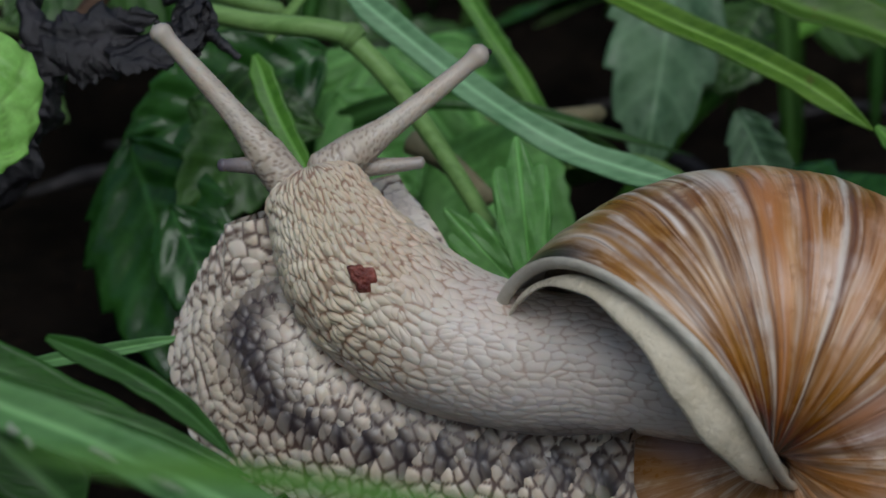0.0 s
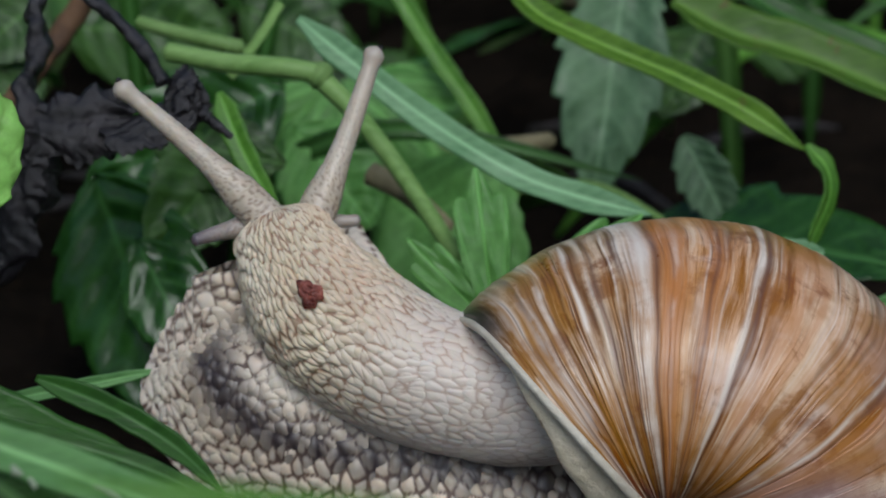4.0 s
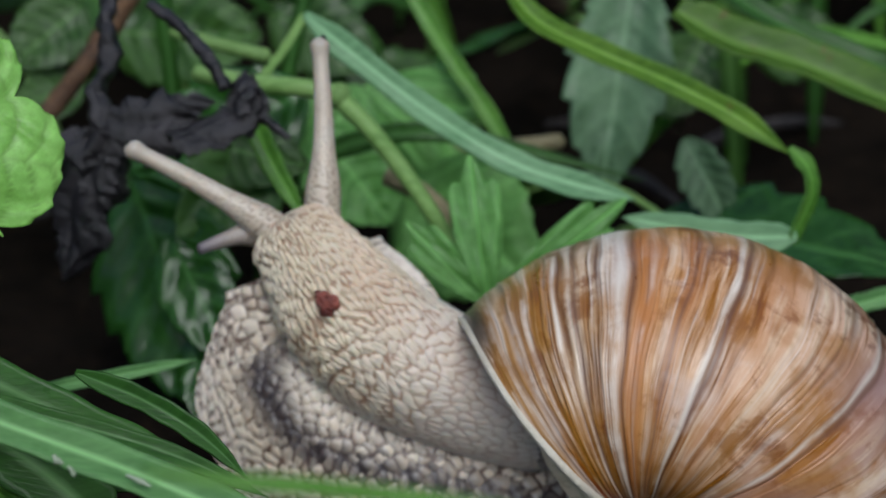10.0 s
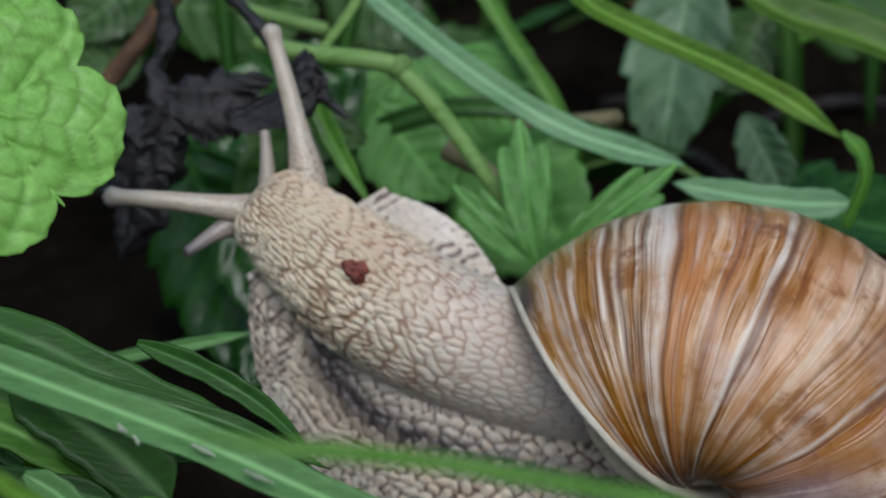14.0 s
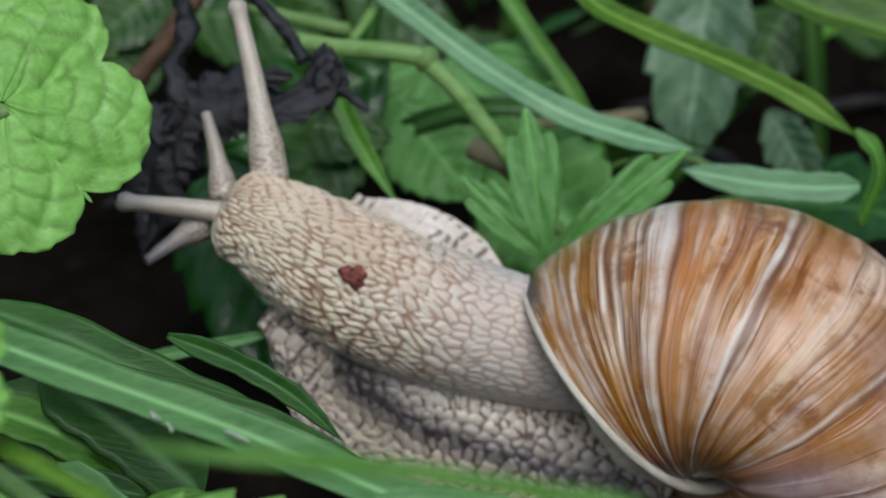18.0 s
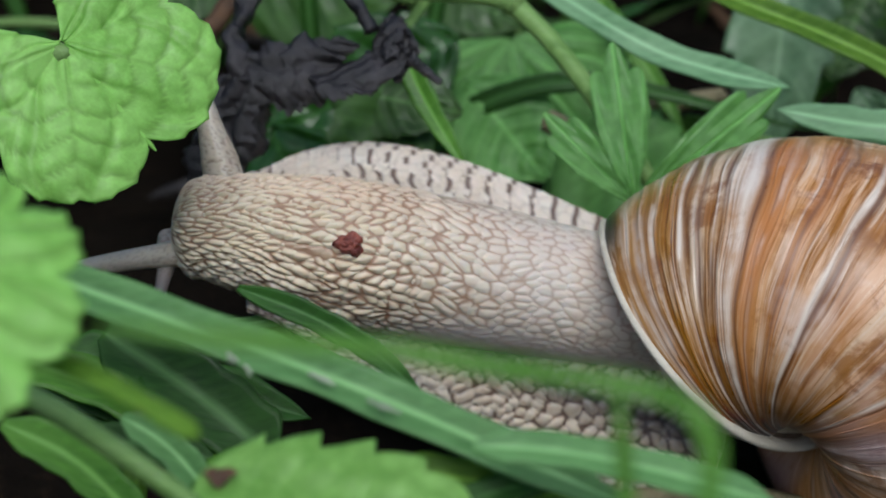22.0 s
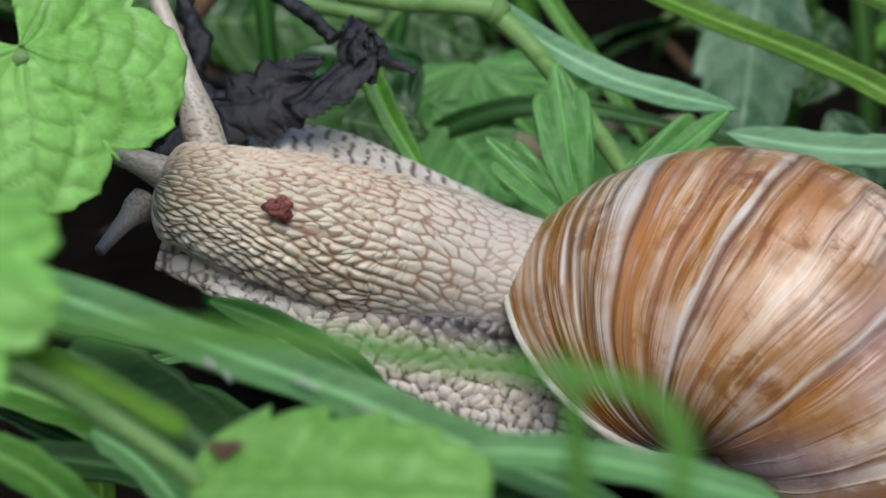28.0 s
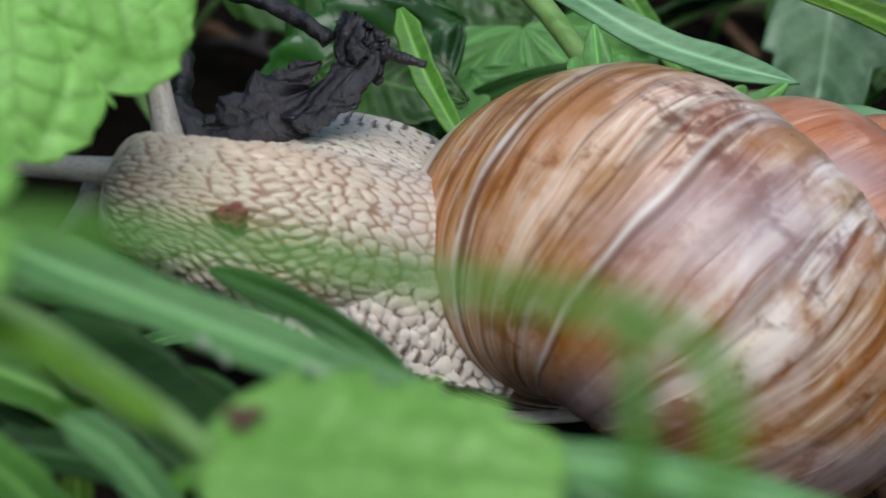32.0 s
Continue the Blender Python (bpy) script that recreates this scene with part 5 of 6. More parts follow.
    ok = (by > 0.0) | (np.abs(bx) > 0.09 + np.clip(-0.1 - by, 0, 0.1))
    ang, bx, by, hgt = ang[ok], bx[ok], by[ok], hgt[ok]
    n = len(bx)
    lean = rs.normal(0, 0.02, (n, 2))
    wx, wy = np.cos(ang * 7) * 0.0022, np.sin(ang * 7) * 0.0022
    zero = 0.004 * np.clip((by - 0.1 - 0.05) / 0.1, 0, 8)
    v = np.stack([np.stack([bx - wx, by - wy, zero], -1), np.stack([bx + wx, by + wy, zero], -1),
                  np.stack([bx + lean[:, 0] + wx * 0.8, by + lean[:, 1] + wy * 0.8, zero + hgt * 0.7], -1), np.stack([bx + lean[:, 0] - wx * 0.8, by + lean[:, 1] - wy * 0.8, zero + hgt * 0.7], -1),
                  np.stack([bx + lean[:, 0] * 2.2 + wx * 0.1, by + lean[:, 1] * 2.2 + wy * 0.1, zero + hgt], -1), np.stack([bx + lean[:, 0] * 2.2 - wx * 0.1, by + lean[:, 1] * 2.2 - wy * 0.1, zero + hgt], -1)], 1).reshape(-1, 3)
    b = np.arange(n)[:, None] * 6
    q = np.concatenate([b + [0, 1, 2, 3], b + [3, 2, 4, 5]])
    keep = raw_mesh("meadow_grass", v, q, {"vein": np.zeros(len(v))})
    tagged(part("meadow_grass", keep, M_BLADE), "meadow grass added all around, out of view, to block low skylight", "grass", kind="stuff")


build_undergrowth()



# ---------------------------------------------------------------- how the snail moves
def framed(p, x, side):
    """A pose at p: x ahead, y towards the given side, z the back."""
    x = unit(x)
    z = unit(np.cross(x, side))
    y = np.cross(z, x)
    return Matrix([[x[i], y[i], z[i], p[i]] for i in range(3)] + [[0, 0, 0, 1]])


def sideways(p, side, x):
    """A pose at p: y exactly towards the given side, x as near ahead as that allows."""
    y = unit(side)
    x = unit(x - np.dot(x, y) * y)
    z = np.cross(x, y)
    return Matrix([[x[i], y[i], z[i], p[i]] for i in range(3)] + [[0, 0, 0, 1]])


BODY = []
bpy.context.view_layer.update()
HOME = {k: o.matrix_world.copy() for k, o in PUSHED.items()}



def body(t, neck_line, far_edge, near_edge, stalks, scab_at):
    """The body's attitude at t: the neck's middle line from the head back, the foot's two margins from the front back,
    tip and root of the two eye stalks and the two feelers, and the scab."""
    BODY.append((t, neck_line, far_edge, near_edge, stalks, scab_at))


body(0, [(-0.0060, 0.0009, 0.0360), (-0.0041, -0.0014, 0.0315), (-0.0007, -0.0037, 0.0269), (0.0058, -0.0065, 0.0234), (0.0136, -0.0092, 0.0225), (0.0209, -0.0119, 0.0237), (0.0282, -0.0131, 0.0234)],
     [(0.0006, 0.0159, 0.0278), (0.0084, 0.0059, 0.0257), (0.0176, 0.0021, 0.0206), (0.0372, 0.0033, 0.0090)],
     [(-0.0114, -0.0023, 0.0318), (-0.0176, -0.0015, 0.0201), (-0.0147, -0.0068, 0.0118), (0.0175, -0.0143, 0.0065)],
     [(-0.0202, 0.0054, 0.0479), (-0.0103, 0.0015, 0.0370), (0.0098, 0.0089, 0.0448), (-0.0023, 0.0032, 0.0370), (-0.0142, -0.0003, 0.0368), (-0.0083, 0.0028, 0.0351), (0.0043, 0.0041, 0.0354), (-0.0040, 0.0034, 0.0351)], (-0.0008, -0.0096, 0.0306))
body(1, [(-0.0060, 0.0006, 0.0359), (-0.0042, -0.0016, 0.0318), (-0.0008, -0.0040, 0.0272), (0.0053, -0.0069, 0.0239), (0.0131, -0.0097, 0.0230), (0.0204, -0.0126, 0.0241), (0.0278, -0.0139, 0.0239)],
     [(0.0008, 0.0158, 0.0275), (0.0078, 0.0064, 0.0267), (0.0162, 0.0021, 0.0205), (0.0362, 0.0034, 0.0085)],
     [(-0.0116, -0.0022, 0.0320), (-0.0184, -0.0014, 0.0202), (-0.0155, -0.0063, 0.0128), (0.0170, -0.0148, 0.0064)],
     [(-0.0204, 0.0049, 0.0469), (-0.0104, 0.0016, 0.0371), (0.0068, 0.0091, 0.0452), (-0.0017, 0.0031, 0.0367), (-0.0139, -0.0003, 0.0367), (-0.0085, 0.0027, 0.0349), (0.0032, 0.0043, 0.0358), (-0.0042, 0.0033, 0.0350)], (-0.0017, -0.0094, 0.0310))
body(3, [(-0.0071, 0.0014, 0.0363), (-0.0053, -0.0009, 0.0319), (-0.0019, -0.0033, 0.0275), (0.0043, -0.0064, 0.0239), (0.0114, -0.0093, 0.0230), (0.0179, -0.0116, 0.0234), (0.0249, -0.0132, 0.0229)],
     [(-0.0007, 0.0152, 0.0263), (0.0076, 0.0070, 0.0280), (0.0157, 0.0027, 0.0217), (0.0330, 0.0051, 0.0101)],
     [(-0.0119, -0.0019, 0.0325), (-0.0190, -0.0023, 0.0184), (-0.0146, -0.0061, 0.0133), (0.0152, -0.0144, 0.0088)],
     [(-0.0228, 0.0050, 0.0472), (-0.0107, 0.0016, 0.0371), (0.0024, 0.0110, 0.0491), (-0.0030, 0.0034, 0.0374), (-0.0149, -0.0014, 0.0345), (-0.0087, 0.0026, 0.0346), (0.0011, 0.0038, 0.0349), (-0.0051, 0.0034, 0.0352)], (-0.0038, -0.0088, 0.0322))
body(6, [(-0.0041, -0.0007, 0.0327), (-0.0024, -0.0028, 0.0285), (0.0009, -0.0051, 0.0240), (0.0076, -0.0071, 0.0201), (0.0192, -0.0091, 0.0172), (0.0246, -0.0113, 0.0229), (0.0288, -0.0113, 0.0255)],
     [(0.0024, 0.0131, 0.0223), (0.0135, 0.0048, 0.0236), (0.0175, 0.0013, 0.0190), (0.0301, 0.0022, 0.0031)],
     [(-0.0092, -0.0034, 0.0294), (-0.0157, -0.0031, 0.0169), (-0.0132, -0.0078, 0.0099), (0.0143, -0.0178, 0.0034)],
     [(-0.0163, 0.0028, 0.0428), (-0.0079, -0.0001, 0.0339), (0.0047, 0.0091, 0.0452), (0.0000, 0.0018, 0.0342), (-0.0117, -0.0026, 0.0321), (-0.0058, 0.0008, 0.0312), (0.0025, 0.0019, 0.0310), (-0.0026, 0.0014, 0.0312)], (-0.0010, -0.0095, 0.0308))
body(8, [(-0.0065, -0.0009, 0.0323), (-0.0034, -0.0030, 0.0281), (0.0000, -0.0052, 0.0238), (0.0071, -0.0075, 0.0193), (0.0187, -0.0086, 0.0166), (0.0240, -0.0098, 0.0225), (0.0283, -0.0097, 0.0252)],
     [(0.0011, 0.0125, 0.0211), (0.0130, 0.0050, 0.0240), (0.0171, 0.0012, 0.0188), (0.0305, 0.0015, 0.0016)],
     [(-0.0108, -0.0053, 0.0258), (-0.0150, -0.0035, 0.0160), (-0.0123, -0.0088, 0.0078), (0.0146, -0.0186, 0.0019)],
     [(-0.0222, 0.0004, 0.0381), (-0.0098, -0.0006, 0.0328), (-0.0031, 0.0104, 0.0478), (-0.0029, 0.0023, 0.0351), (-0.0150, -0.0039, 0.0297), (-0.0083, 0.0005, 0.0306), (0.0002, 0.0023, 0.0320), (-0.0050, 0.0013, 0.0311)], (-0.0015, -0.0098, 0.0302))
body(10, [(-0.0077, 0.0006, 0.0352), (-0.0045, -0.0017, 0.0307), (-0.0006, -0.0041, 0.0259), (0.0057, -0.0062, 0.0218), (0.0177, -0.0074, 0.0177), (0.0235, -0.0083, 0.0222), (0.0278, -0.0079, 0.0248)],
     [(0.0001, 0.0142, 0.0244), (0.0122, 0.0055, 0.0250), (0.0163, 0.0020, 0.0203), (0.0277, 0.0030, 0.0055)],
     [(-0.0124, -0.0037, 0.0289), (-0.0161, -0.0030, 0.0171), (-0.0129, -0.0078, 0.0099), (0.0119, -0.0171, 0.0040)],
     [(-0.0235, 0.0025, 0.0423), (-0.0113, 0.0006, 0.0352), (-0.0044, 0.0116, 0.0502), (-0.0042, 0.0034, 0.0373), (-0.0163, -0.0022, 0.0330), (-0.0096, 0.0019, 0.0334), (-0.0024, 0.0034, 0.0341), (-0.0061, 0.0027, 0.0338)], (-0.0032, -0.0094, 0.0310))
body(12, [(-0.0106, 0.0008, 0.0356), (-0.0066, -0.0015, 0.0310), (-0.0020, -0.0040, 0.0262), (0.0048, -0.0062, 0.0219), (0.0173, -0.0069, 0.0175), (0.0235, -0.0074, 0.0220), (0.0278, -0.0073, 0.0246)],
     [(-0.0014, 0.0147, 0.0254), (0.0125, 0.0052, 0.0244), (0.0160, 0.0016, 0.0196), (0.0280, 0.0027, 0.0054)],
     [(-0.0150, -0.0043, 0.0277), (-0.0159, -0.0028, 0.0175), (-0.0121, -0.0087, 0.0082), (0.0127, -0.0175, 0.0026)],
     [(-0.0279, 0.0014, 0.0401), (-0.0137, 0.0008, 0.0356), (-0.0103, 0.0120, 0.0509), (-0.0084, 0.0041, 0.0388), (-0.0192, -0.0021, 0.0331), (-0.0126, 0.0021, 0.0338), (-0.0090, 0.0055, 0.0381), (-0.0093, 0.0034, 0.0351)], (-0.0041, -0.0090, 0.0318))
body(13, [(-0.0141, 0.0011, 0.0362), (-0.0093, -0.0015, 0.0311), (-0.0045, -0.0038, 0.0265), (0.0024, -0.0060, 0.0222), (0.0163, -0.0068, 0.0174), (0.0235, -0.0070, 0.0219), (0.0278, -0.0070, 0.0245)],
     [(-0.0039, 0.0154, 0.0269), (0.0106, 0.0062, 0.0263), (0.0141, 0.0026, 0.0215), (0.0261, 0.0032, 0.0056)],
     [(-0.0157, -0.0036, 0.0291), (-0.0166, -0.0024, 0.0183), (-0.0105, -0.0088, 0.0080), (0.0131, -0.0182, 0.0022)],
     [(-0.0298, 0.0005, 0.0383), (-0.0164, 0.0005, 0.0349), (-0.0132, 0.0119, 0.0508), (-0.0105, 0.0040, 0.0386), (-0.0216, -0.0029, 0.0316), (-0.0155, 0.0022, 0.0339), (-0.0126, 0.0061, 0.0394), (-0.0129, 0.0038, 0.0359)], (-0.0054, -0.0089, 0.0319))
body(15.5, [(-0.0180, -0.0007, 0.0327), (-0.0124, -0.0022, 0.0295), (-0.0062, -0.0037, 0.0263), (0.0006, -0.0050, 0.0233), (0.0154, -0.0052, 0.0182), (0.0237, -0.0057, 0.0217), (0.0280, -0.0061, 0.0243)],
     [(-0.0101, 0.0143, 0.0284), (0.0026, 0.0066, 0.0285), (0.0120, 0.0052, 0.0255), (0.0270, 0.0057, 0.0082)],
     [(-0.0170, -0.0081, 0.0242), (-0.0160, -0.0053, 0.0139), (-0.0073, -0.0093, 0.0058), (0.0145, -0.0148, -0.0003)],
     [(-0.0336, -0.0027, 0.0321), (-0.0191, -0.0013, 0.0314), (-0.0179, 0.0093, 0.0457), (-0.0145, 0.0030, 0.0365), (-0.0255, -0.0041, 0.0294), (-0.0196, 0.0005, 0.0305), (-0.0196, 0.0060, 0.0391), (-0.0181, 0.0024, 0.0331)], (-0.0066, -0.0097, 0.0304))
body(17.5, [(-0.0206, -0.0004, 0.0331), (-0.0145, -0.0019, 0.0297), (-0.0078, -0.0033, 0.0257), (-0.0005, -0.0040, 0.0221), (0.0145, -0.0029, 0.0174), (0.0233, -0.0033, 0.0213), (0.0276, -0.0040, 0.0239)],
     [(-0.0098, 0.0150, 0.0276), (0.0012, 0.0079, 0.0278), (0.0106, 0.0067, 0.0241), (0.0256, 0.0076, 0.0069)],
     [(-0.0172, -0.0081, 0.0220), (-0.0151, -0.0049, 0.0114), (-0.0082, -0.0078, 0.0043), (0.0126, -0.0130, -0.0020)],
     [(-0.0333, -0.0016, 0.0341), (-0.0207, -0.0012, 0.0316), (-0.0195, 0.0111, 0.0493), (-0.0171, 0.0032, 0.0370), (-0.0288, -0.0042, 0.0291), (-0.0223, 0.0007, 0.0310), (-0.0224, 0.0068, 0.0407), (-0.0208, 0.0027, 0.0338)], (-0.0082, -0.0098, 0.0302))
body(19, [(-0.0263, 0.0006, 0.0351), (-0.0202, -0.0005, 0.0323), (-0.0125, -0.0017, 0.0277), (-0.0047, -0.0019, 0.0237), (0.0140, -0.0009, 0.0176), (0.0232, -0.0015, 0.0210), (0.0275, -0.0026, 0.0235)],
     [(-0.0145, 0.0161, 0.0281), (-0.0023, 0.0113, 0.0273), (0.0082, 0.0086, 0.0244), (0.0234, 0.0093, 0.0091)],
     [(-0.0253, -0.0049, 0.0265), (-0.0188, -0.0044, 0.0144), (-0.0111, -0.0051, 0.0064), (0.0072, -0.0092, -0.0011)],
     [(-0.0329, -0.0010, 0.0353), (-0.0258, -0.0001, 0.0339), (-0.0273, 0.0129, 0.0527), (-0.0227, 0.0042, 0.0389), (-0.0329, -0.0038, 0.0298), (-0.0274, 0.0018, 0.0331), (-0.0291, 0.0068, 0.0408), (-0.0268, 0.0037, 0.0357)], (-0.0113, -0.0092, 0.0313))
body(21, [(-0.0314, -0.0009, 0.0323), (-0.0253, -0.0014, 0.0302), (-0.0156, -0.0014, 0.0268), (-0.0065, -0.0005, 0.0232), (0.0139, 0.0017, 0.0174), (0.0234, 0.0007, 0.0205), (0.0275, -0.0007, 0.0230)],
     [(-0.0235, 0.0175, 0.0288), (-0.0153, 0.0181, 0.0275), (-0.0005, 0.0159, 0.0240), (0.0171, 0.0155, 0.0142)],
     [(-0.0255, -0.0061, 0.0220), (-0.0193, -0.0061, 0.0180), (-0.0070, -0.0061, 0.0105), (0.0095, -0.0065, 0.0011)],
     [(-0.0466, -0.0042, 0.0291), (-0.0312, -0.0021, 0.0299), (-0.0340, 0.0107, 0.0485), (-0.0285, 0.0025, 0.0355), (-0.0350, -0.0064, 0.0247), (-0.0325, 0.0000, 0.0296), (-0.0313, 0.0019, 0.0311), (-0.0304, 0.0013, 0.0310)], (-0.0153, -0.0093, 0.0311))
body(22, [(-0.0334, -0.0026, 0.0289), (-0.0271, -0.0025, 0.0280), (-0.0171, -0.0020, 0.0256), (-0.0075, -0.0006, 0.0228), (0.0146, 0.0021, 0.0171), (0.0232, 0.0017, 0.0203), (0.0271, 0.0000, 0.0230)],
     [(-0.0291, 0.0170, 0.0278), (-0.0181, 0.0176, 0.0287), (-0.0020, 0.0122, 0.0272), (0.0183, 0.0136, 0.0163)],
     [(-0.0270, -0.0066, 0.0211), (-0.0172, -0.0059, 0.0159), (-0.0049, -0.0035, 0.0051), (0.0117, -0.0052, -0.0023)],
     [(-0.0455, -0.0062, 0.0252), (-0.0312, -0.0039, 0.0263), (-0.0343, 0.0093, 0.0457), (-0.0296, 0.0013, 0.0333), (-0.0347, -0.0072, 0.0233), (-0.0339, -0.0017, 0.0263), (-0.0333, 0.0001, 0.0277), (-0.0324, -0.0004, 0.0276)], (-0.0162, -0.0098, 0.0302))
body(23, [(-0.0342, -0.0024, 0.0293), (-0.0277, -0.0024, 0.0282), (-0.0179, -0.0018, 0.0260), (-0.0080, -0.0004, 0.0233), (0.0148, 0.0029, 0.0174), (0.0230, 0.0027, 0.0201), (0.0267, 0.0007, 0.0229)],
     [(-0.0287, 0.0170, 0.0277), (-0.0156, 0.0176, 0.0288), (-0.0015, 0.0131, 0.0271), (0.0187, 0.0147, 0.0172)],
     [(-0.0265, -0.0067, 0.0208), (-0.0152, -0.0059, 0.0157), (-0.0041, -0.0039, 0.0061), (0.0123, -0.0050, -0.0006)],
     [(-0.0427, -0.0038, 0.0298), (-0.0323, -0.0035, 0.0272), (-0.0351, 0.0093, 0.0457), (-0.0305, 0.0015, 0.0336), (-0.0351, -0.0072, 0.0232), (-0.0345, -0.0014, 0.0269), (-0.0341, 0.0003, 0.0280), (-0.0332, -0.0003, 0.0280)], (-0.0172, -0.0099, 0.0299))
body(24, [(-0.0334, -0.0021, 0.0299), (-0.0269, -0.0023, 0.0284), (-0.0187, -0.0017, 0.0262), (-0.0062, -0.0003, 0.0236), (0.0142, 0.0036, 0.0175), (0.0229, 0.0036, 0.0199), (0.0264, 0.0015, 0.0228)],
     [(-0.0272, 0.0169, 0.0275), (-0.0148, 0.0181, 0.0285), (-0.0034, 0.0154, 0.0259), (0.0195, 0.0149, 0.0175)],
     [(-0.0242, -0.0062, 0.0219), (-0.0145, -0.0061, 0.0167), (-0.0034, -0.0055, 0.0087), (0.0130, -0.0049, -0.0003)],
     [(-0.0459, 0.0007, 0.0387), (-0.0339, -0.0017, 0.0306), (-0.0348, 0.0102, 0.0473), (-0.0297, 0.0023, 0.0352), (-0.0385, -0.0061, 0.0253), (-0.0341, -0.0007, 0.0282), (-0.0333, 0.0007, 0.0287), (-0.0324, 0.0001, 0.0287)], (-0.0180, -0.0094, 0.0309))
body(25, [(-0.0339, -0.0014, 0.0312), (-0.0283, -0.0016, 0.0298), (-0.0201, -0.0012, 0.0272), (-0.0081, -0.0001, 0.0240), (0.0135, 0.0041, 0.0173), (0.0228, 0.0046, 0.0197), (0.0260, 0.0022, 0.0228)],
     [(-0.0258, 0.0173, 0.0284), (-0.0185, 0.0189, 0.0287), (-0.0071, 0.0153, 0.0262), (0.0124, 0.0156, 0.0171)],
     [(-0.0355, -0.0042, 0.0257), (-0.0249, -0.0053, 0.0197), (-0.0094, -0.0053, 0.0087), (0.0073, -0.0054, 0.0004)],
     [(-0.0466, 0.0009, 0.0391), (-0.0352, -0.0005, 0.0331), (-0.0351, 0.0107, 0.0485), (-0.0305, 0.0026, 0.0357), (-0.0395, -0.0051, 0.0273), (-0.0350, 0.0001, 0.0298), (-0.0339, 0.0013, 0.0300), (-0.0330, 0.0008, 0.0300)], (-0.0192, -0.0089, 0.0319))
body(26, [(-0.0352, -0.0009, 0.0322), (-0.0295, -0.0011, 0.0307), (-0.0219, -0.0008, 0.0280), (-0.0100, 0.0004, 0.0248), (0.0126, 0.0048, 0.0175), (0.0228, 0.0056, 0.0196), (0.0257, 0.0029, 0.0227)],
     [(-0.0328, 0.0174, 0.0285), (-0.0227, 0.0195, 0.0293), (-0.0101, 0.0175, 0.0267), (0.0099, 0.0179, 0.0174)],
     [(-0.0363, -0.0038, 0.0265), (-0.0257, -0.0048, 0.0214), (-0.0115, -0.0054, 0.0123), (0.0054, -0.0055, 0.0044)],
     [(-0.0482, 0.0014, 0.0401), (-0.0354, -0.0001, 0.0339), (-0.0363, 0.0110, 0.0489), (-0.0311, 0.0029, 0.0365), (-0.0410, -0.0047, 0.0282), (-0.0363, 0.0007, 0.0309), (-0.0351, 0.0019, 0.0311), (-0.0343, 0.0013, 0.0310)], (-0.0211, -0.0087, 0.0324))
body(28.5, [(-0.0308, 0.0000, 0.0340), (-0.0263, -0.0002, 0.0325), (-0.0199, 0.0003, 0.0301), (-0.0113, 0.0026, 0.0263), (0.0109, 0.0092, 0.0172), (0.0209, 0.0097, 0.0195), (0.0231, 0.0065, 0.0228)],
     [(-0.0263, 0.0189, 0.0295), (-0.0165, 0.0209, 0.0333), (-0.0065, 0.0185, 0.0311), (0.0084, 0.0208, 0.0223)],
     [(-0.0318, -0.0039, 0.0264), (-0.0229, -0.0046, 0.0217), (-0.0067, -0.0055, 0.0119), (0.0041, -0.0053, 0.0082)],
     [(-0.0435, 0.0012, 0.0397), (-0.0313, 0.0005, 0.0349), (-0.0315, 0.0117, 0.0504), (-0.0270, 0.0039, 0.0384), (-0.0360, -0.0041, 0.0292), (-0.0319, 0.0014, 0.0323), (-0.0306, 0.0028, 0.0329), (-0.0299, 0.0022, 0.0329)], (-0.0195, -0.0075, 0.0347))
body(29, [(-0.0317, -0.0001, 0.0339), (-0.0273, -0.0000, 0.0329), (-0.0202, 0.0003, 0.0301), (-0.0118, 0.0028, 0.0267), (0.0087, 0.0100, 0.0186), (0.0183, 0.0107, 0.0217), (0.0204, 0.0073, 0.0250)],
     [(-0.0256, 0.0190, 0.0297), (-0.0154, 0.0208, 0.0339), (-0.0066, 0.0194, 0.0313), (0.0065, 0.0206, 0.0220)],
     [(-0.0318, -0.0035, 0.0271), (-0.0236, -0.0043, 0.0215), (-0.0101, -0.0054, 0.0138), (0.0016, -0.0049, 0.0090)],
     [(-0.0449, -0.0008, 0.0358), (-0.0327, -0.0001, 0.0339), (-0.0306, 0.0107, 0.0484), (-0.0285, 0.0040, 0.0385), (-0.0363, -0.0037, 0.0300), (-0.0325, 0.0012, 0.0320), (-0.0316, 0.0028, 0.0328), (-0.0308, 0.0022, 0.0328)], (-0.0199, -0.0074, 0.0350))
body(30, [(-0.0327, -0.0001, 0.0339), (-0.0284, 0.0000, 0.0330), (-0.0228, 0.0006, 0.0309), (-0.0147, 0.0034, 0.0279), (0.0043, 0.0117, 0.0220), (0.0133, 0.0127, 0.0258), (0.0150, 0.0092, 0.0291)],
     [(-0.0274, 0.0192, 0.0301), (-0.0197, 0.0215, 0.0347), (-0.0090, 0.0190, 0.0336), (0.0032, 0.0213, 0.0233)],
     [(-0.0319, -0.0039, 0.0263), (-0.0243, -0.0046, 0.0216), (-0.0074, -0.0043, 0.0128), (-0.0000, -0.0031, 0.0124)],
     [(-0.0452, -0.0005, 0.0364), (-0.0320, 0.0005, 0.0350), (-0.0332, 0.0108, 0.0485), (-0.0287, 0.0036, 0.0378), (-0.0372, -0.0037, 0.0301), (-0.0334, 0.0013, 0.0321), (-0.0326, 0.0028, 0.0328), (-0.0318, 0.0022, 0.0328)], (-0.0218, -0.0072, 0.0352))
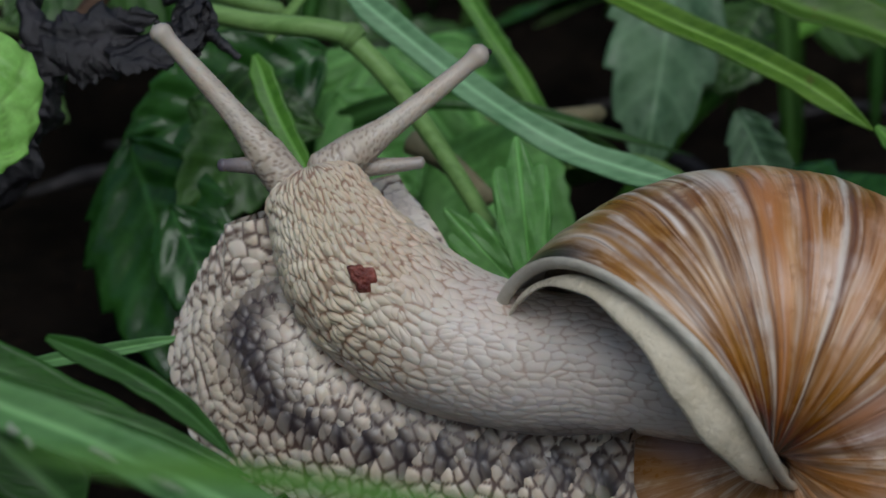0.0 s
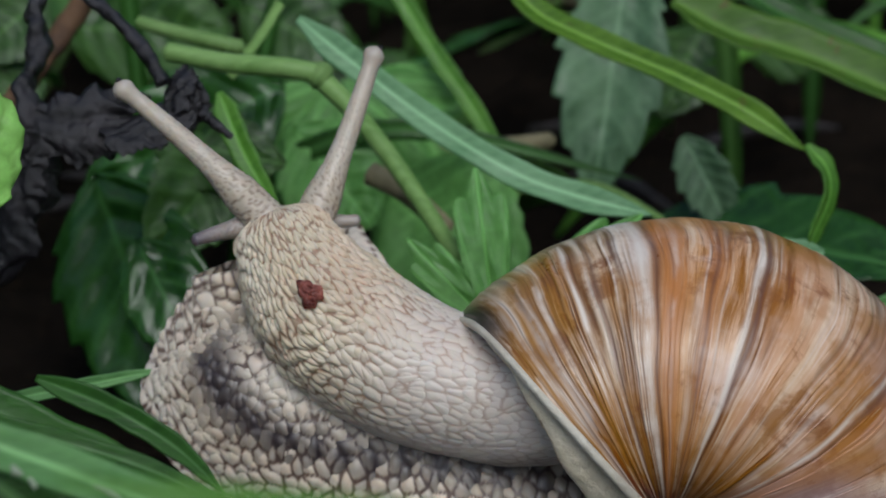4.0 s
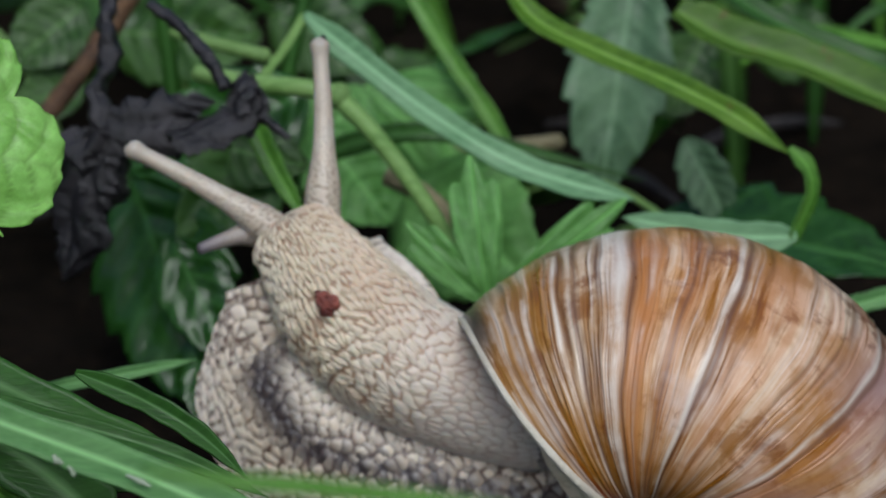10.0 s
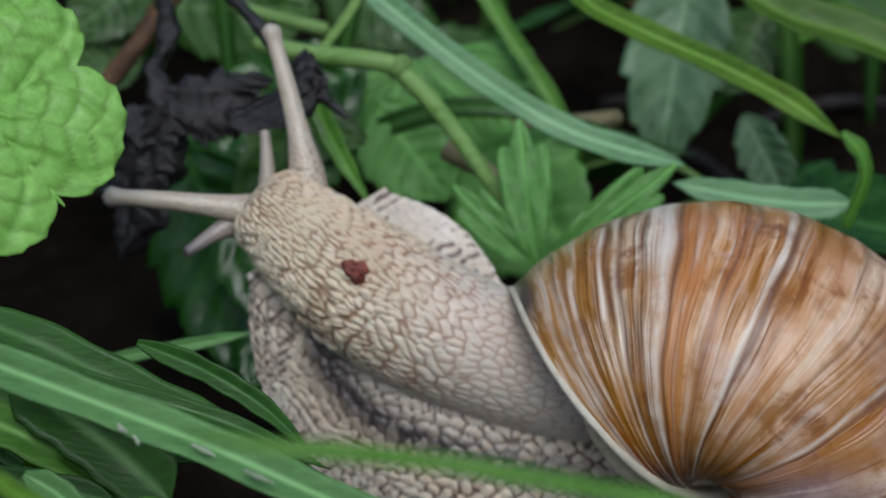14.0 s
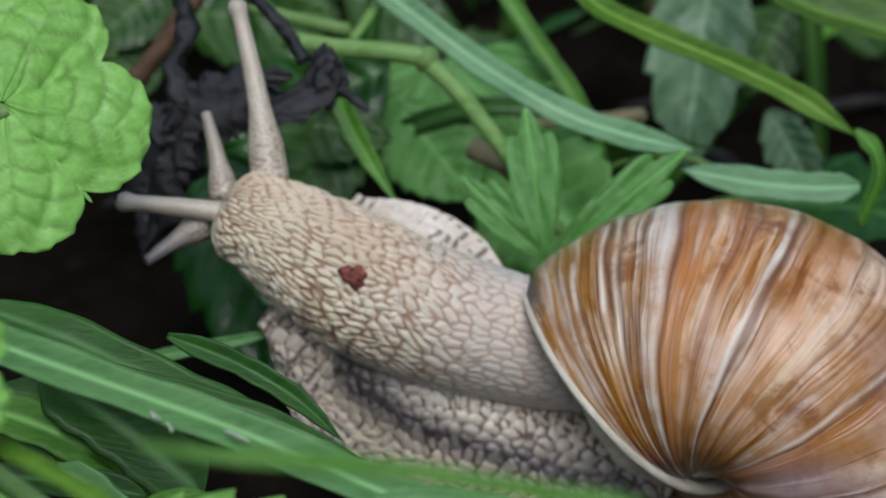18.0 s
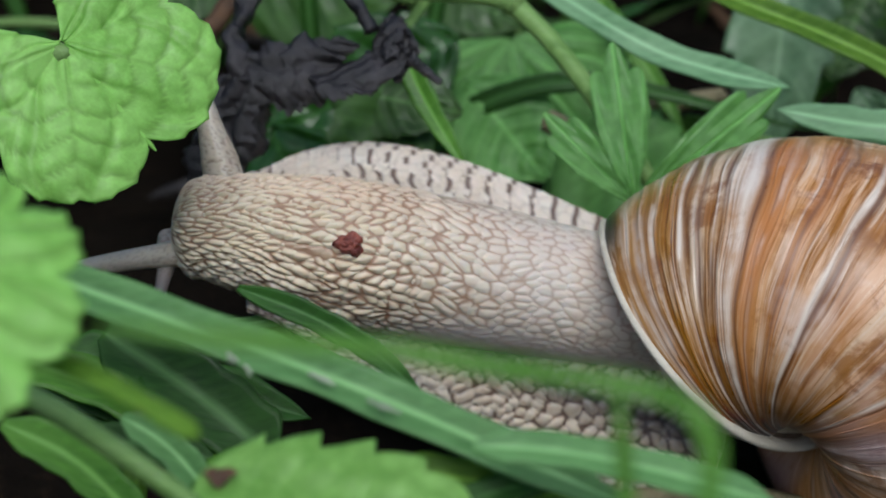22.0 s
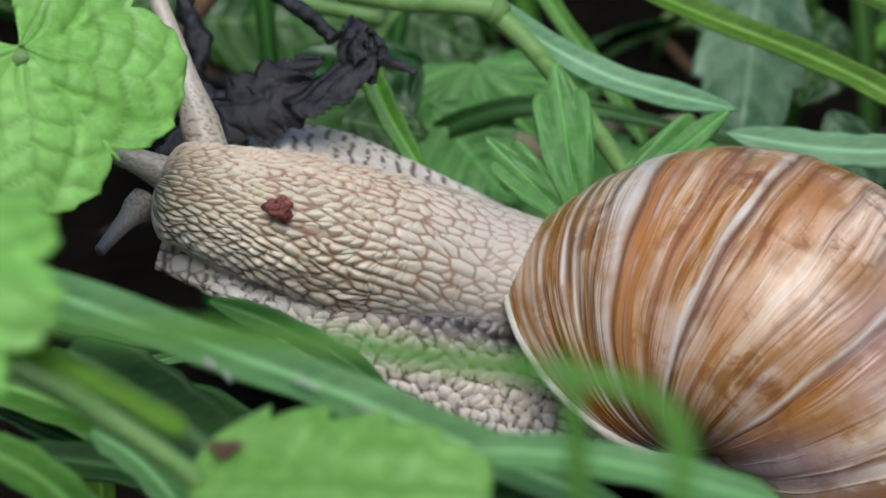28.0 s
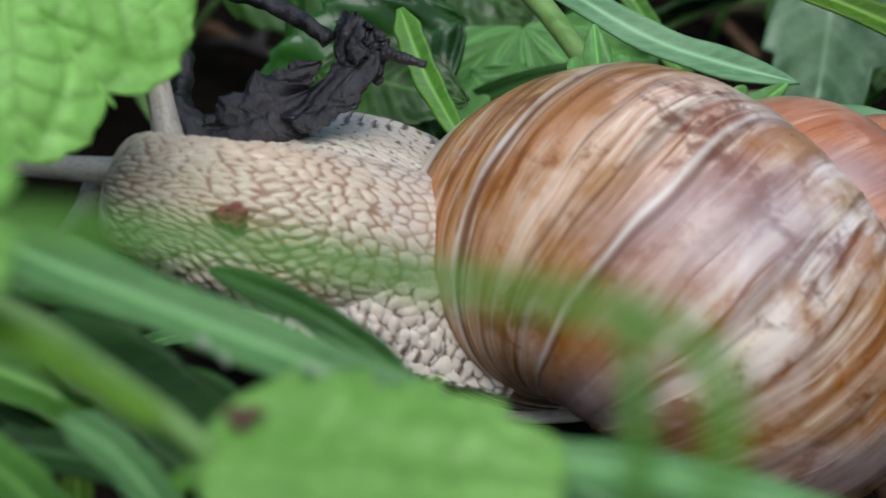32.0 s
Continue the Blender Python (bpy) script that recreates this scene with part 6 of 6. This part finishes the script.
body(30.5, [(-0.0322, -0.0004, 0.0333), (-0.0276, -0.0004, 0.0322), (-0.0221, 0.0004, 0.0303), (-0.0147, 0.0032, 0.0274), (0.0027, 0.0102, 0.0219), (0.0113, 0.0102, 0.0258), (0.0131, 0.0073, 0.0296)],
     [(-0.0256, 0.0191, 0.0299), (-0.0150, 0.0211, 0.0337), (-0.0055, 0.0208, 0.0312), (0.0038, 0.0216, 0.0238)],
     [(-0.0319, -0.0035, 0.0271), (-0.0232, -0.0044, 0.0222), (-0.0119, -0.0050, 0.0176), (-0.0004, -0.0026, 0.0136)],
     [(-0.0438, -0.0009, 0.0355), (-0.0317, 0.0001, 0.0341), (-0.0321, 0.0081, 0.0432), (-0.0290, 0.0028, 0.0362), (-0.0368, -0.0037, 0.0300), (-0.0332, 0.0010, 0.0315), (-0.0321, 0.0025, 0.0322), (-0.0314, 0.0019, 0.0322)], (-0.0216, -0.0077, 0.0344))
body(31, [(-0.0334, -0.0010, 0.0321), (-0.0294, -0.0009, 0.0310), (-0.0232, -0.0003, 0.0290), (-0.0160, 0.0026, 0.0263), (0.0007, 0.0083, 0.0212), (0.0094, 0.0077, 0.0259), (0.0113, 0.0053, 0.0301)],
     [(-0.0263, 0.0187, 0.0279), (-0.0153, 0.0207, 0.0320), (-0.0066, 0.0203, 0.0297), (0.0020, 0.0209, 0.0214)],
     [(-0.0319, -0.0038, 0.0265), (-0.0242, -0.0045, 0.0216), (-0.0142, -0.0051, 0.0165), (-0.0020, -0.0026, 0.0135)],
     [(-0.0444, -0.0017, 0.0340), (-0.0326, -0.0004, 0.0332), (-0.0330, 0.0095, 0.0460), (-0.0299, 0.0024, 0.0354), (-0.0366, -0.0042, 0.0290), (-0.0340, 0.0005, 0.0305), (-0.0334, 0.0019, 0.0311), (-0.0327, 0.0013, 0.0310)], (-0.0222, -0.0083, 0.0331))
body(32, [(-0.0355, -0.0017, 0.0306), (-0.0315, -0.0017, 0.0295), (-0.0254, -0.0012, 0.0273), (-0.0192, 0.0018, 0.0248), (-0.0038, 0.0114, 0.0195), (0.0038, 0.0135, 0.0232), (0.0049, 0.0101, 0.0268)],
     [(-0.0295, 0.0169, 0.0243), (-0.0202, 0.0189, 0.0282), (-0.0112, 0.0197, 0.0277), (-0.0028, 0.0200, 0.0195)],
     [(-0.0358, -0.0038, 0.0266), (-0.0282, -0.0045, 0.0218), (-0.0170, -0.0047, 0.0182), (-0.0069, -0.0020, 0.0146)],
     [(-0.0464, -0.0026, 0.0321), (-0.0344, -0.0016, 0.0309), (-0.0343, 0.0082, 0.0435), (-0.0313, 0.0010, 0.0326), (-0.0391, -0.0054, 0.0268), (-0.0364, -0.0003, 0.0290), (-0.0355, 0.0011, 0.0295), (-0.0348, 0.0005, 0.0295)], (-0.0245, -0.0094, 0.0310))


def even(v, reach=8):
    """Running mean along a row of vectors, so that neighbouring folds turn together."""
    e = np.concatenate([np.repeat(v[:1], reach, 0), v, np.repeat(v[-1:], reach, 0)])
    return np.stack([e[i:i + 2 * reach + 1].mean(0) for i in range(len(v))])


def pushed(name, rows):
    walk(PUSHED[name], [(t, m @ HOME[name]) for t, m in rows])


def motions():
    neck_rows = [[] for _ in neck]
    foot_rows = [[] for _ in foot]
    scab_rows = []
    stalk_rows = [[] for _ in tentacles]
    for t, line, far, near, stalks, spot in BODY:
        c = spline(line, 80)
        arc = np.concatenate([[0], np.cumsum(np.linalg.norm(np.diff(c, axis=0), axis=1))])
        pf, pn = spline(far, 60), spline(near, 60)
        for k in range(NECKS):
            s = 0.0030 + (arc[-1] - 0.0030) * k / (NECKS - 1)
            at = np.array([np.interp(s, arc, c[:, i]) for i in range(3)])
            a0 = np.array([np.interp(s - 0.002, arc, c[:, i]) for i in range(3)])
            a1 = np.array([np.interp(s + 0.002, arc, c[:, i]) for i in range(3)])
            j = int(59 * 0.9 * k / (NECKS - 1))
            neck_rows[k].append((t, framed(at, a0 - a1, pn[j] - pf[j])))
        j = int(np.argmin(np.linalg.norm(c - spot, axis=1)))
        out = unit(np.subtract(spot, c[j]))
        ahead = unit(c[max(0, j - 4)] - c[min(79, j + 4)])
        scab_rows.append((t, framed(c[j] + out * 0.0069, ahead, np.cross(out, ahead))))
        side = even(unit(pn - pf))
        mid = pn - side * foot_radii(np.linspace(0, 1, 60))[0][:, None]
        tang = even(np.gradient(mid, axis=0))
        for k in range(FOOTS):
            j = int(59 * (0.14 + 0.86 * k / (FOOTS - 1)))
            foot_rows[k].append((t, sideways(mid[j], side[j], -tang[j])))
        for k, (tip, root) in enumerate(zip(stalks[::2], stalks[1::2])):
            d = np.subtract(tip, root)
            stalk_rows[k].append((t, framed(tip, d, (0.3, -1, 0.2) if abs(unit(d)[1]) < 0.8 else (1, 0, 0))))
    for things, rows in ((neck, neck_rows), (foot, foot_rows), (tentacles, stalk_rows)):
        for ob, r in zip(things, rows):
            walk(ob, r)
    walk(scab, scab_rows)
    # the mantle swells over the rim at first and draws back as the snail stretches
    out, back = pose(0, 0, 0, 0, 0, -2), pose(0, 0, 0, 0, 0, 9)
    walk(mantle, [(0, out), (3.2, out), (5.6, back), (32, back)])
    pushed("long_blade", [
        (0, pose(0.0018, -0.0008, -0.0016, 0.00, -0.00, 0.00)),
        (5.5, pose(0.0018, -0.0008, -0.0016, 0.00, -0.00, 0.00)),
        (6, pose(0.0016, -0.0007, -0.0014, 0.00, -0.00, 0.00)),
        (8, pose(0.0009, -0.0001, -0.0002, 0.00, -0.00, 0.00)),
        (10, pose(0.0000, 0.0000, 0.0000, 0.00, -0.00, 0.00)),
        (12, pose(-0.0004, 0.0003, 0.0007, 0.00, -0.00, 0.00)),
        (13, pose(-0.0007, 0.0004, 0.0008, 0.00, -0.00, 0.00)),
        (14, pose(-0.0011, 0.0005, 0.0010, 0.00, -0.00, 0.00)),
        (15.5, pose(-0.0015, 0.0008, 0.0016, 0.00, -0.00, 0.00)),
        (17.5, pose(-0.0027, 0.0008, 0.0016, 0.00, -0.00, 0.00)),
        (19, pose(-0.0037, 0.0010, 0.0020, 0.00, -0.00, 0.00)),
        (21, pose(-0.0040, 0.0016, 0.0032, 0.00, -0.00, 0.00)),
        (23, pose(-0.0010, 0.0029, 0.0056, 0.00, -0.00, 0.00)),
        (24, pose(-0.0031, 0.0026, 0.0052, 0.00, -0.00, 0.00)),
        (25, pose(-0.0044, 0.0025, 0.0050, 0.00, -0.00, 0.00)),
        (26, pose(-0.0057, 0.0022, 0.0043, 0.00, -0.00, 0.00)),
        (28.5, pose(-0.0053, 0.0022, 0.0044, 0.00, -0.00, 0.00)),
        (30, pose(-0.0081, 0.0041, 0.0081, 0.00, -0.00, 0.00)),
        (32, pose(-0.0071, 0.0023, 0.0044, 0.00, -0.00, 0.00))])
    pushed("lobed_leaf", [
        (0, pose(0.0017, -0.0008, -0.0016, 0.00, -0.00, 0.00)),
        (5.5, pose(0.0017, -0.0008, -0.0016, 0.00, -0.00, 0.00)),
        (6, pose(0.0015, -0.0007, -0.0014, 0.00, -0.00, 0.00)),
        (8, pose(0.0009, -0.0001, -0.0002, 0.00, -0.00, 0.00)),
        (10, pose(0.0000, 0.0000, 0.0000, 0.00, -0.00, 0.00)),
        (12, pose(-0.0004, 0.0003, 0.0006, 0.00, -0.00, 0.00)),
        (13, pose(-0.0007, 0.0004, 0.0008, 0.00, -0.00, 0.00)),
        (14, pose(-0.0011, 0.0005, 0.0010, 0.00, -0.00, 0.00)),
        (15.5, pose(-0.0015, 0.0008, 0.0015, 0.00, -0.00, 0.00)),
        (17.5, pose(-0.0027, 0.0008, 0.0015, 0.00, -0.00, 0.00)),
        (19, pose(-0.0037, 0.0009, 0.0018, 0.00, -0.00, 0.00)),
        (21, pose(-0.0041, 0.0015, 0.0029, 0.00, -0.00, 0.00)),
        (23, pose(-0.0012, 0.0027, 0.0052, 0.00, -0.00, 0.00)),
        (24, pose(-0.0033, 0.0024, 0.0048, 0.00, -0.00, 0.00)),
        (25, pose(-0.0046, 0.0023, 0.0046, 0.00, -0.00, 0.00)),
        (26, pose(-0.0059, 0.0020, 0.0039, 0.00, -0.00, 0.00)),
        (28.5, pose(-0.0055, 0.0020, 0.0039, 0.00, -0.00, 0.00)),
        (30, pose(-0.0083, 0.0038, 0.0075, 0.00, -0.00, 0.00)),
        (32, pose(-0.0074, 0.0020, 0.0039, 0.00, -0.00, 0.00))])
    pushed("low_blade", [
        (0, pose(0.0017, -0.0008, -0.0016, 0.00, -0.00, 0.00)),
        (5.5, pose(0.0017, -0.0008, -0.0016, 0.00, -0.00, 0.00)),
        (6, pose(0.0015, -0.0007, -0.0014, 0.00, -0.00, 0.00)),
        (8, pose(0.0009, -0.0001, -0.0002, 0.00, -0.00, 0.00)),
        (10, pose(0.0000, 0.0000, 0.0000, 0.00, -0.00, 0.00)),
        (12, pose(-0.0004, 0.0003, 0.0006, 0.00, -0.00, 0.00)),
        (13, pose(-0.0007, 0.0004, 0.0008, 0.00, -0.00, 0.00)),
        (14, pose(-0.0011, 0.0005, 0.0010, 0.00, -0.00, 0.00)),
        (15.5, pose(-0.0015, 0.0008, 0.0015, 0.00, -0.00, 0.00)),
        (17.5, pose(-0.0027, 0.0008, 0.0015, 0.00, -0.00, 0.00)),
        (19, pose(-0.0037, 0.0010, 0.0019, 0.00, -0.00, 0.00)),
        (21, pose(-0.0041, 0.0015, 0.0030, 0.00, -0.00, 0.00)),
        (23, pose(-0.0011, 0.0027, 0.0053, 0.00, -0.00, 0.00)),
        (24, pose(-0.0033, 0.0025, 0.0049, 0.00, -0.00, 0.00)),
        (25, pose(-0.0046, 0.0024, 0.0047, 0.00, -0.00, 0.00)),
        (26, pose(-0.0058, 0.0020, 0.0040, 0.00, -0.00, 0.00)),
        (28.5, pose(-0.0055, 0.0020, 0.0040, 0.00, -0.00, 0.00)),
        (30, pose(-0.0082, 0.0039, 0.0077, 0.00, -0.00, 0.00)),
        (32, pose(-0.0073, 0.0021, 0.0040, 0.00, -0.00, 0.00))])
    pushed("curled_blade", [
        (0, pose(0.0022, -0.0004, -0.0008, 0.00, -0.00, 0.00)),
        (1, pose(0.0008, -0.0003, -0.0007, 0.00, -0.00, 0.00)),
        (2, pose(0.0011, -0.0000, -0.0000, 0.00, -0.00, 0.00)),
        (3, pose(0.0007, -0.0001, -0.0003, 0.00, -0.00, 0.00)),
        (5.5, pose(0.0013, 0.0000, 0.0000, 0.00, -0.00, 0.00)),
        (6, pose(0.0011, 0.0002, 0.0003, 0.00, -0.00, 0.00)),
        (8, pose(0.0008, 0.0002, 0.0004, 0.00, -0.00, 0.00)),
        (10, pose(0.0000, 0.0000, 0.0000, 0.00, -0.00, 0.00)),
        (12, pose(-0.0003, -0.0001, -0.0001, 0.00, -0.00, 0.00)),
        (13, pose(-0.0006, -0.0003, -0.0006, 0.00, -0.00, 0.00)),
        (14, pose(-0.0010, -0.0004, -0.0008, 0.00, -0.00, 0.00)),
        (15.5, pose(-0.0015, -0.0005, -0.0009, 0.00, -0.00, 0.00)),
        (17.5, pose(-0.0026, -0.0007, -0.0014, 0.00, -0.00, 0.00)),
        (18.5, pose(-0.0025, -0.0008, -0.0016, 0.00, -0.00, 0.00)),
        (32, pose(-0.0025, -0.0008, -0.0016, 0.00, -0.00, 0.00))])
    pushed("curled_end", [
        (0, pose(0.0022, -0.0004, -0.0009, 0.00, -0.00, 0.00)),
        (1, pose(0.0007, -0.0004, -0.0007, 0.00, -0.00, 0.00)),
        (2, pose(0.0010, -0.0000, -0.0001, 0.00, -0.00, 0.00)),
        (3, pose(0.0006, -0.0001, -0.0003, 0.00, -0.00, 0.00)),
        (5.5, pose(0.0013, -0.0000, -0.0000, 0.00, -0.00, 0.00)),
        (6, pose(0.0011, 0.0002, 0.0003, 0.00, -0.00, 0.00)),
        (8, pose(0.0008, 0.0002, 0.0004, 0.00, -0.00, 0.00)),
        (10, pose(0.0000, 0.0000, 0.0000, 0.00, -0.00, 0.00)),
        (12, pose(-0.0003, -0.0001, -0.0001, 0.00, -0.00, 0.00)),
        (13, pose(-0.0006, -0.0003, -0.0006, 0.00, -0.00, 0.00)),
        (14, pose(-0.0010, -0.0004, -0.0008, 0.00, -0.00, 0.00)),
        (15.5, pose(-0.0015, -0.0005, -0.0009, 0.00, -0.00, 0.00)),
        (17.5, pose(-0.0026, -0.0007, -0.0015, 0.00, -0.00, 0.00)),
        (18.5, pose(-0.0026, -0.0008, -0.0016, 0.00, -0.00, 0.00)),
        (32, pose(-0.0026, -0.0008, -0.0016, 0.00, -0.00, 0.00))])
    pushed("rotten_leaf", [
        (0, pose(-0.0054, 0.0015, 0.0030, 0.00, -0.00, 0.00)),
        (1, pose(-0.0052, 0.0013, 0.0023, 0.00, -0.00, 0.00)),
        (2, pose(-0.0047, 0.0009, 0.0013, 0.00, -0.00, 0.00)),
        (3, pose(-0.0046, 0.0003, 0.0003, 0.00, -0.00, 0.00)),
        (3.5, pose(-0.0038, -0.0001, -0.0005, 0.00, -0.00, 0.00)),
        (5.5, pose(-0.0010, -0.0002, -0.0004, 0.00, -0.00, 0.00)),
        (6, pose(-0.0002, -0.0001, -0.0002, 0.00, -0.00, 0.00)),
        (7, pose(0.0001, 0.0001, 0.0002, 0.00, -0.00, 0.00)),
        (8, pose(-0.0001, 0.0000, -0.0000, 0.00, -0.00, 0.00)),
        (9, pose(0.0001, -0.0001, -0.0001, 0.00, -0.00, 0.00)),
        (10, pose(0.0004, -0.0000, 0.0000, 0.00, -0.00, 0.00)),
        (12, pose(0.0002, -0.0001, -0.0002, 0.00, -0.00, 0.00)),
        (13, pose(-0.0006, -0.0000, -0.0001, 0.00, -0.00, 0.00)),
        (15, pose(0.0013, -0.0006, -0.0011, 0.00, -0.00, 0.00)),
        (17.5, pose(0.0001, -0.0001, -0.0002, 0.00, -0.00, 0.00)),
        (18.5, pose(-0.0002, -0.0002, -0.0004, 0.00, -0.00, 0.00)),
        (19, pose(0.0002, -0.0003, -0.0006, 0.00, -0.00, 0.00)),
        (20, pose(-0.0001, -0.0003, -0.0007, 0.00, -0.00, 0.00)),
        (21, pose(-0.0001, -0.0003, -0.0007, 0.00, -0.00, 0.00)),
        (22, pose(-0.0004, -0.0005, -0.0011, 0.00, -0.00, 0.00)),
        (23, pose(-0.0005, -0.0005, -0.0010, 0.00, -0.00, 0.00)),
        (24, pose(-0.0005, -0.0005, -0.0012, 0.00, -0.00, 0.00)),
        (25, pose(-0.0005, -0.0005, -0.0011, 0.00, -0.00, 0.00)),
        (26, pose(0.0020, 0.0001, 0.0001, -0.03, -3.67, 1.59)),
        (26.5, pose(0.0030, 0.0003, 0.0006, -0.05, -4.58, 2.01)),
        (28.5, pose(0.0119, 0.0021, 0.0057, -1.37, -15.55, 6.95)),
        (29, pose(0.0131, 0.0028, 0.0072, -1.80, -17.26, 8.04)),
        (30, pose(0.0133, 0.0037, 0.0096, -2.05, -19.21, 8.64)),
        (31, pose(0.0156, 0.0024, 0.0067, -2.50, -19.88, 9.58)),
        (32, pose(0.0132, 0.0019, 0.0045, -2.01, -21.92, 10.03))])
    pushed("front_leaf", [
        (0, pose(-0.0030, -0.0017, -0.0034, 0.00, -0.00, 0.00)),
        (22, pose(-0.0030, -0.0017, -0.0034, 0.00, -0.00, 0.00)),
        (23, pose(-0.0028, -0.0018, -0.0035, 0.00, -0.00, 0.00)),
        (24, pose(-0.0027, -0.0014, -0.0027, 0.00, -0.00, 0.00)),
        (25, pose(-0.0028, -0.0012, -0.0024, 0.00, -0.00, 0.00)),
        (26, pose(-0.0032, -0.0011, -0.0021, 0.00, -0.00, 0.00)),
        (28.5, pose(-0.0012, -0.0006, -0.0012, 0.00, -0.00, 0.00)),
        (29, pose(-0.0011, -0.0004, -0.0009, 0.00, -0.00, 0.00)),
        (30, pose(-0.0009, -0.0001, -0.0001, 0.00, -0.00, 0.00)),
        (30.5, pose(-0.0004, -0.0000, -0.0001, 0.00, -0.00, 0.00)),
        (31, pose(0.0000, 0.0000, 0.0000, 0.00, -0.00, 0.00)),
        (31.5, pose(-0.0001, 0.0000, 0.0001, 0.00, -0.00, 0.00)),
        (32, pose(-0.0002, -0.0000, -0.0001, 0.00, -0.00, 0.00))])
    pushed("near_blade", [
        (0, pose(0.0134, 0.0007, 0.0011)),
        (3, pose(0.0124, 0.0009, 0.0026)),
        (6, pose(0.0138, 0.0007, 0.0020)),
        (9, pose(0.0151, 0.0013, 0.0026)),
        (12, pose(0.0154, 0.0014, 0.0029)),
        (15, pose(0.0124, 0.0013, 0.0022)),
        (19, pose(0.0079, 0.0002, -0.0001)),
        (20, pose(0.0065, 0.0001, -0.0000)),
        (21, pose(0.0039, -0.0001, -0.0005)),
        (22, pose(0.0021, 0.0000, -0.0001)),
        (23, pose(0.0011, 0.0002, 0.0004)),
        (24, pose(-0.0000, -0.0000, 0.0000)),
        (25, pose(0.0002, -0.0002, -0.0004)),
        (26, pose(0.0001, -0.0003, -0.0006)),
        (26.5, pose(-0.0002, -0.0003, -0.0007)),
        (28.5, pose(-0.0019, -0.0006, -0.0016)),
        (29, pose(-0.0024, -0.0006, -0.0016)),
        (30, pose(-0.0032, -0.0004, -0.0012)),
        (31, pose(-0.0018, -0.0001, -0.0005)),
        (32, pose(-0.0044, 0.0001, 0.0002))])
    pushed("near_shoot", [
        (0, pose(0.0168, 0.0006, 0.0009)),
        (20, pose(0.0067, -0.0002, -0.0009)),
        (23, pose(0.0039, -0.0006, -0.0014)),
        (24, pose(0.0033, -0.0008, -0.0019)),
        (26, pose(0.0019, -0.0007, -0.0015)),
        (26.5, pose(0.0015, -0.0007, -0.0016)),
        (28.5, pose(0.0005, -0.0001, -0.0002)),
        (29, pose(0.0001, -0.0000, 0.0000)),
        (30, pose(-0.0003, 0.0003, 0.0007)),
        (31, pose(0.0012, 0.0000, 0.0002)),
        (32, pose(-0.0003, 0.0002, 0.0006))])
    pushed("plant_stem", [
        (0, pose(-0.0005, 0.0007, 0.0013, 0.00, -0.00, 0.00)),
        (1, pose(-0.0001, 0.0005, 0.0011, 0.00, -0.00, 0.00)),
        (2, pose(0.0002, 0.0005, 0.0010, 0.00, -0.00, 0.00)),
        (3, pose(0.0002, 0.0007, 0.0013, 0.00, -0.00, 0.00)),
        (5.5, pose(0.0004, 0.0002, 0.0003, 0.00, -0.00, 0.00)),
        (6, pose(0.0000, 0.0001, 0.0001, 0.00, -0.00, 0.00)),
        (8.5, pose(0.0002, 0.0000, 0.0001, 0.00, -0.00, 0.00)),
        (10, pose(0.0000, 0.0000, 0.0000, 0.00, -0.00, 0.00)),
        (12, pose(0.0001, 0.0001, 0.0003, 0.00, -0.00, 0.00)),
        (13, pose(0.0004, 0.0002, 0.0004, 0.00, -0.00, 0.00)),
        (14, pose(0.0002, 0.0001, 0.0002, 0.00, -0.00, 0.00)),
        (15.5, pose(0.0004, 0.0003, 0.0005, 0.00, -0.00, 0.00)),
        (17.5, pose(0.0005, 0.0003, 0.0006, 0.00, -0.00, 0.00)),
        (19, pose(0.0008, 0.0007, 0.0013, 0.00, -0.00, 0.00)),
        (20, pose(0.0012, 0.0009, 0.0018, 0.00, -0.00, 0.00)),
        (21, pose(0.0019, 0.0011, 0.0022, 0.00, -0.00, 0.00)),
        (22, pose(0.0018, 0.0014, 0.0028, 0.00, -0.00, 0.00)),
        (26, pose(0.0028, 0.0017, 0.0032, 0.00, -0.00, 0.00)),
        (28.5, pose(0.0034, 0.0017, 0.0034, 0.00, -0.00, 0.00)),
        (32, pose(-0.0006, 0.0016, 0.0031, 0.00, -0.00, 0.00))])
    pushed("wet_blade", [
        (0, pose(0, 0, 0)),
        (19, pose(0, 0, 0)),
        (21.5, pose(-0.004, 0, -0.009)),
        (32, pose(-0.004, 0, -0.009))])
    walk(shell, [
        (0, pose(0.0399, -0.0021, 0.0085, 122.24, -14.02, 155.50)),
        (3, pose(0.0401, 0.0063, 0.0066, 113.71, -17.05, 150.79)),
        (5.5, pose(0.0427, 0.0005, 0.0116, 95.99, -22.40, 145.59)),
        (9, pose(0.0426, 0.0016, 0.0111, 96.98, -21.94, 144.36)),
        (12, pose(0.0423, 0.0008, 0.0106, 99.31, -19.60, 141.93)),
        (15, pose(0.0419, 0.0031, 0.0100, 97.25, -20.89, 140.21)),
        (19, pose(0.0400, 0.0064, 0.0064, 98.57, -21.30, 136.29)),
        (21, pose(0.0398, 0.0064, 0.0083, 94.87, -24.79, 132.92)),
        (23, pose(0.0432, 0.0070, 0.0124, 90.23, -20.57, 134.63)),
        (26, pose(0.0391, 0.0091, 0.0085, 93.07, -18.65, 129.08)),
        (29, pose(0.0365, 0.0073, 0.0163, 79.28, -17.66, 125.96)),
        (30, pose(0.0325, 0.0073, 0.0208, 75.48, -13.50, 122.56)),
        (31, pose(0.0305, 0.0059, 0.0253, 66.92, -7.43, 120.08)),
        (32, pose(0.0246, 0.0117, 0.0211, 65.28, -4.85, 115.11)),
    ])


motions()
